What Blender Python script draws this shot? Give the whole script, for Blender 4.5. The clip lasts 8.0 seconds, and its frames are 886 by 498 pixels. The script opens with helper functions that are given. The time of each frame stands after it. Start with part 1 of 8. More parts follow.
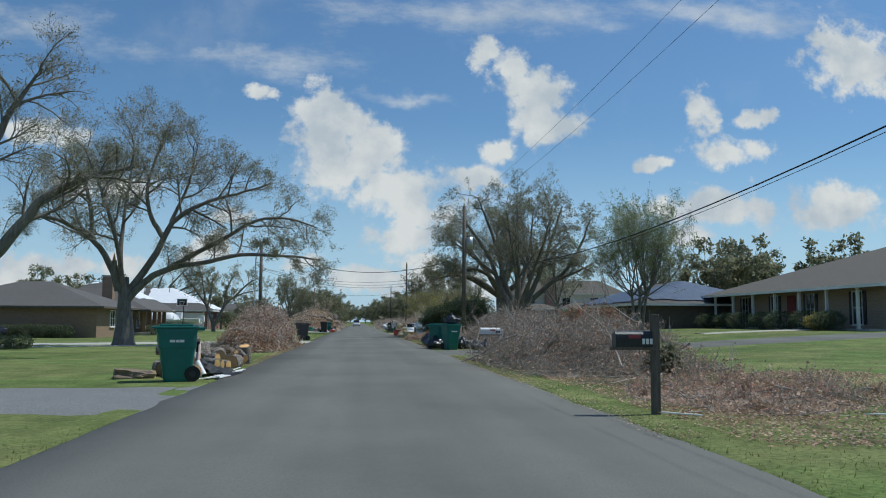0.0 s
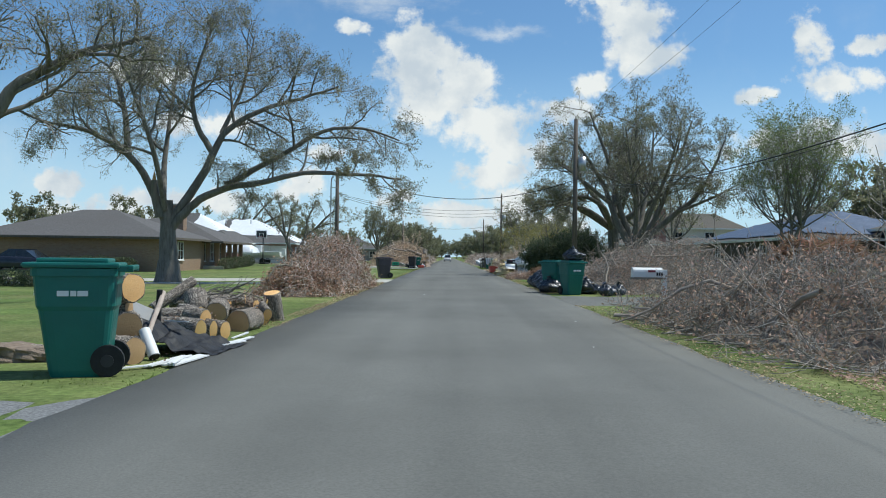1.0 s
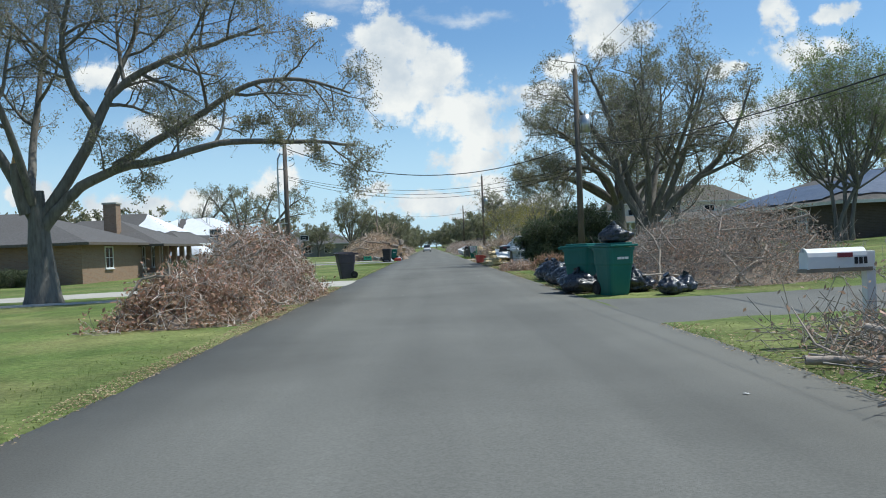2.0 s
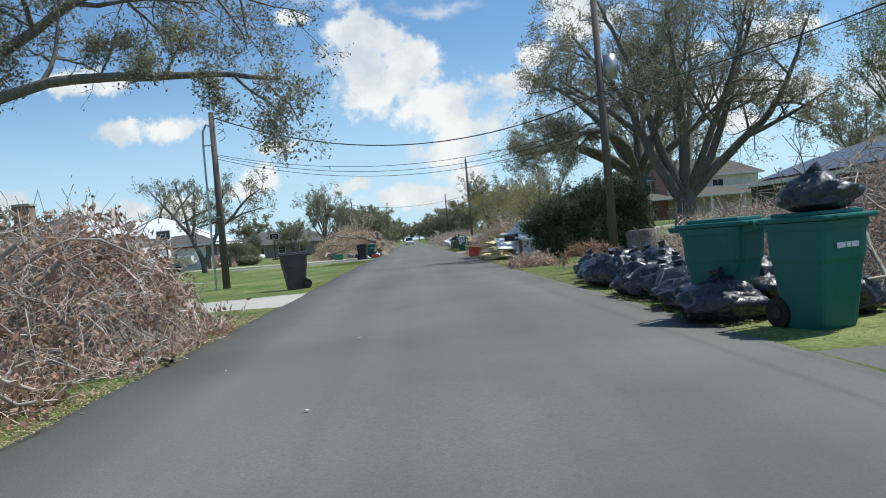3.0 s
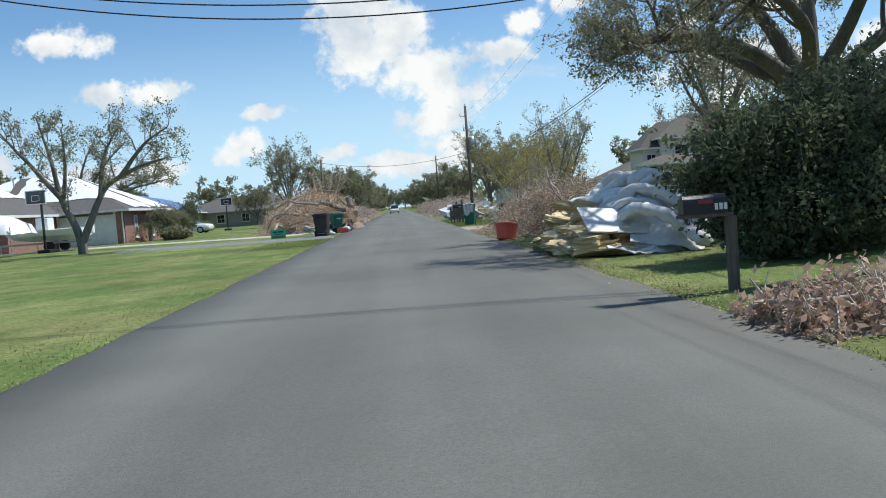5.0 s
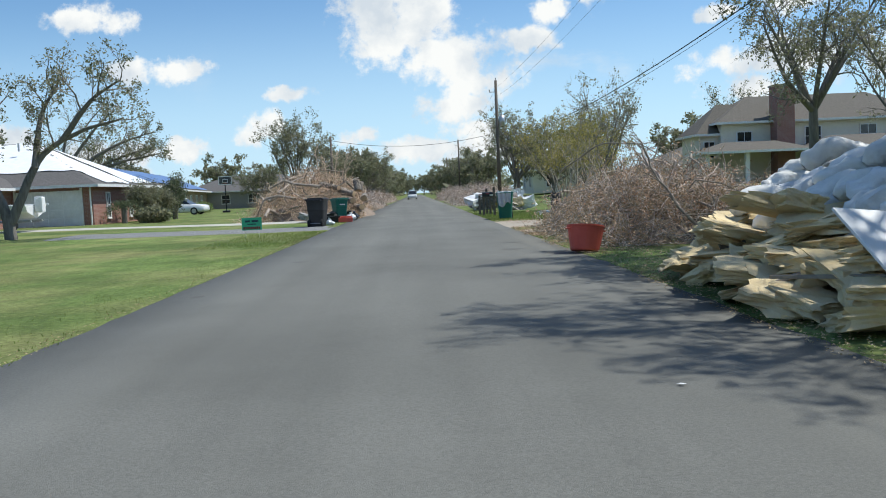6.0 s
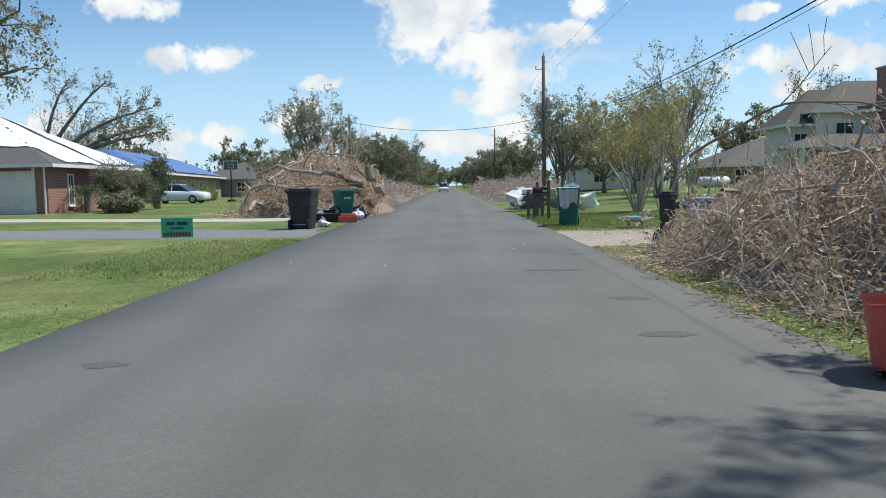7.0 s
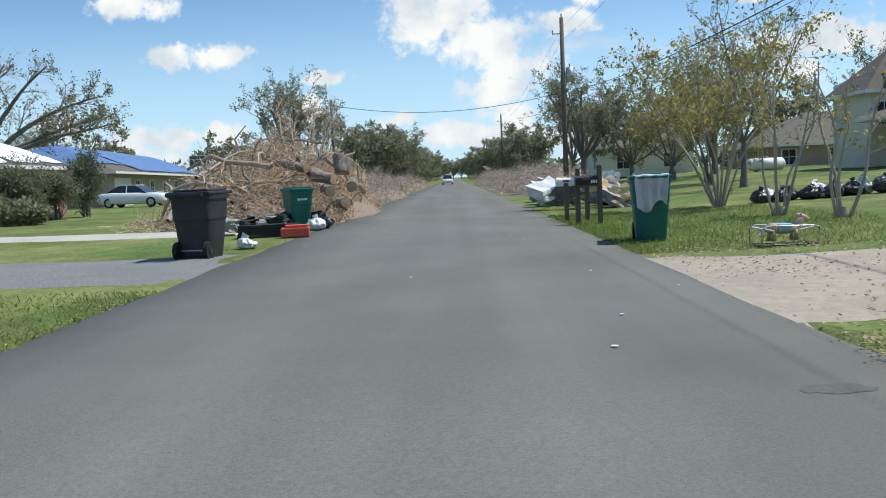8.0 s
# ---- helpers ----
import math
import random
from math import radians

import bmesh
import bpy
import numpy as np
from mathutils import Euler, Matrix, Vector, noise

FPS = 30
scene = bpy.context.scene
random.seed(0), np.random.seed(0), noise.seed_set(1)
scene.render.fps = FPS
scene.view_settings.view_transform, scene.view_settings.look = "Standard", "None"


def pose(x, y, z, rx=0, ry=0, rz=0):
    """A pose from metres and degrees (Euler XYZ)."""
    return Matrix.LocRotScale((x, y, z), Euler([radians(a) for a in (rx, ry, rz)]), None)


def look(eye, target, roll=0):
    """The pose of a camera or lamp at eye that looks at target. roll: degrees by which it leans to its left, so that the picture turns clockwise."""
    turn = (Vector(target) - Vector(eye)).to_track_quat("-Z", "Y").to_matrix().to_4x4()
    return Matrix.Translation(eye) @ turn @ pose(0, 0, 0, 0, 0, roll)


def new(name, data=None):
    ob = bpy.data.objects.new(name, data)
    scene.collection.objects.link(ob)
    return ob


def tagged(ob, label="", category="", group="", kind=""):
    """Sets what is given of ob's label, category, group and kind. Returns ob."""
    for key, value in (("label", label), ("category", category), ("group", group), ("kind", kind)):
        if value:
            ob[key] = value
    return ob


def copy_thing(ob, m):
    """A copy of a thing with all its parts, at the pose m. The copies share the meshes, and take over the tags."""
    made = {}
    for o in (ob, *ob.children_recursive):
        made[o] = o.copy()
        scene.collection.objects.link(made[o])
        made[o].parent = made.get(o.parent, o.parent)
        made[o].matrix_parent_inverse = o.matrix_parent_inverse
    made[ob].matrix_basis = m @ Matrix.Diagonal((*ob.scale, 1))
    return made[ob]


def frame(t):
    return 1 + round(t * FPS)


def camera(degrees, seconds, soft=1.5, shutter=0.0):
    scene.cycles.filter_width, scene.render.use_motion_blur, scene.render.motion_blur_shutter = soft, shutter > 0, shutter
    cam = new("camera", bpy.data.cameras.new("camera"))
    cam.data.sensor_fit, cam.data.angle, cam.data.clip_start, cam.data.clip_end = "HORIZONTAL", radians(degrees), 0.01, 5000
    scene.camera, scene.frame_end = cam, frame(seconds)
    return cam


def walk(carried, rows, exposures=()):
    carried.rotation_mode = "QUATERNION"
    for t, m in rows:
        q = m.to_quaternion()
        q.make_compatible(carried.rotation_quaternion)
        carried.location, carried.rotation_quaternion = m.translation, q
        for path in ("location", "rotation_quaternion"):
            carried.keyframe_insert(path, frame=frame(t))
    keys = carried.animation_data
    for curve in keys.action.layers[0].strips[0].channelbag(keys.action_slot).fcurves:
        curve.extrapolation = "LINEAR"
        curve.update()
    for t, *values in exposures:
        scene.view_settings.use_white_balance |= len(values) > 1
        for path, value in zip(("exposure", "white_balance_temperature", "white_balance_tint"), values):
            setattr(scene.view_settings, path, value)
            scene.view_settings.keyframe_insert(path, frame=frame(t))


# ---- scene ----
cam = camera(56.0, 8.0, soft=1.0)
# seconds, eye x y z, then yaw, pitch and lean in degrees
PATH = [
    (0.0, -0.213, 0.000, 1.193, -5.79, 5.02, -0.26),
    (0.5, -0.158, 4.628, 1.198, -2.48, 3.35, -0.70),
    (1.0, -0.195, 8.836, 1.195, 0.43, 0.53, -0.78),
    (1.5, -0.180, 13.376, 1.201, 0.70, 0.35, -0.43),
    (2.0, -0.145, 18.020, 1.209, -0.96, -0.20, 2.40),
    (2.2, -0.122, 19.866, 1.206, -1.65, -0.57, 3.56),
    (3.3, -0.079, 30.866, 1.199, -2.26, -0.90, 5.33),
    (3.5, -0.085, 32.871, 1.201, -2.53, -0.98, 5.56),
    (4.0, -0.049, 37.889, 1.200, -2.78, -1.09, 5.67),
    (4.5, 0.039, 42.822, 1.203, -3.44, -2.24, 5.57),
    (5.0, 0.094, 47.481, 1.199, -2.87, -3.10, 4.44),
    (5.2, 0.098, 49.332, 1.196, -2.01, -3.49, 2.95),
    (6.3, 0.232, 59.175, 1.202, -1.35, -4.02, 2.24),
    (6.5, 0.272, 61.116, 1.204, -0.42, -4.14, 1.36),
    (7.0, 0.343, 66.079, 1.200, 0.48, -4.35, 0.99),
    (7.5, 0.418, 70.927, 1.192, 1.03, -4.70, 1.13),
    (8.0, 0.493, 75.625, 1.193, 0.98, -4.88, 2.58),
]
walk(cam, [(t, pose(x, y, z, 90 + pitch, 0, yaw) @ pose(0, 0, 0, 0, 0, -lean)) for t, x, y, z, yaw, pitch, lean in PATH],
     exposures=[(0.0, -0.38, 6250, 4), (0.5, -0.22, 6300, 4), (1.0, -0.04, 6350, 4), (2.0, 0.04, 6400, 5), (3.5, 0.09, 6450, 6), (8.0, 0.15, 6500, 7)])

# ---- world, sun ----
# the sun stands ahead and to the right of the road
SUN_AZ, SUN_EL = radians(74.0), radians(61.0)   # azimuth from +y towards +x
sun_dir = Vector((math.sin(SUN_AZ) * math.cos(SUN_EL), math.cos(SUN_AZ) * math.cos(SUN_EL), math.sin(SUN_EL)))
lamp = bpy.data.lights.new("sun", "SUN")
lamp.energy, lamp.angle, lamp.color = 4.2, radians(0.6), (1.0, 0.985, 0.955)
sun = new("sun", lamp)
sun.matrix_world = look(sun_dir * 50, (0, 0, 0))

# clouds: direction as x/y and z/y, half width, half height
CUMULUS = [(-0.053, 0.259, 0.031, 0.034), (-0.032, 0.221, 0.044, 0.041), (0.009, 0.205, 0.047, 0.034), (0.043, 0.164, 0.064, 0.041),
           (0.074, 0.137, 0.041, 0.024), (0.154, 0.337, 0.017, 0.024), (0.182, 0.316, 0.027, 0.024), (0.218, 0.288, 0.044, 0.034),
           (0.229, 0.246, 0.041, 0.031), (0.161, 0.212, 0.024, 0.017), (0.426, 0.273, 0.022, 0.031), (0.500, 0.261, 0.027, 0.014),
           (0.465, 0.213, 0.058, 0.020)]
CUMULUS += [(0.362, 0.196, 0.027, 0.010), (0.45, 0.145, 0.09, 0.026), (0.606, 0.147, 0.075, 0.031), (0.637, 0.340, 0.061, 0.054),
            (-0.124, 0.274, 0.019, 0.012), (0.06, 0.101, 0.05, 0.026), (-0.276, 0.158, 0.037, 0.016), (-0.341, 0.157, 0.031, 0.015),
            (-0.141, 0.126, 0.026, 0.011), (-0.175, 0.086, 0.037, 0.020)]
CUMULUS += [(-0.061, 0.068, 0.024, 0.010), (-0.379, 0.219, 0.047, 0.017), (-0.275, 0.064, 0.027, 0.014), (0.147, 0.173, 0.027, 0.014),
            (-0.467, 0.079, 0.031, 0.017), (0.02, 0.05, 0.09, 0.014), (-0.42, 0.04, 0.10, 0.020)]
CUMULUS += [(-0.035, 0.182, 0.036, 0.026), (0.088, 0.132, 0.040, 0.026), (0.052, 0.104, 0.040, 0.018), (0.072, 0.070, 0.044, 0.018), (0.11, 0.045, 0.07, 0.014),
            (0.402, 0.106, 0.05, 0.020), (0.145, 0.181, 0.032, 0.014), (-0.345, 0.062, 0.05, 0.016)]
CIRRUS = [(-0.162, 0.318, 0.156, 0.022), (0.147, 0.383, 0.224, 0.030), (0.478, 0.397, 0.170, 0.024), (0.063, 0.273, 0.075, 0.010),
          (0.140, 0.147, 0.102, 0.013), (-0.40, 0.345, 0.09, 0.030)]


def make_world():
    w = bpy.data.worlds.new("sky")
    scene.world = w
    w.use_nodes = True
    nt = w.node_tree
    nt.nodes.clear()
    N = nt.nodes.new

    def link(a, b):
        nt.links.new(a, b)

    def math_node(op, a, b=None, clamp=False):
        n = N("ShaderNodeMath")
        n.operation, n.use_clamp = op, clamp
        for i, v in enumerate((a, b)):
            if v is None:
                continue
            if isinstance(v, (int, float)):
                n.inputs[i].default_value = v
            else:
                link(v, n.inputs[i])
        return n.outputs[0]

    sky = N("ShaderNodeTexSky")
    sky.sky_type, sky.sun_disc = "NISHITA", False
    sky.sun_elevation, sky.sun_rotation = SUN_EL, SUN_AZ
    sky.air_density, sky.dust_density, sky.ozone_density = 1.0, 0.6, 1.5
    tc = N("ShaderNodeTexCoord")
    sep = N("ShaderNodeSeparateXYZ")
    link(tc.outputs["Generated"], sep.inputs[0])
    yy = math_node("MAXIMUM", math_node("ABSOLUTE", sep.outputs[1]), 0.12)
    u = math_node("DIVIDE", sep.outputs[0], yy)
    v = math_node("DIVIDE", sep.outputs[2], yy)
    comb = N("ShaderNodeCombineXYZ")
    link(u, comb.inputs[0])
    link(v, comb.inputs[1])

    # billowed coordinates, so that no cloud keeps a plain outline
    warp = N("ShaderNodeTexNoise")
    warp.inputs["Scale"].default_value, warp.inputs["Detail"].default_value, warp.inputs["Roughness"].default_value = 17, 5, 0.6
    link(comb.outputs[0], warp.inputs["Vector"])
    mid = N("ShaderNodeVectorMath")
    mid.operation = "SUBTRACT"
    mid.inputs[1].default_value = (0.5, 0.5, 0.5)
    link(warp.outputs["Color"], mid.inputs[0])
    amp = N("ShaderNodeVectorMath")
    amp.operation = "MULTIPLY"
    amp.inputs[1].default_value = (0.07, 0.05, 0.0)
    link(mid.outputs[0], amp.inputs[0])
    bent = N("ShaderNodeVectorMath")
    link(comb.outputs[0], bent.inputs[0])
    link(amp.outputs[0], bent.inputs[1])

    def noise_of(scale, detail, rough, offset=0.0, squash=(1.0, 1.0)):
        mp = N("ShaderNodeMapping")
        mp.inputs["Location"].default_value = (offset, offset * 0.7, 0)
        mp.inputs["Scale"].default_value = (squash[0], squash[1], 1)
        link(comb.outputs[0], mp.inputs["Vector"])
        n = N("ShaderNodeTexNoise")
        n.inputs["Scale"].default_value, n.inputs["Detail"].default_value, n.inputs["Roughness"].default_value = scale, detail, rough
        link(mp.outputs[0], n.inputs["Vector"])
        return n.outputs["Fac"]

    def field(blobs):
        best = None
        for cx, cy, a, b in blobs:
            mp = N("ShaderNodeMapping")
            mp.vector_type = "POINT"
            mp.inputs["Location"].default_value = (-cx / a, -cy / b, 0)
            mp.inputs["Scale"].default_value = (1 / a, 1 / b, 1)
            link(bent.outputs[0], mp.inputs["Vector"])
            ln = N("ShaderNodeVectorMath")
            ln.operation = "LENGTH"
            link(mp.outputs[0], ln.inputs[0])
            val = math_node("SUBTRACT", 1.15, ln.outputs["Value"])
            if best is None:
                best = val
            else:
                n = N("ShaderNodeMath")
                n.operation = "SMOOTH_MAX"
                link(best, n.inputs[0])
                link(val, n.inputs[1])
                n.inputs[2].default_value = 0.25
                best = n.outputs[0]
        return best

    billow = noise_of(26, 8, 0.62)
    coarse = noise_of(9, 6, 0.6, 3.1)
    puff = math_node("ADD", field(CUMULUS), math_node("MULTIPLY", math_node("SUBTRACT", billow, 0.5), 2.6))
    puff = math_node("ADD", puff, math_node("MULTIPLY", math_node("SUBTRACT", coarse, 0.5), 1.2))
    mr = N("ShaderNodeMapRange")
    mr.interpolation_type = "SMOOTHSTEP"
    mr.inputs[1].default_value, mr.inputs[2].default_value = -0.05, 0.62
    link(puff, mr.inputs[0])
    wisp = math_node("ADD", field(CIRRUS), math_node("MULTIPLY", math_node("SUBTRACT", noise_of(7, 10, 0.68, 1.7, (1.0, 2.6)), 0.5), 4.2))
    mw = N("ShaderNodeMapRange")
    mw.interpolation_type = "SMOOTHSTEP"
    mw.inputs[1].default_value, mw.inputs[2].default_value, mw.inputs[4].default_value = -0.1, 1.9, 0.7
    link(wisp, mw.inputs[0])
    # loose cloud everywhere else
    far = N("ShaderNodeMapRange")
    far.interpolation_type = "SMOOTHSTEP"
    far.inputs[1].default_value, far.inputs[2].default_value, far.inputs[4].default_value = 0.56, 0.85, 0.45
    link(noise_of(3.2, 8, 0.6, 7.3), far.inputs[0])
    mask = math_node("MAXIMUM", math_node("MAXIMUM", mr.outputs[0], mw.outputs[0]), far.outputs[0])
    # whiter haze towards the horizon
    hz = N("ShaderNodeMapRange")
    hz.interpolation_type = "SMOOTHSTEP"
    hz.inputs[1].default_value, hz.inputs[2].default_value, hz.inputs[3].default_value, hz.inputs[4].default_value = 0.0, 0.26, 0.68, 0.0
    link(v, hz.inputs[0])
    shade = N("ShaderNodeMapRange")
    shade.inputs[1].default_value, shade.inputs[2].default_value, shade.inputs[3].default_value, shade.inputs[4].default_value = 0.36, 0.60, 0.15, 1.0
    link(noise_of(14, 6, 0.55, 0.35), shade.inputs[0])
    cloud = N("ShaderNodeMixRGB")
    cloud.inputs[1].default_value, cloud.inputs[2].default_value = (4.9, 5.5, 6.3, 1), (7.9, 7.9, 7.9, 1)
    link(shade.outputs[0], cloud.inputs[0])
    tint = N("ShaderNodeMixRGB")
    tint.blend_type = "MULTIPLY"
    tint.inputs[0].default_value = 1.0
    tint.inputs[2].default_value = (SKY_TINT[0], SKY_TINT[1], SKY_TINT[2], 1)
    link(sky.outputs[0], tint.inputs[1])
    hazed = N("ShaderNodeMixRGB")
    hazed.inputs[2].default_value = (5.4, 7.4, 9.4, 1)
    link(hz.outputs[0], hazed.inputs[0])
    link(tint.outputs[0], hazed.inputs[1])
    mix = N("ShaderNodeMixRGB")
    link(mask, mix.inputs[0])
    link(hazed.outputs[0], mix.inputs[1])
    link(cloud.outputs[0], mix.inputs[2])
    bg = N("ShaderNodeBackground")
    bg.inputs[1].default_value = SKY_STRENGTH
    link(mix.outputs[0], bg.inputs[0])
    out = N("ShaderNodeOutputWorld")
    link(bg.outputs[0], out.inputs[0])


SKY_TINT, SKY_STRENGTH = (0.72, 0.94, 1.12), 0.112
make_world()

# ---- materials ----


def surf(name, c1, c2, scale=4.0, rough=0.8, bump=0.3, bump_scale=40.0, c3=None, scale3=0.6, amount3=0.5, metal=0.0, world=False,
         island=0.0, stretch=None, spec=0.4, per_object=0.0, trans=0.0):
    """Two-scale mottled surface: c1 and c2 mixed finely, c3 in broad patches; bump at grain size."""
    m = bpy.data.materials.new(name)
    m.use_nodes = True
    nt = m.node_tree
    b = nt.nodes["Principled BSDF"]
    N, link = nt.nodes.new, nt.links.new
    if world:
        src = N("ShaderNodeNewGeometry").outputs["Position"]
    else:
        src = N("ShaderNodeTexCoord").outputs["Object"]
    if stretch:
        mp = N("ShaderNodeMapping")
        mp.inputs["Scale"].default_value = stretch
        link(src, mp.inputs["Vector"])
        src = mp.outputs[0]

    def noise_tex(s, d=6):
        n = N("ShaderNodeTexNoise")
        n.inputs["Scale"].default_value, n.inputs["Detail"].default_value, n.inputs["Roughness"].default_value = s, d, 0.6
        link(src, n.inputs["Vector"])
        return n.outputs["Fac"]

    def contrast(o, lo, hi, top=1.0):
        r = N("ShaderNodeMapRange")
        r.inputs[1].default_value, r.inputs[2].default_value, r.inputs[4].default_value = lo, hi, top
        link(o, r.inputs[0])
        return r.outputs[0]

    mix = N("ShaderNodeMixRGB")
    mix.inputs[1].default_value, mix.inputs[2].default_value = (*c1, 1), (*c2, 1)
    link(contrast(noise_tex(scale), 0.3, 0.7), mix.inputs[0])
    col = mix.outputs[0]
    if c3:
        mx = N("ShaderNodeMixRGB")
        mx.inputs[2].default_value = (*c3, 1)
        link(contrast(noise_tex(scale3, 4), 0.42, 0.68, amount3), mx.inputs[0])
        link(col, mx.inputs[1])
        col = mx.outputs[0]
    if island or per_object:
        rnd = N("ShaderNodeNewGeometry").outputs["Random Per Island"] if island else N("ShaderNodeObjectInfo").outputs["Random"]
        k = island or per_object
        r = N("ShaderNodeMapRange")
        r.inputs[3].default_value, r.inputs[4].default_value = 1 - k, 1 + k
        link(rnd, r.inputs[0])
        hv = N("ShaderNodeHueSaturation")
        link(r.outputs[0], hv.inputs["Value"])
        h = N("ShaderNodeMapRange")
        h.inputs[3].default_value, h.inputs[4].default_value = 0.5 + 0.04 * k, 0.5 - 0.05 * k
        link(rnd, h.inputs[0])
        link(h.outputs[0], hv.inputs["Hue"])
        link(col, hv.inputs["Color"])
        col = hv.outputs[0]
    link(col, b.inputs["Base Color"])
    rr = contrast(noise_tex(scale * 2.3), 0.2, 0.8)
    rm = N("ShaderNodeMapRange")
    rm.inputs[3].default_value, rm.inputs[4].default_value = max(0.02, rough - 0.1), min(1, rough + 0.1)
    link(rr, rm.inputs[0])
    link(rm.outputs[0], b.inputs["Roughness"])
    b.inputs["Metallic"].default_value = metal
    b.inputs["Specular IOR Level"].default_value = spec
    if bump:
        bp = N("ShaderNodeBump")
        bp.inputs["Strength"].default_value, bp.inputs["Distance"].default_value = bump, 0.02
        link(noise_tex(bump_scale), bp.inputs["Height"])
        link(bp.outputs[0], b.inputs["Normal"])
    if trans:
        t = N("ShaderNodeBsdfTranslucent")
        link(col, t.inputs["Color"])
        ms = N("ShaderNodeMixShader")
        ms.inputs[0].default_value = trans
        link(b.outputs[0], ms.inputs[1])
        link(t.outputs[0], ms.inputs[2])
        link(ms.outputs[0], nt.nodes["Material Output"].inputs["Surface"])
    return m


def brick_mat(name, c1, c2, mortar):
    m = surf(name, c1, c2, 3.0, 0.85, 0.2, 60)
    nt = m.node_tree
    N, link = nt.nodes.new, nt.links.new
    b = nt.nodes["Principled BSDF"]
    geo = N("ShaderNodeTexCoord").outputs["Object"]
    sep = N("ShaderNodeSeparateXYZ")
    link(geo, sep.inputs[0])
    add = N("ShaderNodeMath")
    link(sep.outputs[0], add.inputs[0])
    link(sep.outputs[1], add.inputs[1])
    cmb = N("ShaderNodeCombineXYZ")
    link(add.outputs[0], cmb.inputs[0])
    link(sep.outputs[2], cmb.inputs[1])
    br = N("ShaderNodeTexBrick")
    br.inputs["Scale"].default_value = 1.0
    br.inputs["Brick Width"].default_value, br.inputs["Row Height"].default_value, br.inputs["Mortar Size"].default_value = 0.22, 0.075, 0.008
    br.inputs["Color1"].default_value, br.inputs["Color2"].default_value, br.inputs["Mortar"].default_value = (*c1, 1), (*c2, 1), (*mortar, 1)
    link(cmb.outputs[0], br.inputs["Vector"])
    old = b.inputs["Base Color"].links[0].from_socket
    mx = N("ShaderNodeMixRGB")
    mx.inputs[0].default_value = 0.65
    link(old, mx.inputs[1])
    link(br.outputs["Color"], mx.inputs[2])
    link(mx.outputs[0], b.inputs["Base Color"])
    return m


GRASS = surf("grass", (0.086, 0.130, 0.034), (0.142, 0.192, 0.056), 9, 0.9, 0.6, 60, (0.24, 0.225, 0.095), 0.32, 0.7, world=True, spec=0.15)
BLADE = surf("grass_blades", (0.125, 0.185, 0.042), (0.19, 0.255, 0.07), 2, 0.7, 0, 1, (0.30, 0.28, 0.13), 0.4, 0.5, world=True, island=0.15, spec=0.1, trans=0.5)
ASPHALT = surf("asphalt", (0.130, 0.129, 0.115), (0.194, 0.192, 0.171), 55, 0.88, 0.35, 160, (0.119, 0.118, 0.105), 0.25, 0.7, world=True, spec=0.25)


def road_wear(m):
    """Long tyre-polished streaks in the asphalt."""
    nt = m.node_tree
    N, link = nt.nodes.new, nt.links.new
    b = nt.nodes["Principled BSDF"]
    pos = N("ShaderNodeNewGeometry").outputs["Position"]
    old = b.inputs["Base Color"].links[0].from_socket

    def layer(src, tex, scale, lo, hi, dark, light):
        mp = N("ShaderNodeMapping")
        mp.inputs["Scale"].default_value = scale
        link(pos, mp.inputs["Vector"])
        link(mp.outputs[0], tex.inputs["Vector"])
        r = N("ShaderNodeMapRange")
        r.inputs[1].default_value, r.inputs[2].default_value, r.inputs[3].default_value, r.inputs[4].default_value = lo, hi, dark, light
        link(tex.outputs["Distance" if "Distance" in tex.outputs else "Fac"], r.inputs[0])
        mx = N("ShaderNodeMixRGB")
        mx.blend_type = "MULTIPLY"
        mx.inputs[0].default_value = 1.0
        link(src, mx.inputs[1])
        link(r.outputs[0], mx.inputs[2])
        return mx.outputs[0]

    n1 = N("ShaderNodeTexNoise")
    n1.inputs["Scale"].default_value, n1.inputs["Detail"].default_value = 1.0, 4
    col = layer(old, n1, (1.1, 0.03, 1), 0.3, 0.7, 0.86, 1.10)
    n2 = N("ShaderNodeTexNoise")
    n2.inputs["Scale"].default_value, n2.inputs["Detail"].default_value = 1.0, 8
    col = layer(col, n2, (0.5, 0.16, 1), 0.3, 0.7, 0.90, 1.08)
    link(col, b.inputs["Base Color"])


road_wear(ASPHALT)


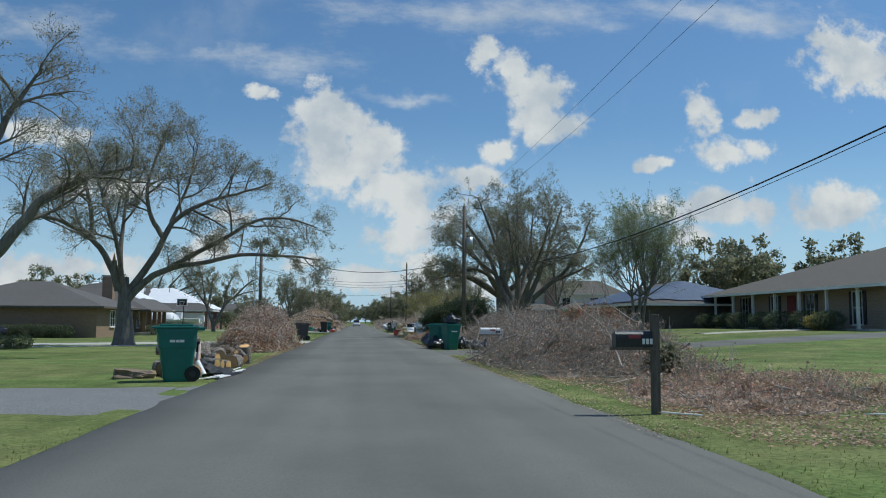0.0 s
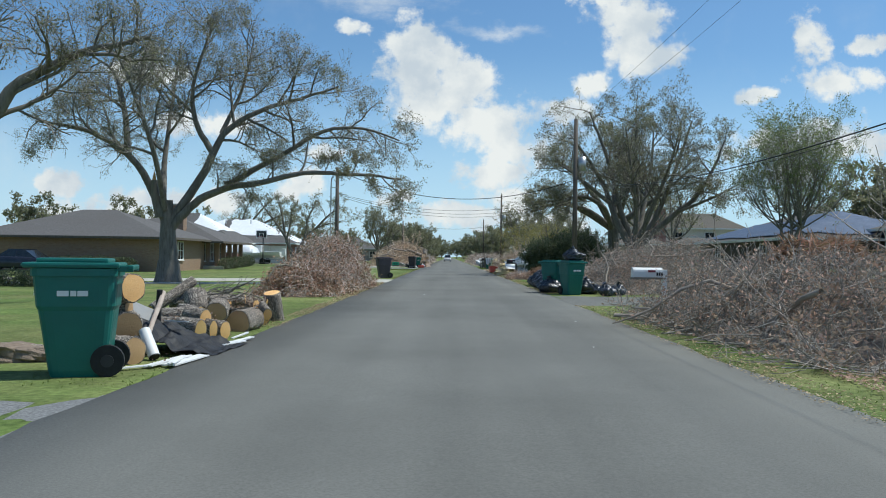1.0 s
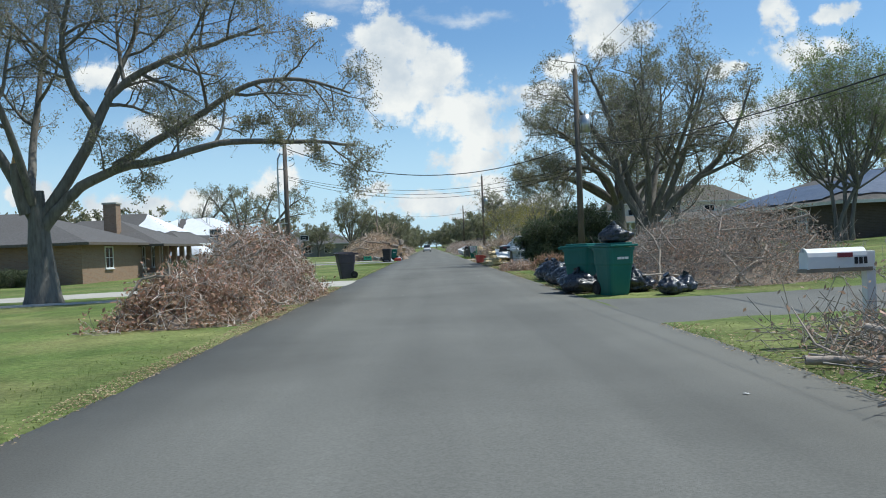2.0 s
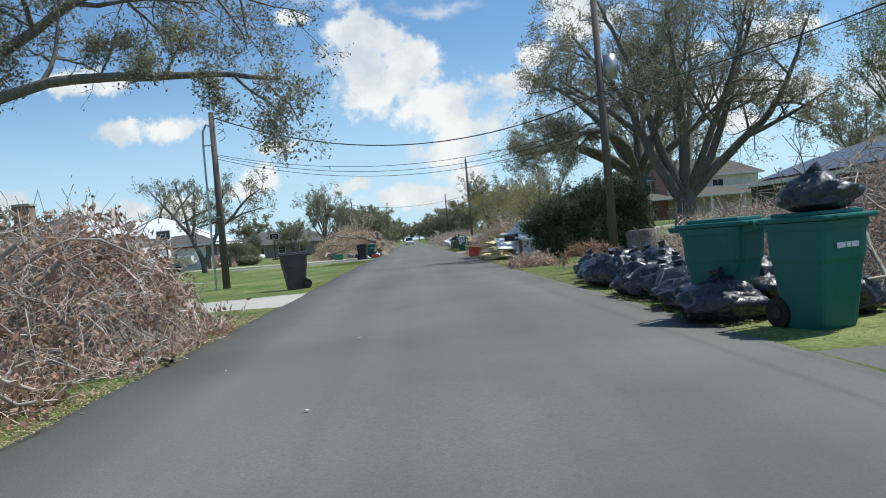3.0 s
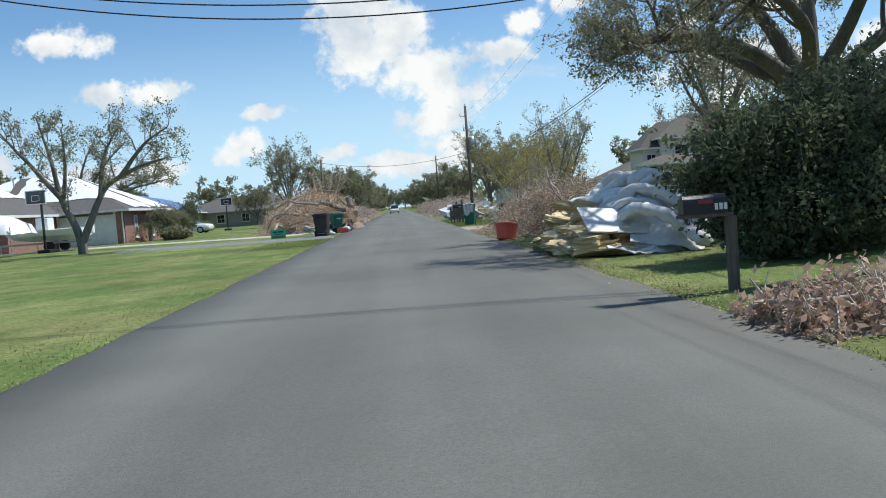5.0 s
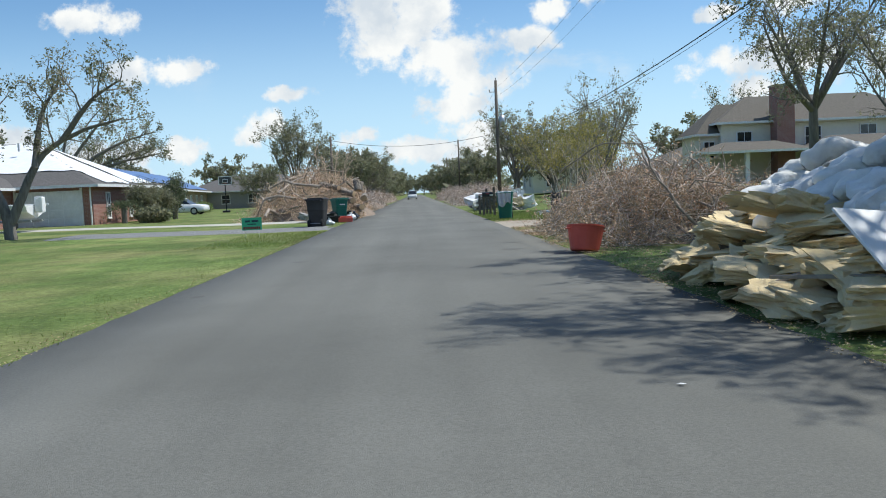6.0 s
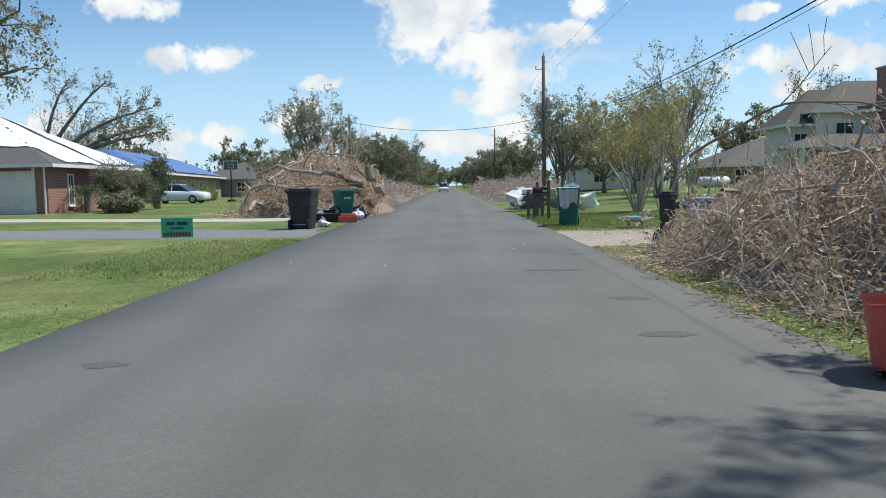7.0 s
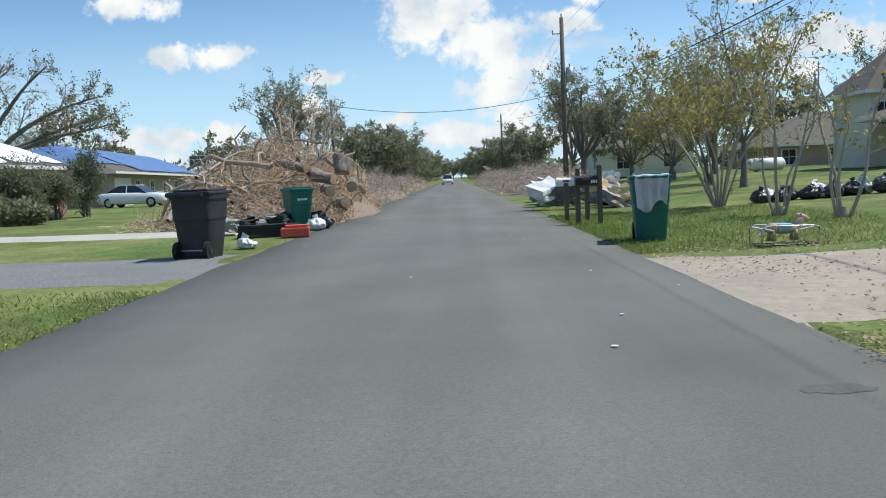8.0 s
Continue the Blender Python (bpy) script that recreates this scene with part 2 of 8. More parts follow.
def lawn_wear(m):
    """Broad darker and drier swathes and small tufts in a lawn."""
    nt = m.node_tree
    N, link = nt.nodes.new, nt.links.new
    b = nt.nodes["Principled BSDF"]
    col = b.inputs["Base Color"].links[0].from_socket
    pos = N("ShaderNodeNewGeometry").outputs["Position"]
    for scale, detail, lo, hi in (((0.13, 0.22, 1), 5, 0.80, 1.18), ((1.6, 1.1, 1), 6, 0.78, 1.22), ((14, 14, 1), 3, 0.74, 1.26)):
        mp = N("ShaderNodeMapping")
        mp.inputs["Scale"].default_value = scale
        link(pos, mp.inputs["Vector"])
        n = N("ShaderNodeTexNoise")
        n.inputs["Scale"].default_value, n.inputs["Detail"].default_value = 1.0, detail
        link(mp.outputs[0], n.inputs["Vector"])
        r = N("ShaderNodeMapRange")
        r.inputs[1].default_value, r.inputs[2].default_value, r.inputs[3].default_value, r.inputs[4].default_value = 0.32, 0.68, lo, hi
        link(n.outputs["Fac"], r.inputs[0])
        mx = N("ShaderNodeMixRGB")
        mx.blend_type = "MULTIPLY"
        mx.inputs[0].default_value = 1.0
        link(col, mx.inputs[1])
        link(r.outputs[0], mx.inputs[2])
        col = mx.outputs[0]
    link(col, b.inputs["Base Color"])


lawn_wear(GRASS)
PATCH = surf("asphalt_patch", (0.082, 0.081, 0.073), (0.125, 0.123, 0.111), 30, 0.9, 0, 120, world=True)
CONCRETE = surf("concrete", (0.40, 0.38, 0.33), (0.51, 0.485, 0.425), 12, 0.85, 0.2, 90, (0.31, 0.29, 0.25), 0.7, 0.5, world=True)
SANDY = surf("sandy_drive", (0.32, 0.27, 0.21), (0.42, 0.36, 0.285), 8, 0.9, 0.5, 70, (0.26, 0.22, 0.17), 0.9, 0.6, world=True)
GRAVEL = surf("gravel", (0.11, 0.11, 0.11), (0.30, 0.30, 0.29), 38, 0.9, 1.0, 45, (0.16, 0.16, 0.16), 0.8, 0.5, world=True)
BARK = surf("bark", (0.105, 0.094, 0.080), (0.225, 0.205, 0.175), 5, 0.9, 1.0, 18, (0.28, 0.26, 0.225), 1.2, 0.4, stretch=(2.5, 2.5, 0.5))
TWIG = surf("twig", (0.21, 0.19, 0.16), (0.38, 0.345, 0.30), 6, 0.85, 0, 1, island=0.3)
DEADTWIG = surf("dead_twig", (0.36, 0.30, 0.25), (0.64, 0.57, 0.49), 3, 0.85, 0, 1, island=0.55)
LOGBARK = surf("log_bark", (0.32, 0.26, 0.21), (0.62, 0.55, 0.47), 12, 0.95, 0.8, 60, (0.36, 0.27, 0.19), 3.0, 0.5, stretch=(1.0, 0.4, 1.0))


def furrows(m, scale, stretch):
    """Dark cracks between plates of bark."""
    nt = m.node_tree
    N, link = nt.nodes.new, nt.links.new
    b = nt.nodes["Principled BSDF"]
    old = b.inputs["Base Color"].links[0].from_socket
    mp = N("ShaderNodeMapping")
    mp.inputs["Scale"].default_value = stretch
    link(N("ShaderNodeTexCoord").outputs["Object"], mp.inputs["Vector"])
    warp = N("ShaderNodeTexNoise")
    warp.inputs["Scale"].default_value = scale * .5
    link(mp.outputs[0], warp.inputs["Vector"])
    add = N("ShaderNodeMixRGB")
    add.inputs[0].default_value = 0.06
    link(mp.outputs[0], add.inputs[1])
    link(warp.outputs["Color"], add.inputs[2])
    vo = N("ShaderNodeTexVoronoi")
    vo.feature = "DISTANCE_TO_EDGE"
    vo.inputs["Scale"].default_value = scale
    link(add.outputs[0], vo.inputs["Vector"])
    mr = N("ShaderNodeMapRange")
    mr.inputs[1].default_value, mr.inputs[2].default_value, mr.inputs[3].default_value = 0.0, 0.24, 0.30
    link(vo.outputs["Distance"], mr.inputs[0])
    mx = N("ShaderNodeMixRGB")
    mx.blend_type = "MULTIPLY"
    mx.inputs[0].default_value = 1.0
    link(old, mx.inputs[1])
    link(mr.outputs[0], mx.inputs[2])
    link(mx.outputs[0], b.inputs["Base Color"])
    bp = b.inputs["Normal"].links[0].from_node
    bp2 = N("ShaderNodeBump")
    bp2.inputs["Strength"].default_value, bp2.inputs["Distance"].default_value = 0.9, 0.02
    link(mr.outputs[0], bp2.inputs["Height"])
    link(bp.outputs[0], bp2.inputs["Normal"])
    link(bp2.outputs[0], b.inputs["Normal"])


RUSSETTWIG = surf("russet_twig", (0.46, 0.34, 0.23), (0.74, 0.60, 0.44), 3, 0.85, 0, 1, island=0.45)
furrows(LOGBARK, 46, (1.0, 0.30, 1.0))
FELT = surf("black_felt", (0.012, 0.012, 0.013), (0.028, 0.028, 0.029), 8, 0.6, 0.5, 40)
PALEWOOD = surf("stripped_branch", (0.30, 0.25, 0.20), (0.50, 0.43, 0.35), 6, 0.8, 0.5, 40, (0.16, 0.125, 0.10), 1.5, 0.5, per_object=0.3)
LEAF = surf("green_leaf", (0.17, 0.23, 0.09), (0.27, 0.33, 0.14), 1.5, 0.6, 0, 1, island=0.4, trans=0.55)
LEAF_DULL = surf("dull_leaf", (0.19, 0.205, 0.115), (0.30, 0.30, 0.185), 1.0, 0.6, 0, 1, (0.27, 0.225, 0.14), 0.5, 0.4, island=0.4, trans=0.55)
LEAF_YELLOW = surf("yellow_leaf", (0.30, 0.27, 0.08), (0.44, 0.37, 0.13), 1.0, 0.6, 0, 1, (0.22, 0.24, 0.075), 0.6, 0.6, island=0.4, trans=0.5)
LEAF_DARK = surf("dark_leaf", (0.095, 0.122, 0.07), (0.16, 0.186, 0.108), 2.0, 0.7, 0, 1, island=0.45, trans=0.45, spec=0.15)
LEAF_BROWN = surf("dead_leaf", (0.33, 0.20, 0.125), (0.50, 0.33, 0.21), 1.2, 0.75, 0, 1, (0.24, 0.165, 0.12), 0.7, 0.6, island=0.45, trans=0.3)
LEAF_GREY = surf("dry_leaf", (0.42, 0.29, 0.20), (0.60, 0.45, 0.33), 1.2, 0.8, 0, 1, (0.36, 0.20, 0.13), 0.5, 0.6, island=0.4, trans=0.3)
LEAF_TAN = surf("tan_dead_leaf", (0.44, 0.31, 0.19), (0.60, 0.46, 0.30), 1.2, 0.8, 0, 1, (0.34, 0.21, 0.13), 0.6, 0.5, island=0.45, trans=0.3)
LITTER = surf("leaf_litter", (0.14, 0.105, 0.08), (0.29, 0.22, 0.165), 14, 0.95, 1.0, 40, (0.32, 0.25, 0.19), 1.0, 0.5, world=True)
CUTWOOD = surf("cut_wood", (0.52, 0.30, 0.11), (0.62, 0.40, 0.17), 7, 0.75, 0.3, 40, (0.34, 0.18, 0.07), 2.5, 0.6, per_object=0.25)
BIN_GREEN = surf("green_plastic", (0.008, 0.125, 0.10), (0.012, 0.15, 0.12), 3, 0.45, 0.08, 60, (0.02, 0.11, 0.09), 1.0, 0.4)
BIN_BLACK = surf("black_plastic", (0.022, 0.022, 0.025), (0.035, 0.034, 0.037), 3, 0.5, 0.08, 60, (0.06, 0.055, 0.055), 1.2, 0.4)
BIN_PLUM = surf("faded_dark_plastic", (0.052, 0.044, 0.054), (0.078, 0.064, 0.076), 3, 0.55, 0.08, 60, (0.115, 0.10, 0.11), 1.0, 0.5)
RUBBER = surf("rubber", (0.012, 0.012, 0.012), (0.022, 0.022, 0.022), 8, 0.7, 0.2, 60)
BAG = surf("black_bag", (0.018, 0.021, 0.026), (0.034, 0.038, 0.046), 5, 0.30, 1.0, 13, spec=0.7)
BAG_WHITE = surf("white_bag", (0.62, 0.63, 0.64), (0.75, 0.75, 0.75), 4, 0.4, 0.5, 14)
RED = surf("red_plastic", (0.60, 0.085, 0.055), (0.68, 0.12, 0.085), 3, 0.5, 0.1, 50, (0.52, 0.10, 0.075), 1.2, 0.5)
WOODPOLE = surf("pole_wood", (0.10, 0.08, 0.065), (0.19, 0.16, 0.135), 6, 0.9, 0.6, 30, (0.07, 0.055, 0.045), 0.8, 0.5, stretch=(4, 4, 0.3))
POSTWOOD = surf("weathered_wood", (0.09, 0.075, 0.06), (0.17, 0.145, 0.12), 8, 0.9, 0.5, 40, stretch=(4, 4, 0.5))
METAL = surf("galvanised", (0.42, 0.43, 0.44), (0.55, 0.56, 0.57), 5, 0.4, 0.1, 40, metal=0.8)
CABLE = surf("cable", (0.012, 0.012, 0.012), (0.02, 0.02, 0.02), 5, 0.6, 0)
BLACKMETAL = surf("black_painted_metal", (0.012, 0.014, 0.016), (0.025, 0.027, 0.03), 8, 0.35, 0.1, 60)
WHITEPAINT = surf("white_paint", (0.72, 0.72, 0.70), (0.82, 0.82, 0.80), 5, 0.5, 0.08, 40, (0.6, 0.59, 0.55), 1.2, 0.4)
BRICK_BROWN = brick_mat("brown_brick", (0.25, 0.155, 0.095), (0.34, 0.225, 0.145), (0.28, 0.245, 0.20))
BRICK_RED = brick_mat("red_brick", (0.25, 0.105, 0.08), (0.33, 0.16, 0.125), (0.42, 0.37, 0.33))
BRICK_TAN = brick_mat("tan_brick", (0.35, 0.25, 0.18), (0.44, 0.33, 0.25), (0.45, 0.40, 0.34))
STUCCO = surf("cream_stucco", (0.72, 0.68, 0.57), (0.80, 0.76, 0.65), 4, 0.9, 0.3, 50, (0.62, 0.57, 0.48), 0.5, 0.4)
GREYWALL = surf("grey_siding", (0.27, 0.27, 0.27), (0.34, 0.34, 0.33), 4, 0.85, 0.2, 50, (0.22, 0.22, 0.22), 0.5, 0.5)
SHINGLE = surf("grey_shingle", (0.085, 0.08, 0.076), (0.15, 0.142, 0.135), 8, 0.95, 0.6, 30, (0.11, 0.10, 0.092), 0.4, 0.6, stretch=(1, 1, 3))
SHINGLE_BROWN = surf("brown_shingle", (0.095, 0.084, 0.068), (0.16, 0.142, 0.118), 8, 0.95, 0.6, 30, (0.125, 0.112, 0.092), 0.4, 0.6, stretch=(1, 1, 3))
TARP_BLUE = surf("blue_tarp", (0.075, 0.145, 0.31), (0.10, 0.185, 0.37), 3, 0.55, 0.7, 5, (0.16, 0.24, 0.39), 0.7, 0.6)
TARP_DARK = surf("dull_blue_tarp", (0.055, 0.085, 0.145), (0.08, 0.115, 0.185), 3, 0.7, 0.7, 5, (0.10, 0.13, 0.19), 0.7, 0.5)
# brick with the shadow on the walls behind the oaks painted into its colour
BRICK_SHADED = brick_mat("shaded_brick", (0.085, 0.065, 0.05), (0.13, 0.10, 0.08), (0.14, 0.13, 0.115))
TARP_WHITE = surf("white_tarp", (0.74, 0.75, 0.77), (0.84, 0.85, 0.86), 3, 0.5, 0.7, 5)
GLASS = surf("window_glass", (0.012, 0.015, 0.018), (0.03, 0.035, 0.04), 1.5, 0.08, 0, 1, spec=0.7)
CARPAINT_WHITE = surf("white_car_paint", (0.72, 0.73, 0.74), (0.78, 0.78, 0.79), 2, 0.2, 0)
CARPAINT_DARK = surf("dark_car_paint", (0.02, 0.025, 0.04), (0.035, 0.04, 0.06), 2, 0.2, 0)
SIGN_GREEN = surf("green_sign", (0.05, 0.45, 0.27), (0.07, 0.50, 0.31), 4, 0.5, 0)
SIGN_RED = surf("sign_ink_red", (0.22, 0.04, 0.05), (0.27, 0.05, 0.06), 4, 0.6, 0)
SIGN_INK = surf("sign_ink", (0.02, 0.05, 0.07), (0.03, 0.07, 0.09), 4, 0.6, 0)
CLOTH_GREY = surf("grey_cloth", (0.52, 0.50, 0.54), (0.66, 0.64, 0.67), 6, 0.95, 0.5, 50)
CLOTH_WHITE = surf("white_fabric", (0.66, 0.66, 0.66), (0.78, 0.78, 0.77), 4, 0.9, 0.6, 18, (0.5, 0.49, 0.46), 1.0, 0.5)
FOAM = surf("yellow_foam", (0.64, 0.49, 0.25), (0.76, 0.62, 0.38), 6, 0.95, 0.6, 30, (0.46, 0.37, 0.24), 1.5, 0.6)
JUNK = surf("rubble", (0.10, 0.10, 0.10), (0.34, 0.33, 0.31), 5, 0.9, 0.6, 30, (0.2, 0.15, 0.11), 1.0, 0.6, per_object=0.5)

# ---- mesh tools ----


def mesh_of(name, verts, faces, material, smooth=False):
    me = bpy.data.meshes.new(name)
    me.from_pydata([tuple(v) for v in verts], [], [tuple(int(i) for i in f) for f in faces])
    me.materials.append(material)
    if smooth:
        me.polygons.foreach_set("use_smooth", [True] * len(me.polygons))
    me.update()
    return me


def part(name, bm, material, parent, label="", at=None, smooth=False):
    """Link a bmesh, or a ready mesh, as one mesh object under a thing or a part."""
    if isinstance(bm, bmesh.types.BMesh):
        me = bpy.data.meshes.new(name)
        bm.to_mesh(me)
        bm.free()
        me.materials.append(material)
        if smooth:
            me.polygons.foreach_set("use_smooth", [True] * len(me.polygons))
    else:
        me = bm
    ob = new(name, me)
    ob.parent = parent
    if at is not None:
        ob.matrix_basis = at
    if label:
        tagged(ob, label)
    return ob


def thing(name, m, label, category, group="", kind=""):
    """An Empty at a thing's base, which its parts hang from."""
    return_ob = new(name)
    return_ob.empty_display_size = 0.2
    return_ob.matrix_basis = m
    return tagged(return_ob, label, category, group, kind)


def box(sx, sy, sz, cx=0, cy=0, cz=0, bevel=0.0, bm=None, m=None):
    """A box of that size, standing with its centre at c, bevelled."""
    bm = bm or bmesh.new()
    mm = Matrix.Translation((cx, cy, cz)) @ (m or Matrix()) @ Matrix.Diagonal((sx, sy, sz, 1))
    made = bmesh.ops.create_cube(bm, size=1, matrix=mm)
    if bevel:
        es = list({e for v in made["verts"] for e in v.link_edges})
        bmesh.ops.bevel(bm, geom=es, offset=bevel, segments=2, affect="EDGES", profile=0.6)
    return bm


def cyl(r, h, seg=16, cx=0, cy=0, cz=0, m=None, r2=None, bm=None):
    bm = bm or bmesh.new()
    bmesh.ops.create_cone(bm, cap_ends=True, segments=seg, radius1=r, radius2=r if r2 is None else r2, depth=h,
                          matrix=Matrix.Translation((cx, cy, cz)) @ (m or Matrix()))
    return bm


def tubes(polys, sides=6):
    """Tapered tubes along lines of points, each with its radii."""
    vs, fs, base = [], [], 0
    groups = {}
    for pts, rad in polys:
        groups.setdefault(len(pts), []).append((pts, rad))
    k = sides
    ang = np.arange(k) * 2 * np.pi / k
    for n, lot in groups.items():
        p = np.array([np.asarray(a, float) for a, _ in lot])
        r = np.array([np.asarray(b, float) for _, b in lot])
        d = np.gradient(p, axis=1)
        d /= np.linalg.norm(d, axis=2)[:, :, None] + 1e-9
        flat = np.abs(d[:, :, 2]).mean(1) < 0.8
        ref = np.where(flat[:, None], np.array([0.0, 0.0, 1.0]), np.array([1.0, 0.0, 0.0]))[:, None, :]
        a = np.cross(d, np.broadcast_to(ref, d.shape))
        a /= np.linalg.norm(a, axis=2)[:, :, None] + 1e-9
        b = np.cross(d, a)
        ring = p[:, :, None, :] + r[:, :, None, None] * (np.cos(ang)[:, None] * a[:, :, None, :] + np.sin(ang)[:, None] * b[:, :, None, :])
        vs.append(ring.reshape(-1, 3))
        i = np.arange(n - 1)[:, None] * k
        j = np.arange(k)[None, :]
        jn = (j + 1) % k
        q = np.stack([i + j, i + jn, i + k + jn, i + k + j], -1).reshape(-1, 4)
        m = len(lot)
        fs.append((q[None] + (np.arange(m) * n * k)[:, None, None]).reshape(-1, 4) + base)
        base += m * n * k
    return np.concatenate(vs), np.concatenate(fs)


def fast_mesh(name, v, f, material, smooth=False):
    """A mesh of quads from arrays."""
    me = bpy.data.meshes.new(name)
    v, f = np.asarray(v, np.float32), np.asarray(f, np.int32)
    me.vertices.add(len(v))
    me.vertices.foreach_set("co", v.ravel())
    me.loops.add(f.size)
    me.loops.foreach_set("vertex_index", f.ravel())
    me.polygons.add(len(f))
    me.polygons.foreach_set("loop_start", np.arange(len(f), dtype=np.int32) * f.shape[1])
    me.update(calc_edges=True)
    if smooth:
        me.polygons.foreach_set("use_smooth", np.ones(len(f), bool))
    me.materials.append(material)
    return me


def leaf_quads(rng, pts, size, droop=0.0, aspect=0.5, jitter=0.08):
    """A small bent leaf, two faces on a crease, at each point."""
    n = len(pts)
    pts = np.asarray(pts) + rng.normal(0, jitter, (n, 3))
    d = rng.normal(0, 1, (n, 3))
    d[:, 2] -= droop
    d /= np.linalg.norm(d, axis=1)[:, None]
    s = np.cross(d, rng.normal(0, 1, (n, 3)))
    s /= np.linalg.norm(s, axis=1)[:, None] + 1e-9
    up = np.cross(d, s)
    L = size * rng.uniform(0.6, 1.3, (n, 1))
    w = L * aspect * 0.5
    tip, mid = pts + d * L, pts + d * L * 0.5
    left, right = mid + s * w + up * w * 0.3, mid - s * w + up * w * 0.3
    v = np.stack([pts, right, tip, left], 1).reshape(-1, 3)
    f = np.arange(n * 4).reshape(-1, 4)
    return v, f

# ---- trees and brush ----


def unit(v):
    return v / (np.linalg.norm(v) + 1e-9)


class Wood:
    """Grows branches: thick ones, twigs, and the places for leaves."""

    def __init__(self, seed):
        self.rng = np.random.default_rng(seed)
        self.stem, self.limbs, self.thick, self.thin, self.leaf = [], [], [], [], []

    def limb(self, pts, r0, r1, stem=False):
        pts = np.asarray(pts, float)
        # a smooth line through the guide points
        t = np.linspace(0, len(pts) - 1, (len(pts) - 1) * 4 + 1)
        q = np.stack([np.interp(t, np.arange(len(pts)), pts[:, k]) for k in range(3)], 1)
        for _ in range(2):
            q[1:-1] = (q[:-2] + 2 * q[1:-1] + q[2:]) / 4
        q[1:] += self.rng.normal(0, r0 * (0.02 if stem else 0.07), (len(q) - 1, 3))
        rad = np.linspace(r0, r1, len(q))
        (self.stem if stem else self.limbs).append((q, rad))
        return q, rad

    def sprout(self, q, rad, count, length, depth, start=0.3, up=0.25, spread=0.9, leaves=3, droop=0.0, ratio=0.62):
        """Side branches along a branch q, and theirs in turn."""
        rng = self.rng
        n = len(q)
        for i in range(count):
            f = start + (1 - start) * (i + rng.uniform(0, 1)) / count
            x = f * (n - 1)
            k = min(int(x), n - 2)
            p = q[k] + (q[k + 1] - q[k]) * (x - k)
            axis = unit(q[k + 1] - q[k])
            side = unit(np.cross(axis, rng.normal(0, 1, 3)))
            d = unit(axis * (1.15 - spread * 0.6) + side * spread * rng.uniform(0.6, 1.1) + np.array([0, 0, up * rng.uniform(0.2, 1.4) - droop * (depth < 2)]))
            L = length * rng.uniform(0.55, 1.25) * (1.05 - 0.35 * f)
            r = min(rad[k] * 0.6, 0.011 * L + 0.004 + 0.006 * depth * L)
            segs = 5 if depth > 1 else 3 if depth else 2
            pts = [p]
            dd = d
            for s in range(segs):
                dd = unit(dd + rng.normal(0, 0.16, 3) + np.array([0, 0, up * 0.16 - droop * 0.35 * (depth < 2)]))
                pts.append(pts[-1] + dd * L / segs)
            pts = np.array(pts)
            rr = np.linspace(r, max(r * 0.35, 0.005), len(pts))
            (self.thick if r > 0.022 else self.thin).append((pts, rr))
            if depth > 0:
                self.sprout(pts, rr, max(3, int(count * 0.8)) if depth > 1 else 4, L * ratio, depth - 1, 0.25, up, spread, leaves, droop, ratio)
            else:
                m = rng.poisson(leaves)
                if m:
                    w = rng.uniform(0.2, 1, m) * (len(pts) - 1)
                    kk = np.minimum(w.astype(int), len(pts) - 2)
                    self.leaf.append(pts[kk] + (pts[kk + 1] - pts[kk]) * (w - kk)[:, None])

    def build(self, name, m, label, leaf_mat, leaf_size, group="", bark=None, twig=None, category="tree", leaf_droop=0.3, aspect=0.5):
        t = thing(name, m, label, category, group)
        v, f = tubes(self.stem, 11)
        trunk = part("trunk", fast_mesh("trunk", v, f, bark or BARK, True), None, t)
        for one in self.limbs:
            v, f = tubes([one], 8)
            part("limb", fast_mesh("limb", v, f, bark or BARK, True), None, trunk)
        if self.thick:
            v, f = tubes(self.thick, 5)
            tagged(part("branchwork", fast_mesh("branchwork", v, f, bark or BARK, True), None, t), kind="stuff")
        if self.thin:
            v, f = tubes(self.thin, 3)
            tagged(part("twig_mass", fast_mesh("twig_mass", v, f, twig or TWIG), None, t), kind="stuff")
        if self.leaf:
            v, f = leaf_quads(self.rng, np.concatenate(self.leaf), leaf_size, leaf_droop, aspect)
            tagged(part("crown", fast_mesh("crown", v, f, leaf_mat), None, t), kind="stuff")
        return t


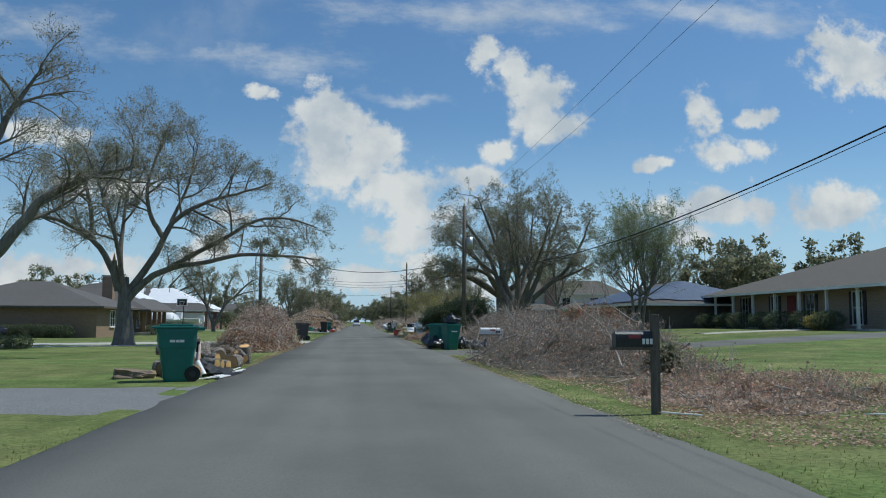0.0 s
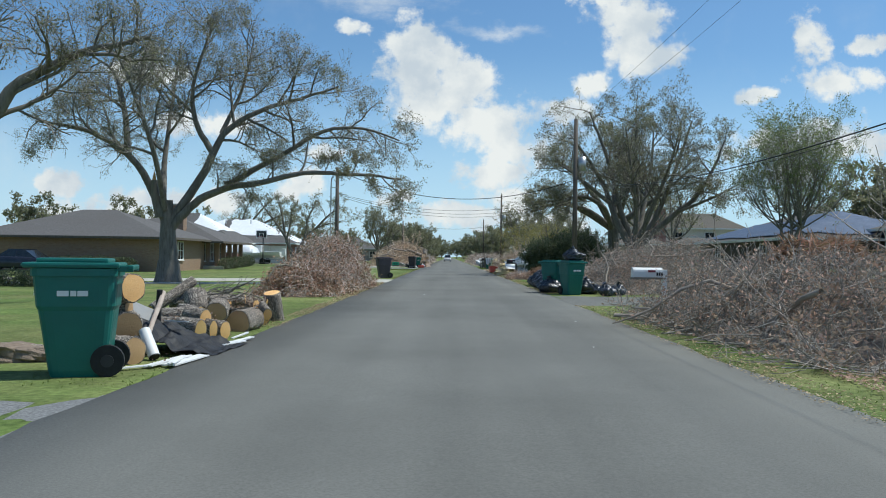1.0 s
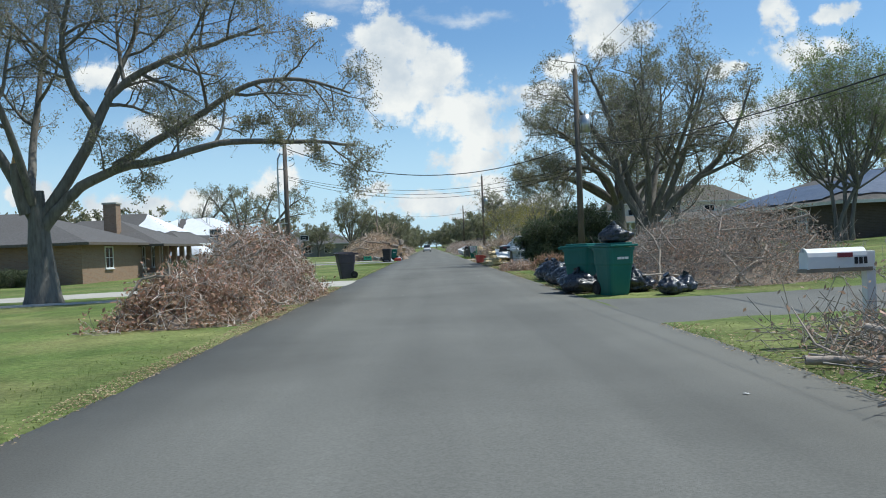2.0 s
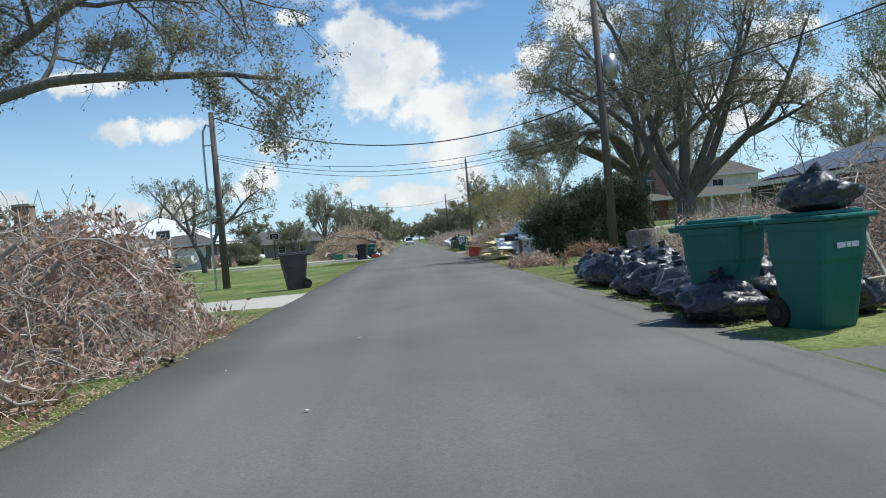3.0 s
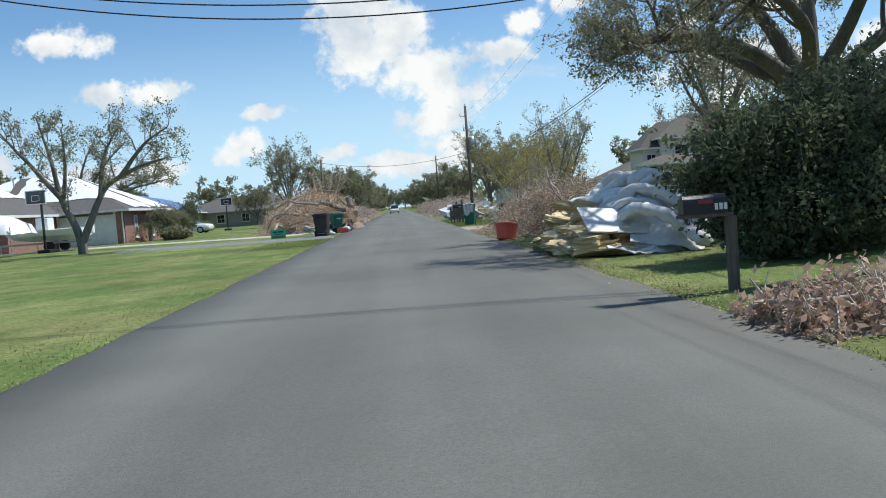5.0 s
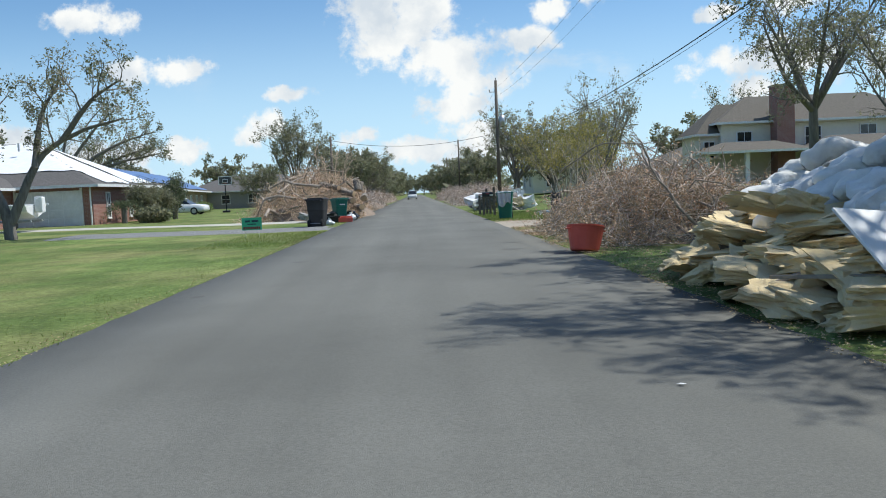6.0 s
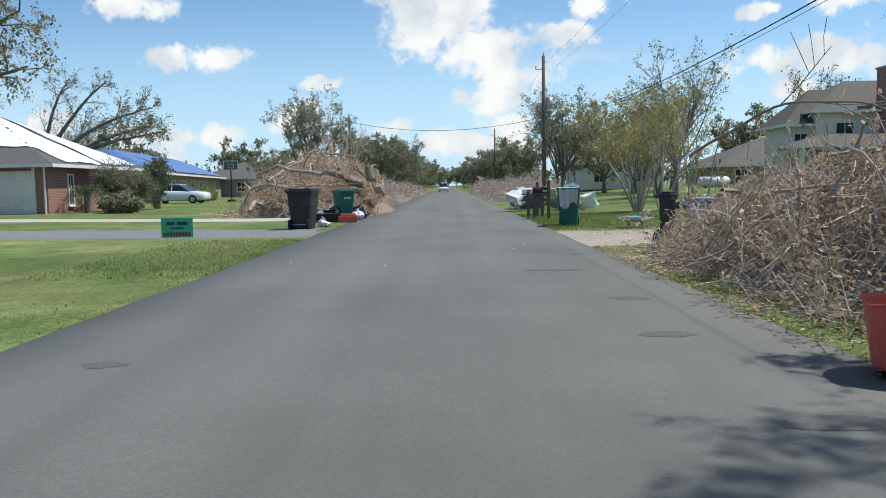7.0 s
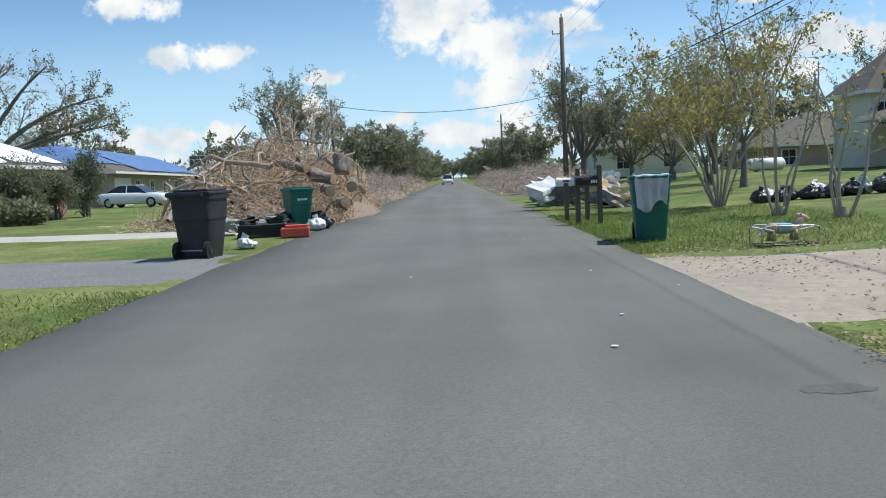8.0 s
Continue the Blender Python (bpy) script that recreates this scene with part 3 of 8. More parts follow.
def random_tree(seed, height, width, trunk_r, trunk_h, limbs, depth, leaves, up=0.3, droop=0.0, count=6, lean=(0, 0), spread=0.9, stems=1):
    """A free-standing tree of those sizes, standing at the origin."""
    w = Wood(seed)
    rng = w.rng
    for s in range(stems):
        off = np.array([rng.uniform(-.3, .3), rng.uniform(-.3, .3), 0]) * (stems > 1)
        tilt = np.array([rng.uniform(-.35, .35), rng.uniform(-.35, .35), 0]) * (stems > 1)
        top = off + np.array([lean[0], lean[1], trunk_h]) + tilt * trunk_h
        q, r = w.limb([off - np.array([0, 0, .3]), off + np.array([lean[0] * .2, lean[1] * .2, trunk_h * .35]), top], trunk_r, trunk_r * .75, True)
        w.stem.append((np.array([off + [0, 0, -.3], off + [0, 0, .05], off + [0, 0, .5]]), [trunk_r * 1.7, trunk_r * 1.35, trunk_r * 1.0]))
        for i in range(limbs):
            a = 2 * np.pi * (i + rng.uniform(-.3, .3)) / limbs + s * 1.3
            rise = rng.uniform(0.45, 1.0)
            out = width / 2 * rng.uniform(0.55, 0.95) * (1.25 - rise * .7)
            e = top + np.array([np.cos(a) * out, np.sin(a) * out, (height - trunk_h) * rise * .8])
            mid = top * .55 + e * .45 + np.array([np.cos(a) * out * .1, np.sin(a) * out * .1, (-.06 if rise < .7 else .05) * height])
            q, r = w.limb([top - np.array([0, 0, .25]), mid, e], trunk_r * rng.uniform(.4, .62), trunk_r * .13)
            w.sprout(q, r, count, (height - trunk_h) * .36, depth, .3, up, spread, leaves, droop)
    return w


def mound_height(x, y, lx, ly, h, seed):
    e = 1 - (2 * x / lx) ** 2 - (2 * y / ly) ** 2
    n = noise.noise((x * .7 + seed, y * .7, seed * 1.3)) * .35 + noise.noise((x * 1.9 + seed, y * 1.9, 3.1)) * .2
    return max(0.0, e) ** .55 * h * (1 + n) if e > 0 else 0.0


def brush_pile(seed, cx, cy, lx, ly, h, label, sticks=500, limbs=18, leaves=9000, leaf_mat=None, turn=0, overhang=0.3, twig_mat=None, leaf_size=0.09, limb_r=0.05, reach=1.0, whips=.9):
    """A heap of cut branches: litter underneath, a mass of twigs, dead leaves and single limbs on top."""
    rng = np.random.default_rng(seed)
    t = thing("brush_pile", pose(cx, cy, ground_z(cx, cy), 0, 0, turn), label, "brush pile", "storm debris piles")
    # litter mound
    n = 26
    vs, fs = [], []
    for i in range(n + 1):
        for j in range(n + 1):
            x, y = (i / n - .5) * lx, (j / n - .5) * ly
            vs.append((x, y, mound_height(x, y, lx * .97, ly * .97, h * .42, seed) * (1 + .10 * rng.normal()) - .03))
    for i in range(n):
        for j in range(n):
            fs.append((i * (n + 1) + j, (i + 1) * (n + 1) + j, (i + 1) * (n + 1) + j + 1, i * (n + 1) + j + 1))
    part("litter_mound", fast_mesh("litter_mound", vs, fs, LITTER, True), None, t)
    w = Wood(seed + 1)
    for s in range(sticks):
        a, b = rng.uniform(-.5, .5) * lx * .98, rng.uniform(-.5, .5) * ly * .98
        z = mound_height(a, b, lx, ly, h, seed) * rng.uniform(.25, 1.0) ** .6
        d = unit(np.array([rng.normal(), rng.normal(), rng.normal() * .28 + .06]))
        L = rng.uniform(.7, 2.1) * reach
        p = np.array([a, b, max(.04, z)]) - d * L * .5
        pts = [p]
        for k in range(4):
            d = unit(d + rng.normal(0, .36, 3))
            pts.append(pts[-1] + d * L / 4)
        pts = np.array(pts)
        lim = np.array([mound_height(q[0] * .92, q[1] * .92, lx, ly, h, seed) + overhang * rng.uniform(.1, 1.0) for q in pts])
        pts[:, 2] = np.clip(pts[:, 2], .02, np.maximum(lim, .04))
        r = rng.uniform(.004, .012)
        rr = np.linspace(r, r * .35, 5)
        w.thin.append((pts, rr))
        w.sprout(pts, rr, 5, L * .42, 0, .15, .12, 1.0, 0)
    # long whippy branches that stand out of the heap, with their own twigs
    for s in range(int(lx * ly * whips)):
        a, b = rng.uniform(-.42, .42) * lx, rng.uniform(-.42, .42) * ly
        z = mound_height(a, b, lx, ly, h, seed) * .8
        d = unit(np.array([a / lx * 2 + rng.normal() * .7, b / ly * 2 + rng.normal() * .7, rng.uniform(.05, .8)]))
        L = rng.uniform(.6, 1.3) * reach
        pts = [np.array([a, b, max(.05, z)]) - d * L * .5]
        for k in range(5):
            d = unit(d + rng.normal(0, .16, 3) - np.array([0, 0, .10]))
            pts.append(pts[-1] + d * L / 5)
        pts = np.array(pts)
        pts[:, 2] = np.clip(pts[:, 2], .03, h * 1.2 + .1)
        pts[:, 0] = np.clip(pts[:, 0], -lx * .55, lx * .55)
        r = rng.uniform(.009, .02)
        rr = np.linspace(r, r * .3, 6)
        w.thin.append((pts, rr))
        w.sprout(pts, rr, 7, L * .4, 1, .25, .15, .95, 0)
    keep = []
    kerb = math.copysign(3.05, cx) - cx   # the road's edge, over which little hangs
    for pts, rr in w.thin:
        pts[:, 2] = np.maximum(pts[:, 2], .015)
        over = (pts[:, 0] - kerb) * math.copysign(1, cx) < 0
        pts[over, 0] = kerb + (pts[over, 0] - kerb) * .3
        keep.append((pts, rr))
    v, f = tubes(keep, 3)
    tagged(part("twig_mass", fast_mesh("twig_mass", v, f, twig_mat or DEADTWIG), None, t), kind="stuff")
    if leaves:
        ids = rng.integers(0, len(keep), leaves)
        sel = np.array([keep[i][0][rng.integers(0, len(keep[i][0]))] for i in ids])
        v, f = leaf_quads(rng, sel, leaf_size, .5, .5, .05)
        v[:, 2] = np.maximum(v[:, 2], .01)
        tagged(part("dead_leaves", fast_mesh("dead_leaves", v, f, leaf_mat or LEAF_GREY), None, t), kind="stuff")
    for s in range(limbs):
        a, b = rng.uniform(-.45, .45) * lx, rng.uniform(-.45, .45) * ly
        d = unit(np.array([rng.normal(), rng.normal(), rng.normal() * .3 + .12]))
        L = rng.uniform(1.4, 3.4) * reach
        z = mound_height(a, b, lx, ly, h, seed) * rng.uniform(.7, 1.0)
        pts = [np.array([a, b, max(.1, z)]) - d * L * .45]
        for k in range(6):
            d = unit(d + rng.normal(0, .16, 3))
            pts.append(pts[-1] + d * L / 6)
        pts = np.array(pts)
        lim = np.array([mound_height(q[0] * .9, q[1] * .9, lx, ly, h, seed) + overhang for q in pts])
        pts[:, 2] = np.clip(pts[:, 2], .06, np.maximum(lim * 1.05, .1))
        over = (pts[:, 0] - kerb) * math.copysign(1, cx) < 0
        pts[over, 0] = kerb + (pts[over, 0] - kerb) * .3
        r = limb_r * rng.uniform(.45, 1.0)
        polys = [(pts, np.linspace(r, r * .45, len(pts)))]
        for c in range(rng.integers(1, 4)):
            k = rng.integers(2, 6)
            e = unit(rng.normal(0, 1, 3) + np.array([0, 0, .5]))
            l2 = L * rng.uniform(.15, .35)
            polys.append((np.array([pts[k], pts[k] + e * l2 * .5, pts[k] + unit(e + rng.normal(0, .3, 3)) * l2]), [r * .5, r * .4, r * .2]))
        v, f = tubes(polys, 6)
        v[:, 2] = np.maximum(v[:, 2], .01)
        part("branch", fast_mesh("branch", v, f, PALEWOOD, True), None, t)
    return t


def litter_patch(seed, x0, x1, y0, y1, count, label, mat=None, size=.09):
    """Loose dead leaves and chips strewn on the ground."""
    rng = np.random.default_rng(seed)
    p = np.stack([rng.uniform(x0, x1, count), rng.uniform(y0, y1, count), np.zeros(count)], 1)
    dens = np.array([noise.noise((a * .5, b * .5, seed)) for a, b, _ in p]) + rng.uniform(-.5, .7, count)
    p = p[dens > 0]
    p[:, 2] = [ground_z(a, b) + .03 for a, b, _ in p]
    v, f = leaf_quads(rng, p, size, 0, .5, .01)
    v[:, 2] = p[:, 2].repeat(4) + np.abs(v[:, 2] - p[:, 2].repeat(4)) * .45
    ob = new("leaf_litter", fast_mesh("leaf_litter", v, f, mat or LEAF_GREY))
    return tagged(ob, label, "leaf litter", "", "stuff")


# ---- ground and road ----


def smooth(a, b, x):
    t = min(1, max(0, (x - a) / (b - a)))
    return t * t * (3 - 2 * t)


def ground_z(x, y):
    if x > 0:
        return .03 + .85 * smooth(4, 26, x) + .02 * noise.noise((x * .6, y * .6, 0))
    return .03 + (.16 - .30 * (1 - smooth(72, 90, y))) * smooth(4, 20, -x) + .02 * noise.noise((x * .6, y * .6, 0))


ROAD_HALF = 3.0


def make_ground():
    xs = sorted({*[-2500, -1200, -600, -300, -150, -90, -60, -45, -36, -30, -26, -22, -19, -17, -15, -13, -11, -9.5, -8, -7, -6, -5, -4.4, -3.8, -3.4, -3.15, -3.0, -2.85, -2.6, 0],
                 *[2500, 1200, 600, 300, 150, 90, 60, 45, 36, 30, 26, 22, 19, 17, 15, 13, 11, 9.5, 8, 7, 6, 5, 4.4, 3.8, 3.4, 3.15, 3.0, 2.85, 2.6]})
    ys = [-2500, -900, -300, -120, -60, -30] + [y * 1.0 for y in range(-20, 130, 1)] + [135, 142, 150, 160, 175, 190, 210, 240, 280, 340, 420, 600, 1000, 2500]
    vs = []
    for y in ys:
        for x in xs:
            e = abs(x)
            z = ground_z(x, y) if e < 400 else .4
            if e < 2.9:
                z = -.08
            elif e < 3.1:
                z = min(z, -.01) if e < 3.0 else z
            vs.append((x, y, z))
    nx = len(xs)
    fs = [(j * nx + i, j * nx + i + 1, (j + 1) * nx + i + 1, (j + 1) * nx + i) for j in range(len(ys) - 1) for i in range(nx - 1)]
    tagged(new("ground", fast_mesh("ground", vs, fs, GRASS, True)), "mown green lawn with dry yellow patches on flat lots", "lawn", kind="structure")
    # the road: crowned, ragged at its edges
    ys = [-60 + .5 * k for k in range(420)] + [150 + 6 * k for k in range(81)]
    vs, fs = [], []
    cols = [-1, -.6, -.2, .2, .6, 1]
    for y in ys:
        for c in cols:
            edge = (.10 * noise.noise((c * 3, y * .45, 1)) + .07 * noise.noise((c * 3, y * 1.7, 4))) * (abs(c) == 1)
            vs.append((c * ROAD_HALF + edge * 1.0, y, .045 - .014 * c * c + .004 * noise.noise((c * 3, y * .3, 8))))
    k = len(cols)
    fs = [(j * k + i, j * k + i + 1, (j + 1) * k + i + 1, (j + 1) * k + i) for j in range(len(ys) - 1) for i in range(k - 1)]
    for side in (0, k - 1):   # outer lip
        b = len(vs)
        vs += [(vs[j * k + side][0] * 1.012, vs[j * k + side][1], -.06) for j in range(len(ys))]
        for j in range(len(ys) - 1):
            q = (j * k + side, (j + 1) * k + side, b + j + 1, b + j)
            fs.append(q if side == 0 else q[::-1])
    tagged(new("road", fast_mesh("road", vs, fs, ASPHALT, True)), "worn grey asphalt street without kerbs or markings", "road", kind="structure")


def slab(name, x0, x1, y0, y1, mat, label, flare=0.0, category="driveway", seed=1, lift=.03):
    """A driveway laid over the lawn, following its rise, flaring at the street."""
    n, m = 30, 8
    vs, fs = [], []
    near = x0 if abs(x0) < abs(x1) else x1
    for i in range(n + 1):
        x = x0 + (x1 - x0) * i / n
        fl = flare * max(0, 1 - abs(x - near) / 1.6) ** 2
        for j in range(m + 1):
            s = j / m
            y = y0 - fl + (y1 - y0 + 2 * fl) * s
            if j in (0, m):
                y += .10 * noise.noise((x * 1.3, seed, j)) + .05 * noise.noise((x * 4, seed, j))
            z = ground_z(x, y) + lift if abs(x) > 3.4 else .03
            vs.append((x, y, z - (.06 if j in (0, m) else 0)))
    fs = [(i * (m + 1) + j, (i + 1) * (m + 1) + j, (i + 1) * (m + 1) + j + 1, i * (m + 1) + j + 1) for i in range(n) for j in range(m)]
    if x1 < x0:
        fs = [f[::-1] for f in fs]
    return tagged(new(name, fast_mesh(name, vs, fs, mat, True)), label, category, kind="structure")


make_ground()
slab("driveway", -2.9, -16, 10.7, 15.3, GRAVEL, "grey gravel driveway crossing the lawn to the street", 1.3, seed=2)
slab("driveway", -2.9, -22, 45.5, 50.0, CONCRETE, "pale concrete driveway running across the lawn", .7, seed=3)
slab("driveway", -2.9, -13, 85.8, 90.0, GRAVEL, "grey gravel driveway apron beside the lawn", .8, seed=4)
slab("driveway", -4.6, -27, 95.6, 98.0, CONCRETE, "pale concrete driveway leading to the garage", .2, seed=5)
slab("driveway", 2.9, 22, 29.5, 34.3, ASPHALT, "dark asphalt driveway between two brush piles", .9, seed=6)
slab("driveway", 2.9, 18, 81.6, 86.5, SANDY, "sandy worn concrete driveway strewn with leaves", .8, seed=7)
slab("path", -6, -24, 42.0, 42.9, CONCRETE, "narrow pale concrete path across the lawn", 0, "path", 8)
slab("path", 18, 40, 42.5, 44.0, CONCRETE, "pale concrete path in front of the porch", 0, "path", 9)

# ---- houses ----


def wall_boxes(t, x0, x1, y0, y1, z0, z1, mat):
    """Four walls, butted end to end."""
    k = .2
    for cx, cy, sx, sy in (((x0 + x1) / 2, y0 + k / 2, x1 - x0, k), ((x0 + x1) / 2, y1 - k / 2, x1 - x0, k),
                           (x0 + k / 2, (y0 + y1) / 2, k, y1 - y0 - 2 * k), (x1 - k / 2, (y0 + y1) / 2, k, y1 - y0 - 2 * k)):
        part("wall", box(sx, sy, z1 - z0, cx, cy, (z0 + z1) / 2), mat, t)


def hip_roof(t, x0, x1, y0, y1, z, h, over, mat, label="", hip=1.0, name="roof", board=None, gable=None):
    """A hipped roof (hip 0: gabled along its longer side), with a fascia board."""
    x0, x1, y0, y1 = x0 - over, x1 + over, y0 - over, y1 + over
    lx, ly = x1 - x0, y1 - y0
    if lx > ly:
        s = ly / 2 * hip
        a, b = (x0 + s, (y0 + y1) / 2), (x1 - s, (y0 + y1) / 2)
    else:
        s = lx / 2 * hip
        a, b = ((x0 + x1) / 2, y0 + s), ((x0 + x1) / 2, y1 - s)
    vs = [(x0, y0, z), (x1, y0, z), (x1, y1, z), (x0, y1, z), (*a, z + h), (*b, z + h)]
    if lx > ly:
        fs = [(0, 1, 5, 4), (2, 3, 4, 5), (3, 0, 4), (1, 2, 5), (3, 2, 1, 0)]
    else:
        fs = [(1, 2, 5, 4), (3, 0, 4, 5), (0, 1, 4), (2, 3, 5), (3, 2, 1, 0)]
    part(name, mesh_of("roof", vs, fs, mat), None, t, label)
    if gable and lx <= ly:
        g = over + .05
        part("gable_wall", mesh_of("gable_wall", [(x0 + .3, y0 - .03, z), (x1 - .3, y0 - .03, z), ((x0 + x1) / 2, y0 - .03, z + h - .22), (x0 + .3, y0 + g, z), (x1 - .3, y0 + g, z), ((x0 + x1) / 2, y0 + g, z + h - .22)],
                                   [(0, 1, 2), (3, 5, 4), (0, 3, 4, 1), (1, 4, 5, 2), (2, 5, 3, 0)], gable), None, t)
    for cx, cy, sx, sy in (((x0 + x1) / 2, y0, lx + .06, .06), ((x0 + x1) / 2, y1, lx + .06, .06), (x0, (y0 + y1) / 2, .06, ly - .06), (x1, (y0 + y1) / 2, .06, ly - .06)):
        part("fascia", box(sx, sy, .16, cx, cy, z - .06), board or WHITEPAINT, t)


def window(t, x, y, z, w, h, facing, shutters=False):
    """A window set on a wall that faces '-y', '+x' or '-x'."""
    turn = {"-y": 0, "+x": 90, "-x": -90}[facing]
    fr = bmesh.new()
    rings = [[fr.verts.new((sx * (w / 2 + e), yy, sz * (h / 2 + e))) for sx, sz in ((-1, -1), (1, -1), (1, 1), (-1, 1))] for e, yy in ((.04, .01), (.04, -.07), (-.035, -.07), (-.035, .01))]
    for a, b in zip(rings, rings[1:] + rings[:1]):
        for k in range(4):
            fr.faces.new((a[k], a[(k + 1) % 4], b[(k + 1) % 4], b[k]))
    bmesh.ops.recalc_face_normals(fr, faces=fr.faces[:])
    f = part("window", fr, WHITEPAINT, t, "white window frame", pose(x, y, z, 0, 0, turn))
    part("mullion", box(.035, .05, h - .08, 0, -.035, 0), WHITEPAINT, f)
    part("mullion", box(w - .08, .04, .04, 0, -.03, 0), WHITEPAINT, f)
    part("pane", box(w - .06, .03, h - .06, 0, -.012, 0), GLASS, f)
    part("sill", box(w + .14, .14, .06, 0, -.05, -h / 2 - .06, .01), WHITEPAINT, f)
    if shutters:
        for s in (-1, 1):
            part("shutter", box(.28, .04, h, s * (w / 2 + .18), -.025, 0, .008), BLACKMETAL, f)


def column(t, x, y, z0, z1, w, mat):
    bm = box(w, w, z1 - z0, x, y, (z0 + z1) / 2, .01)
    box(w * 1.3, w * 1.3, .1, x, y, z0 + .05, .01, bm)
    box(w * 1.3, w * 1.3, .1, x, y, z1 - .05, .01, bm)
    part("column", bm, mat, t)


def drape(t, x0, x1, y0, y1, zfun, mat, label, seed, lift=.06):
    """A tarp laid on a roof slope, wrinkled, with an uneven hem."""
    n = 18
    vs, fs = [], []
    for i in range(n + 1):
        for j in range(n + 1):
            u, v = i / n, j / n
            x = x0 + (x1 - x0) * u + .35 * noise.noise((u * 4, v * 4, seed)) * (i in (0, n))
            y = y0 + (y1 - y0) * v + .45 * noise.noise((u * 4, v * 4, seed + 5)) * (j in (0, n))
            vs.append((x, y, zfun(x, y) + lift + .04 * noise.noise((x * 1.2, y * 1.2, seed)) + .02 * noise.noise((x * 4, y * 4, seed))))
    fs = [(i * (n + 1) + j, (i + 1) * (n + 1) + j, (i + 1) * (n + 1) + j + 1, i * (n + 1) + j + 1) for i in range(n) for j in range(n)]
    part("tarp", fast_mesh("tarp", vs, fs, mat, True), None, t, label)


def roof_z(x0, x1, y0, y1, z, h, over):
    """Height of a hipped roof over the point, for laying tarps."""
    x0, x1, y0, y1 = x0 - over, x1 + over, y0 - over, y1 + over
    half = min(x1 - x0, y1 - y0) / 2

    def at(x, y):
        d = min(x - x0, x1 - x, y - y0, y1 - y)
        return z + h * max(-.05, min(1, d / half))
    return at


def chimney(t, x, y, z0, z1, w, mat):
    c = part("chimney", box(w, w, z1 - z0, x, y, (z0 + z1) / 2, .01), mat, t, "brick chimney stack")
    part("chimney_cap", box(w + .14, w + .14, .14, x, y, z1 + .07, .02), CONCRETE, c)


def brown_ranch():
    t = thing("house", pose(0, 0, .12), "low brown brick ranch house with grey hip roof", "house")
    wall_boxes(t, -33, -20, 66, 76, -.35, 2.15, BRICK_BROWN)
    wall_boxes(t, -30, -20.6, 76, 84, -.35, 2.15, BRICK_BROWN)
    hip_roof(t, -33, -20, 66, 76.5, 2.15, 2.1, .7, SHINGLE, "grey shingle hip roof", board=POSTWOOD)
    hip_roof(t, -30, -18.9, 76, 84.5, 2.05, 2.0, .6, SHINGLE, "grey shingle hip roof", name="wing_roof", board=POSTWOOD)
    wall_boxes(t, -50, -34, 70, 80, -.35, 2.1, BRICK_BROWN)
    hip_roof(t, -52, -33.8, 69, 80, 2.1, 1.6, .5, SHINGLE, name="garage_roof")
    chimney(t, -22.5, 77.5, 2.2, 5.0, .9, BRICK_BROWN)
    for k in range(5):
        column(t, -19.1, 76.6 + 1.9 * k, -.3, 2.1, .32, BRICK_BROWN)
    for k in range(3):
        window(t, -20.6, 77.8 + 2.4 * k, 1.2, .9, 1.5, "+x")
    window(t, -20.0, 70, 1.25, 1.2, 1.3, "+x")
    part("porch_floor", box(2.4, 9.2, .3, -19.6, 80.4, -.08, .02), CONCRETE, t)
    part("door", box(.05, .95, 2.0, -20.57, 76.9, 1.0, .01), WHITEPAINT, t)
    window(t, -44, 70.0, 1.2, 2.2, 1.0, "-y")


def tarped_house():
    t = thing("house", pose(0, 0, .16), "red brick house with white tarps over its grey roof", "house")
    rz = roof_z(-33, -18.4, 105, 116, 2.35, 2.9, .5)
    wall_boxes(t, -33, -18.4, 105, 116, 0, 2.35, BRICK_RED)
    hip_roof(t, -33, -18.4, 105, 116, 2.35, 2.9, .5, SHINGLE, "grey shingle roof, torn")
    drape(t, -26.5, -18.1, 106.3, 110.4, rz, TARP_WHITE, "white roof tarp", 3)
    drape(t, -31.5, -27.3, 105.2, 110.3, rz, TARP_WHITE, "white roof tarp", 4)
    drape(t, -27.2, -18.2, 111, 115.5, rz, TARP_WHITE, "white roof tarp", 9)
    rz2 = roof_z(-36, -23, 96, 106, 2.3, 3.2, .5)
    wall_boxes(t, -36, -23, 98, 105, 0, 2.3, BRICK_RED)
    hip_roof(t, -36, -23, 96, 106, 2.3, 3.2, .5, SHINGLE, "grey shingle roof", name="wing_roof")
    drape(t, -27.8, -24.6, 97.5, 104.6, rz2, TARP_WHITE, "white roof tarp", 6)
    drape(t, -32.4, -30.4, 100.6, 103.4, rz2, TARP_WHITE, "white roof tarp", 7)
    # garage door, panelled, facing the camera side
    g = part("garage_door", box(3.6, .06, 2.05, -20.9, 104.96, 1.03, .01), WHITEPAINT, t, "white panelled garage door")
    for r in range(4):
        for c in range(4):
            part("panel", box(.76, .03, .4, -20.9 + (c - 1.5) * .88, 104.925, .27 + r * .5, .012), WHITEPAINT, g)
    for x in (-22.78, -19.02):
        part("trim", box(.12, .1, 2.2, x, 104.94, 1.1), WHITEPAINT, t)
    part("downpipe", cyl(.05, 2.3, 8, -18.5, 104.9, 1.15), WHITEPAINT, t)
    for y in (107.3, 111.2):
        window(t, -18.4, y, 1.15, .55, 1.5, "+x")
    for k in range(2):
        part("vent_pipe", cyl(.06, .5, 8, -24 - k * 3, 108.5, 4.9), METAL, t)


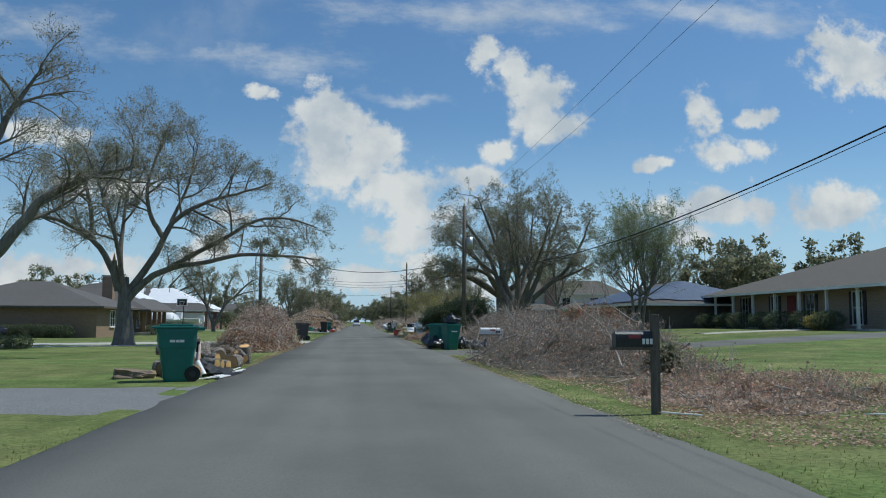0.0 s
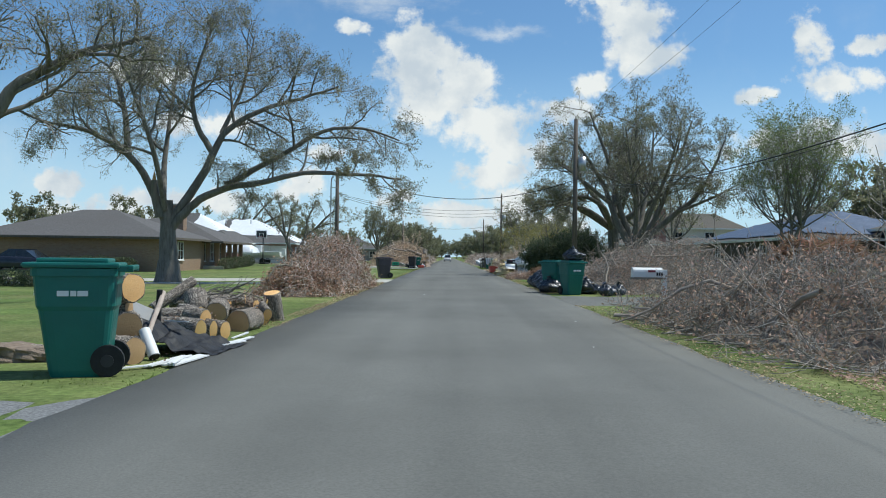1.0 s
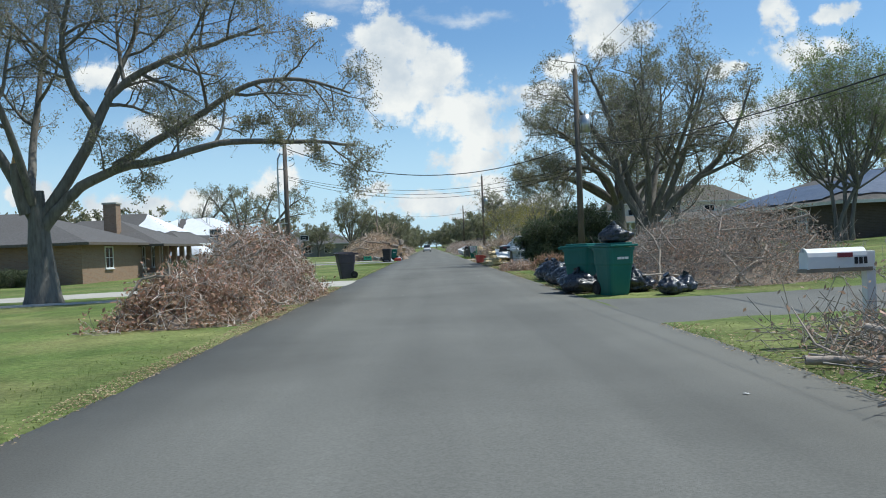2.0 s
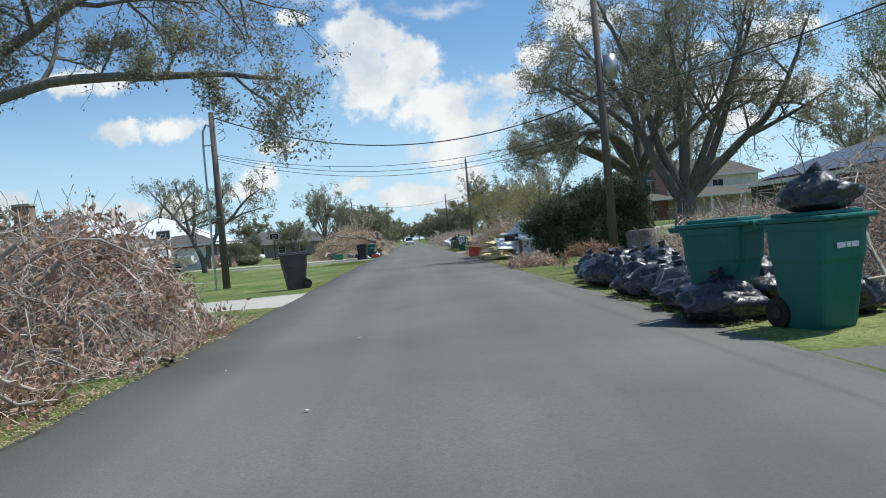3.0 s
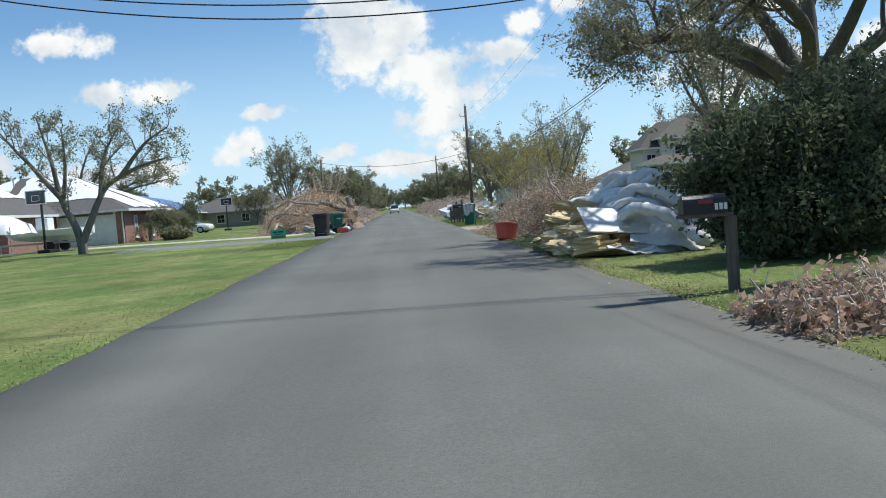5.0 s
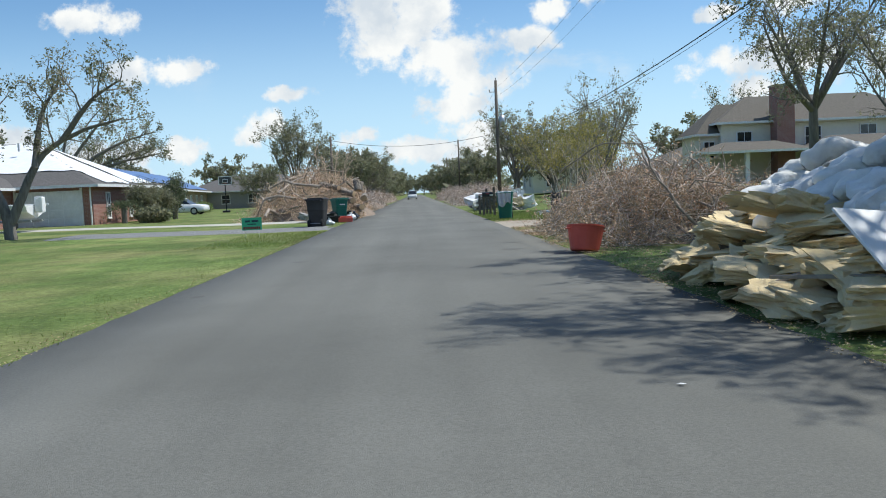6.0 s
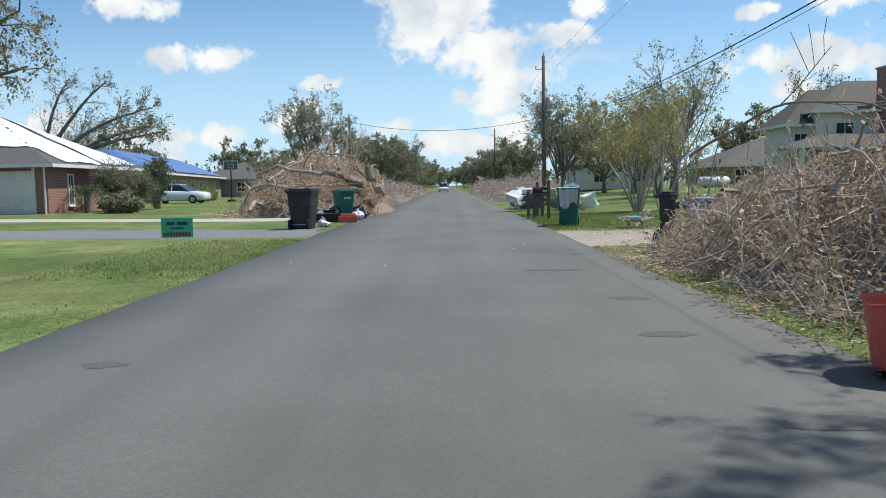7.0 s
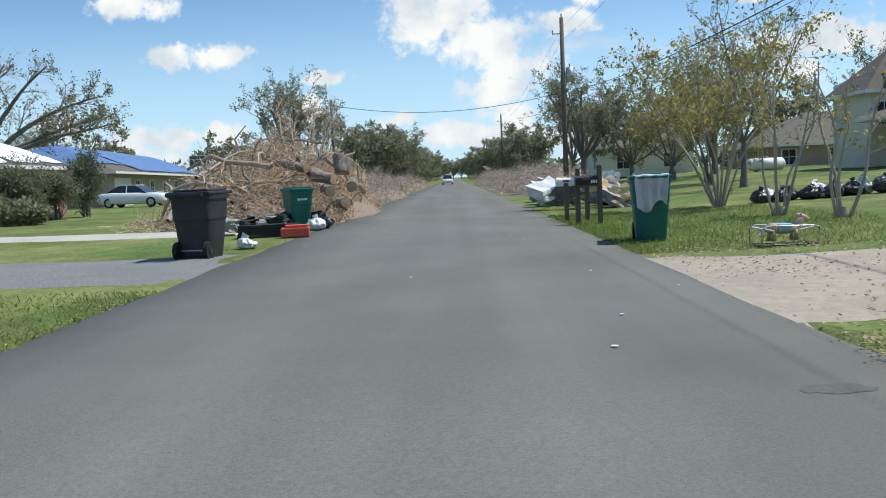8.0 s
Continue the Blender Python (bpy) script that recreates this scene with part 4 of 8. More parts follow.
def blue_tarp_ranch():
    t = thing("house", pose(-27.5, 133, .15, 0, 0, 7.5), "long tan brick ranch house under blue roof tarps", "house")
    rz = roof_z(-6, 4, 0, 40, 2.5, 2.3, .7)
    wall_boxes(t, -6, 4, 0, 40, 0, 2.5, BRICK_TAN)
    hip_roof(t, -6, 4, 0, 40, 2.5, 2.3, .7, SHINGLE_BROWN, "brown shingle roof")
    drape(t, -.6, 4.4, 8, 37, rz, TARP_BLUE, "blue roof tarp", 11, .09)
    drape(t, -5.5, 3.2, -.3, 7.4, rz, TARP_BLUE, "blue roof tarp", 12, .09)
    for k in range(6):
        window(t, 4.0, 8 + 5 * k, 1.3, 1.3, 1.3, "+x")
    part("garage_door", box(.06, 4.6, 2.1, 4.03, 3.6, 1.05, .01), STUCCO, t)


def dark_ranch(x, y, turn, lx, ly, label, wall, roof, tarp=None, eave=2.4, rise=2.2, base=None):
    t = thing("house", pose(x, y, ground_z(x, y) if base is None else base, 0, 0, turn), label, "house")
    wall_boxes(t, -lx / 2, lx / 2, -ly / 2, ly / 2, 0, eave, wall)
    hip_roof(t, -lx / 2, lx / 2, -ly / 2, ly / 2, eave, rise, .6, roof)
    n = int(lx / 3.2) if tarp is None else 0
    for k in range(n):
        window(t, -lx / 2 + lx * (k + .5) / n, -ly / 2, 1.3, 1.1, 1.2, "-y")
    n = int(ly / 3.5) if tarp is None else 2
    for k in range(n):
        yy = -ly / 2 + ly * (k + .5) / n
        window(t, lx / 2, yy, 1.3, 1.1, 1.2, "+x")
        window(t, -lx / 2, yy, 1.3, 1.1, 1.2, "-x")
    if tarp:
        rz = roof_z(-lx / 2, lx / 2, -ly / 2, ly / 2, eave, rise, .6)
        drape(t, -lx * .42, lx * .3, -ly * .5, -ly * .12, rz, tarp, "roof tarp", x, .08)
        drape(t, -lx * .52, -lx * .18, -ly * .4, ly * .4, rz, tarp, "roof tarp", y, .08)
    return t


def porch_house():
    """The house with the columned porch."""
    t = thing("house", pose(0, 0, .82), "tan brick ranch house with a long columned porch", "house")
    wall_boxes(t, 26.6, 40, 38.5, 58, 0, 2.45, BRICK_TAN)
    hip_roof(t, 25.2, 42, 38, 58.6, 2.35, 3.0, .4, SHINGLE_BROWN, "brown-grey shingle hip roof")
    part("porch_floor", box(1.6, 19, .12, 25.8, 48.6, .06, .02), CONCRETE, t)
    for k in range(7):
        column(t, 25.2, 40.3 + 2.85 * k, .1, 2.3, .14, WHITEPAINT)
    for y in (42.5, 47.2, 51.5, 55.6):
        window(t, 26.6, y, 1.25, .9, 1.8, "-x", True)
    part("door", box(.06, 1.0, 2.05, 26.57, 49.4, 1.1, .01), SIGN_RED, t)


def two_storey():
    t = thing("house", pose(0, 0, .7), "two-storey cream stucco house with a red brick chimney", "house")
    wall_boxes(t, 22.6, 38, 117, 123, 0, 4.6, STUCCO)
    wall_boxes(t, 21.2, 22.6, 117.6, 121.6, 0, 3.85, STUCCO)
    hip_roof(t, 22.6, 38, 117, 123, 4.6, 2.1, .5, SHINGLE_BROWN, "brown shingle roof")
    hip_roof(t, 21.2, 27, 117.6, 121.6, 3.85, 2.3, .4, SHINGLE_BROWN, "brown shingle side roof", name="side_roof")
    chimney(t, 26.9, 116.5, 0, 7.0, 1.3, BRICK_RED)
    window(t, 24.3, 117, 3.2, 1.1, 1.4, "-y")
    window(t, 29.4, 117, 3.4, 1.2, 1.4, "-y")
    window(t, 33.5, 117, 3.4, 1.2, 1.4, "-y")
    window(t, 29.6, 117, 1.2, 1.2, 1.3, "-y")
    window(t, 21.9, 117.6, 2.7, .8, 1.2, "-y")
    hip_roof(t, 28, 38, 113.5, 117, 2.4, .9, .3, SHINGLE_BROWN, "porch roof", name="porch_roof")
    for x in (20.4, 23.2, 28.2, 31.5, 35):
        column(t, x, 113.8, 0, 2.4, .28, WHITEPAINT)
    hip_roof(t, 20.2, 27.6, 113.4, 117, 2.4, .7, .2, SHINGLE_BROWN, name="porch_roof")


brown_ranch()
tarped_house()
blue_tarp_ranch()
porch_house()
two_storey()
dark_ranch(-23, 178, 5, 18, 10, "dark grey roofed low house behind the trees", GREYWALL, SHINGLE)
dark_ranch(25.0, 67.0, 0, 10, 18, "shadowed brick house with blue roof tarp behind the oaks", BRICK_SHADED, SHINGLE, TARP_DARK, 2.2, 1.9, .38)
dark_ranch(33.5, 146, 0, 18, 11, "long brown roofed ranch house behind the myrtles", BRICK_TAN, SHINGLE_BROWN, None, 2.25, 2.7, .3)
dark_ranch(17, 152, 0, 8, 9, "small pale gabled house in the trees", STUCCO, SHINGLE_BROWN, None, 2.6, 2.2)

# ---- poles and wires ----


def utility_pole(x, y, h, r, label, transformer=False, arms=True, lean=0.0):
    t = thing("utility_pole", pose(x, y, ground_z(x, y), 0, lean, 0), label, "utility pole", "utility poles")
    part("pole", cyl(r, h + .5, 14, 0, 0, h / 2 - .25, r2=r * .68), WOODPOLE, t, smooth=True)
    if arms:
        b = part("bracket", box(.5, .05, .06, -.3, 0, h - .9, .01), METAL, t)
        part("insulator", cyl(.04, .16, 8, -.52, 0, h - .78), CONCRETE, b)
        part("insulator", cyl(.04, .2, 8, 0, 0, h + .1), CONCRETE, t)
    if transformer:
        c = part("transformer", cyl(.23, .8, 14, .38, -.05, 6.6), METAL, t, "grey pole transformer", smooth=True)
        part("bushing", cyl(.04, .22, 8, .38, -.05, 7.1), CONCRETE, c)
        part("hanger", box(.3, .06, .1, .2, 0, 6.7), METAL, c)
    return t


def wire(a, b, sag, r, label="thin black overhead wire"):
    a, b = np.array(a, float), np.array(b, float)
    s = np.linspace(0, 1, 33)[:, None]
    q = a + (b - a) * s
    q[:, 2] -= (4 * s * (1 - s))[:, 0] * sag
    v, f = tubes([(q, np.full(33, r))], 5)
    return tagged(new("overhead_wire", fast_mesh("overhead_wire", v, f, CABLE)), label, "wire", "overhead wires")


POLE_R, POLE_L, POLE_2, POLE_3, POLE_4 = (7.05, 57.1), (-6.9, 58.3), (6.9, 123.5), (7.2, 190.0), (-6.8, 127.0)
utility_pole(*POLE_R, 9.2, .16, "tall weathered wooden utility pole with a transformer", True)
utility_pole(*POLE_2, 9.8, .16, "tall weathered wooden utility pole beside the road", True)
utility_pole(*POLE_3, 9.3, .15, "weathered wooden utility pole far down the road")
utility_pole(7.6, 252, 9.0, .15, "weathered wooden utility pole far down the road")
utility_pole(7.8, 315, 9.0, .15, "weathered wooden utility pole far down the road")
utility_pole(7.0, -8.0, 9.2, .16, "tall weathered wooden utility pole")
utility_pole(*POLE_4, 6.2, .12, "short wooden service pole beside the brush pile", False, False)
# the service pole with its conduit
sp = utility_pole(*POLE_L, 6.4, .14, "short wooden service pole with a metal conduit", False, False)
q = np.array([(-.36, -.1, -.1), (-.36, -.1, 3.0), (-.36, -.1, 5.2), (-.33, -.1, 5.7), (-.2, -.1, 5.95), (-.08, -.05, 5.9)])
v, f = tubes([(q, np.full(6, .04))], 8)
part("conduit", fast_mesh("conduit", v, f, METAL, True), None, sp, "thin galvanised conduit pipe")
for z in (2.6, 5.2):
    part("bracket", box(.4, .04, .04, -.18, -.1, z), METAL, sp)
for k in range(3):
    a = np.linspace(0, np.pi, 9)
    q = np.stack([.12 + .25 * np.sin(a) + .05 * k, -.05 * k + 0 * a, 6.1 - .28 * k + .22 * np.cos(a)], 1)
    v, f = tubes([(q, np.full(9, .012))], 5)
    part("drip_loop", fast_mesh("drip_loop", v, f, CABLE, True), None, sp)
wire((-6.9, 58.3, 6.25), (7.05, 57.1, 5.75), 1.4, .02, "thick black cable across the street")
wire((-6.9, 58.3, 4.9), (7.05, 57.1, 4.8), .95, .009)
wire((-6.9, 58.3, 4.85), (7.05, 57.1, 4.65), 1.05, .009)
wire((-6.9, 58.3, 4.75), (7.05, 57.1, 4.5), 1.1, .009)
for z, r, back, ahead in ((9.3, .005, .8, .8), (8.6, .005, .9, .9), (5.8, .014, 2.3, 1.5), (5.72, .006, 2.3, 1.53)):
    wire((7.05, 57.1, z), (7.0, -8, z), back, r)
    wire((7.05, 57.1, z), (6.9, 123.5, z), ahead, r)
    wire((6.9, 123.5, z), (7.2, 190, z), .9, r)
    wire((7.2, 190, z), (7.6, 252, z), .9, r)
wire((6.9, 123.5, 5.75), (-6.8, 127, 5.9), .75, .016, "thick black cable across the street")

# ---- trees ----


def left_oak():
    """The big spreading oak on the lawn, with one broken limb."""
    w = Wood(5)
    o = np.array([-11.9, 43.5, 0.1])

    def lm(pts, r0, r1, count=7, length=2.5, depth=3, **kw):
        q, r = w.limb([np.array(p) - o for p in pts], r0 * .78, r1)
        w.sprout(q, r, count + 1, length * 1.25, depth, .30, kw.get("up", .2), 1.02, kw.get("leaves", 3.6), kw.get("droop", .1), .64)
    q, r = w.limb([(0, 0, -.3), (0, 0, 1.0), (-.05, 0, 2.1), (-.1, 0, 3.3)], .46, .24, True)
    w.stem.append((np.array([(0, 0, -.3), (0, 0, .1), (0, 0, .8)]), [.66, .53, .43]))
    lm([(-11.9, 43.5, 2.1), (-11.2, 43.45, 2.95), (-10.4, 43.4, 3.6), (-9.2, 43.2, 4.0), (-8.1, 43, 4.1), (-6.2, 42.9, 4.6), (-4.6, 43.0, 4.55), (-3.3, 43.1, 4.5), (-2.2, 43.2, 4.35)], .26, .035, 11, 1.35, up=.2, droop=.2, leaves=3.2)
    lm([(-9.5, 43.2, 4.0), (-7.2, 43.6, 5.4), (-5.5, 43.8, 6.5), (-3.9, 43.9, 6.6), (-2.4, 44, 6.1)], .17, .03, 8, 1.8)
    lm([(-11.85, 43.5, 2.5), (-10.4, 43.8, 4.8), (-9.9, 44.0, 6.3), (-8.5, 44.3, 7.3), (-6.6, 44.4, 7.9), (-5.0, 44.4, 8.4)], .25, .04, 9, 2.2)
    lm([(-10.2, 43.9, 5.4), (-10.8, 43.6, 6.4), (-11.1, 43.5, 7.7), (-10.6, 43.4, 9.6), (-10.0, 43.3, 11.0)], .19, .03, 9, 2.4)
    lm([(-9.9, 44, 6.3), (-9.2, 44.9, 8.4), (-8.9, 45.4, 10.8)], .14, .03, 8, 2.2)
    lm([(-11.95, 43.5, 2.3), (-12.9, 43.2, 4.6), (-13.7, 42.8, 5.5), (-15.1, 42.3, 6.2), (-16.8, 42, 6.4)], .24, .04, 9, 2.2)
    lm([(-13.4, 42.9, 5.2), (-13.8, 43.5, 7.2), (-14.4, 44, 8.9), (-16.1, 44.4, 9.9)], .17, .03, 9, 2.3)
    lm([(-12.2, 43.6, 3.1), (-12.6, 44.8, 5.2), (-12.6, 45.8, 8.0), (-12.4, 46.2, 10.6)], .2, .03, 9, 2.4)
    lm([(-12.0, 43.3, 3.0), (-12.0, 42, 5.2), (-12.6, 41, 7.6), (-13.2, 40.4, 9.4)], .18, .03, 8, 2.1)
    t = w.build("oak_tree", pose(*o), "large spreading oak with storm-thinned grey-green crown", LEAF_DULL, .075)
    q = np.array([(-.3, -.2, 2.6), (-.45, -.35, 3.3), (-.5, -.4, 4.1)])
    v, f = tubes([(q, [.2, .17, .13])], 9)
    stub = part("broken_limb", fast_mesh("broken_limb", v, f, BARK, True), None, t)
    bm = cyl(.12, .5, 7, -.5, -.4, 4.2, r2=.02)
    part("torn_wood", bm, CUTWOOD, stub, "orange torn wood of the break")


def near_left_tree():
    w = Wood(9)
    o = np.array([-14.6, 29.0, 0.1])

    def lm(pts, r0, r1, count=7, length=2.0, depth=3, leaves=2.2):
        q, r = w.limb([np.array(p) - o for p in pts], r0, r1)
        w.sprout(q, r, count + 1, length * 1.25, depth, .4, .25, .85, leaves * .8, .15, .64)
    w.limb([(0, 0, -.3), (.2, 0, .8), (.7, 0, 1.8)], .5, .42, True)
    w.stem.append((np.array([(0, 0, -.3), (0, 0, .1), (.1, 0, .7)]), [.9, .65, .48]))
    lm([(-14.2, 29, 1.4), (-13.1, 29, 2.4), (-11.8, 29.2, 4.0), (-10.9, 29.4, 5.5), (-9.2, 29.6, 6.3), (-7.8, 29.7, 6.6)], .3, .04, 8)
    lm([(-14.1, 29, 1.5), (-13.6, 29.6, 4.2), (-13.3, 30, 6.6), (-12.4, 30.4, 8.8), (-11.6, 30.6, 10.2)], .28, .04, 9, 2.2)
    lm([(-14.3, 29, 1.5), (-15.6, 28.6, 4.4), (-17.4, 28.4, 7.2), (-18.2, 28.2, 9.4)], .26, .04, 8, 2.2)
    lm([(-13.4, 29.8, 6.0), (-14.6, 30.4, 8.6), (-15.2, 30.8, 10.6)], .16, .03, 8, 2.2)
    w.build("oak_tree", pose(*o), "leaning storm-damaged oak with a snapped limb", LEAF_DULL, .08)


def right_oak():
    """The broad many-stemmed oak behind the pole."""
    w = Wood(21)

    def lm(pts, r0, r1, count=9, length=2.9, depth=3, leaves=5.0):
        q, r = w.limb(pts, r0 * .62, r1 * .8)
        w.sprout(q, r, count, length, depth, .30, .2, 1.02, leaves * .62, .06, .64)
    w.limb([(0, 0, -.3), (.1, 0, .9), (.05, 0, 2.0)], .46, .42, True)
    w.stem.append((np.array([(0, 0, -.3), (0, 0, .1), (0, 0, .8)]), [.75, .58, .45]))
    lm([(-.2, 0, 1.7), (-1.3, 0, 3.6), (-1.8, .3, 5.6), (-3.2, .3, 7.8), (-4.3, .2, 9.2)], .42, .05)
    lm([(-1.6, .1, 4.6), (-3.2, -.3, 5.8), (-4.6, -.6, 6.8), (-5.3, -.6, 7.2)], .24, .04, 8, 2.3)
    lm([(-.1, 0, 1.8), (-.8, .3, 4), (-1.5, .6, 7), (-2.4, .8, 9.6), (-2.9, .8, 10.8)], .38, .05)
    lm([(0, .1, 1.8), (.4, .6, 4.4), (.2, 1, 7.4), (.4, 1.2, 9.8), (.3, 1.3, 11)], .36, .05)
    lm([(.2, 0, 1.8), (1.3, -.2, 3.4), (2.2, -.5, 5.8), (3, -.6, 8.2), (3.6, -.6, 10)], .38, .05)
    lm([(.2, 0, 1.7), (2.1, -.2, 3.5), (4.0, -.4, 5.0), (5.2, -.6, 7.2), (5.8, -.6, 9.0)], .40, .05)
    lm([(0, -.2, 1.8), (-.2, -1.6, 4.2), (-.9, -3, 6.8), (-1.4, -3.8, 9)], .3, .05)
    lm([(.1, -.1, 1.8), (1, -1.6, 4.6), (1.8, -2.8, 7.4), (2.2, -3.2, 9.6)], .3, .05)
    lm([(.2, .2, 1.8), (1.2, 2, 5), (2, 3.4, 8.2), (2.2, 4, 10)], .32, .05)
    lm([(2.6, -.3, 4.0), (4.6, -.8, 4.8), (6.4, -1, 5.8)], .2, .04, 8, 2.2)
    w.build("oak_tree", pose(12.0, 64.0, ground_z(12, 64)), "huge many-stemmed oak with thin grey-green foliage", LEAF_DULL, .105)


def drooping_oak():
    """The dark oak behind the evergreen bushes, its outer boughs hanging."""
    w = Wood(37)

    def lm(pts, r0, r1, count=9, length=2.3, depth=3, leaves=3.4, droop=.16):
        q, r = w.limb(pts, r0, r1)
        w.sprout(q, r, count, length, depth, .3, .2, .95, leaves, droop, .64)
    w.limb([(0, 0, -.3), (.05, 0, 1.6), (-.05, 0, 3.4)], .46, .38, True)
    w.stem.append((np.array([(0, 0, -.3), (0, 0, .1), (0, 0, .7)]), [.8, .6, .48]))
    lm([(-.1, 0, 3.1), (-1.8, -.5, 4.4), (-3.6, -1, 4.9), (-5.2, -1.4, 4.7), (-6.2, -1.6, 4.2)], .26, .04, 10, 2.0, droop=.3)
    lm([(-.1, 0, 3.1), (-2.6, .4, 4.7), (-4.4, .8, 5.3), (-5.8, 1.1, 5.0)], .2, .03, 9, 1.6, droop=.25)
    lm([(-.1, 0, 3.3), (-1.4, 0, 5.6), (-3.0, .2, 7.4), (-4.4, .3, 8.4)], .26, .04)
    lm([(0, 0, 3.3), (.2, .3, 6), (-.3, .6, 8.4), (0, .7, 9.8)], .26, .04)
    lm([(.1, 0, 3.2), (1.8, -.3, 4.6), (3.8, -.6, 6), (5.4, -.8, 7.6)], .26, .04)
    lm([(0, -.1, 3.3), (.6, -1.8, 5.4), (.4, -3.4, 7.4), (0, -4, 9)], .22, .04)
    lm([(-.1, -.1, 3.1), (-1, -2, 4.6), (-2.6, -3.6, 5.3), (-4.0, -4.6, 5.0), (-4.8, -5.2, 4.4)], .22, .04, 9, 2.0, droop=.3)
    lm([(0, .1, 3.3), (1, 2, 6), (1.4, 3.4, 8.4)], .22, .04)
    w.build("oak_tree", pose(11.9, 70.4, ground_z(11.9, 70.4)), "dark oak with drooping boughs and thin leaves", LEAF_DULL, .10)


left_oak()
near_left_tree()
right_oak()
drooping_oak()
w = random_tree(31, 9.6, 7.6, .11, 2.6, 6, 2, 5.5, .35, 0, 8, stems=4, spread=.8)
w.build("shade_tree", pose(19.2, 56.5, ground_z(19.2, 56.5)), "tall light green tree with several slim stems", LEAF, .10)
# the small forked tree before the tarped house
w = Wood(41)
for pts, r0 in (([(0, 0, -.2), (-.1, 0, 1.0), (-.9, .2, 2.6), (-1.2, .3, 4.6), (-1.7, .3, 6.6)], .24), ([(0, 0, .6), (.6, 0, 1.8), (1.2, .3, 3.2), (2.9, .2, 4.0), (4.4, 0, 4.3)], .2),
                ([(-.6, .1, 2.4), (-2, -.3, 4.4), (-3.2, -.4, 6.0)], .15), ([(1.0, .1, 2.6), (1.1, .6, 4.6), (1.9, .8, 6.0)], .14), ([(2.0, .3, 3.6), (3.4, -.4, 5.0), (4.6, -.6, 5.6)], .12), ([(-.8, .2, 2.4), (-.2, -.6, 4.2), (-.1, -1, 5.8)], .12)):
    q, r = w.limb(pts, r0, .03, r0 == .24)
    w.sprout(q, r, 8, 1.6, 2, .35, .2, 1.0, 6, .05)
w.build("small_tree", pose(-14.9, 87.8, ground_z(-14.9, 87.8)), "small forked tree with sparse leaves on the lawn", LEAF_DULL, .12)


def species(seed, label, leaf, size, *args, **kw):
    wood = random_tree(seed, *args, **kw)
    return wood.build("tree", pose(0, 0, -400), label, leaf, size)


def plant(src, x, y, turn, s):
    ob = copy_thing(src, pose(x, y, ground_z(x, y) - .05, 0, 0, turn))
    ob.scale = (s, s, s * .95)
    return ob


# crape myrtles by the drive
def myrtle(x, y, seed, h, wide, stems, leaves, count, label):
    """Many thin bare stems fanning out of one base, leaves at their ends."""
    w_ = Wood(seed)
    rng_ = w_.rng
    for s in range(stems):
        a = 2 * np.pi * (s + rng_.uniform(-.3, .3)) / stems
        o_ = wide * .5 * rng_.uniform(.35, .9)
        u_ = np.array([np.cos(a), np.sin(a), 0])
        top = h * rng_.uniform(.78, .98)
        q_, r_ = w_.limb([u_ * .08 - np.array([0, 0, .15]), u_ * (.12 + .2 * o_) + np.array([*rng_.uniform(-.12, .12, 2), top * .28]), u_ * o_ * .6 + np.array([*rng_.uniform(-.3, .3, 2), top * .6]), u_ * o_ + np.array([0, 0, top])], .042 * rng_.uniform(.7, 1.1), .012)
        w_.sprout(q_, r_, count, h * .22, 1, .5, .35, .95, leaves, .12)
    w_.stem.append((np.array([(0, 0, -.1), (0, 0, .05), (0, 0, .18)]), [.16, .14, .1]))
    return w_.build("crape_myrtle", pose(x, y, ground_z(x, y)), label, LEAF_YELLOW, .115, "crape myrtles", PALEBARK, category="small tree")


PALEBARK = surf("smooth_pale_bark", (0.34, 0.29, 0.23), (0.50, 0.44, 0.36), 7, 0.8, 0.4, 30, (0.26, 0.21, 0.16), 1.6, 0.5, stretch=(2, 2, .6))
myrtle(7.6, 98.2, 51, 4.7, 5.4, 11, 9, 12, "many-stemmed crape myrtle with thick yellowing leaves")
myrtle(7.4, 93.5, 52, 3.4, 2.4, 5, 1.6, 6, "thin crape myrtle with sparse yellowing leaves")
myrtle(7.9, 91.7, 53, 3.1, 2.0, 4, 1.5, 6, "thin crape myrtle with sparse yellowing leaves")
w = random_tree(56, 8.6, 6.4, .13, 2.0, 6, 2, 1.3, .5, 0, 7)
w.build("bare_tree", pose(12.0, 109, ground_z(12, 109)), "nearly bare tall tree with a few green leaves", LEAF_DULL, .17)
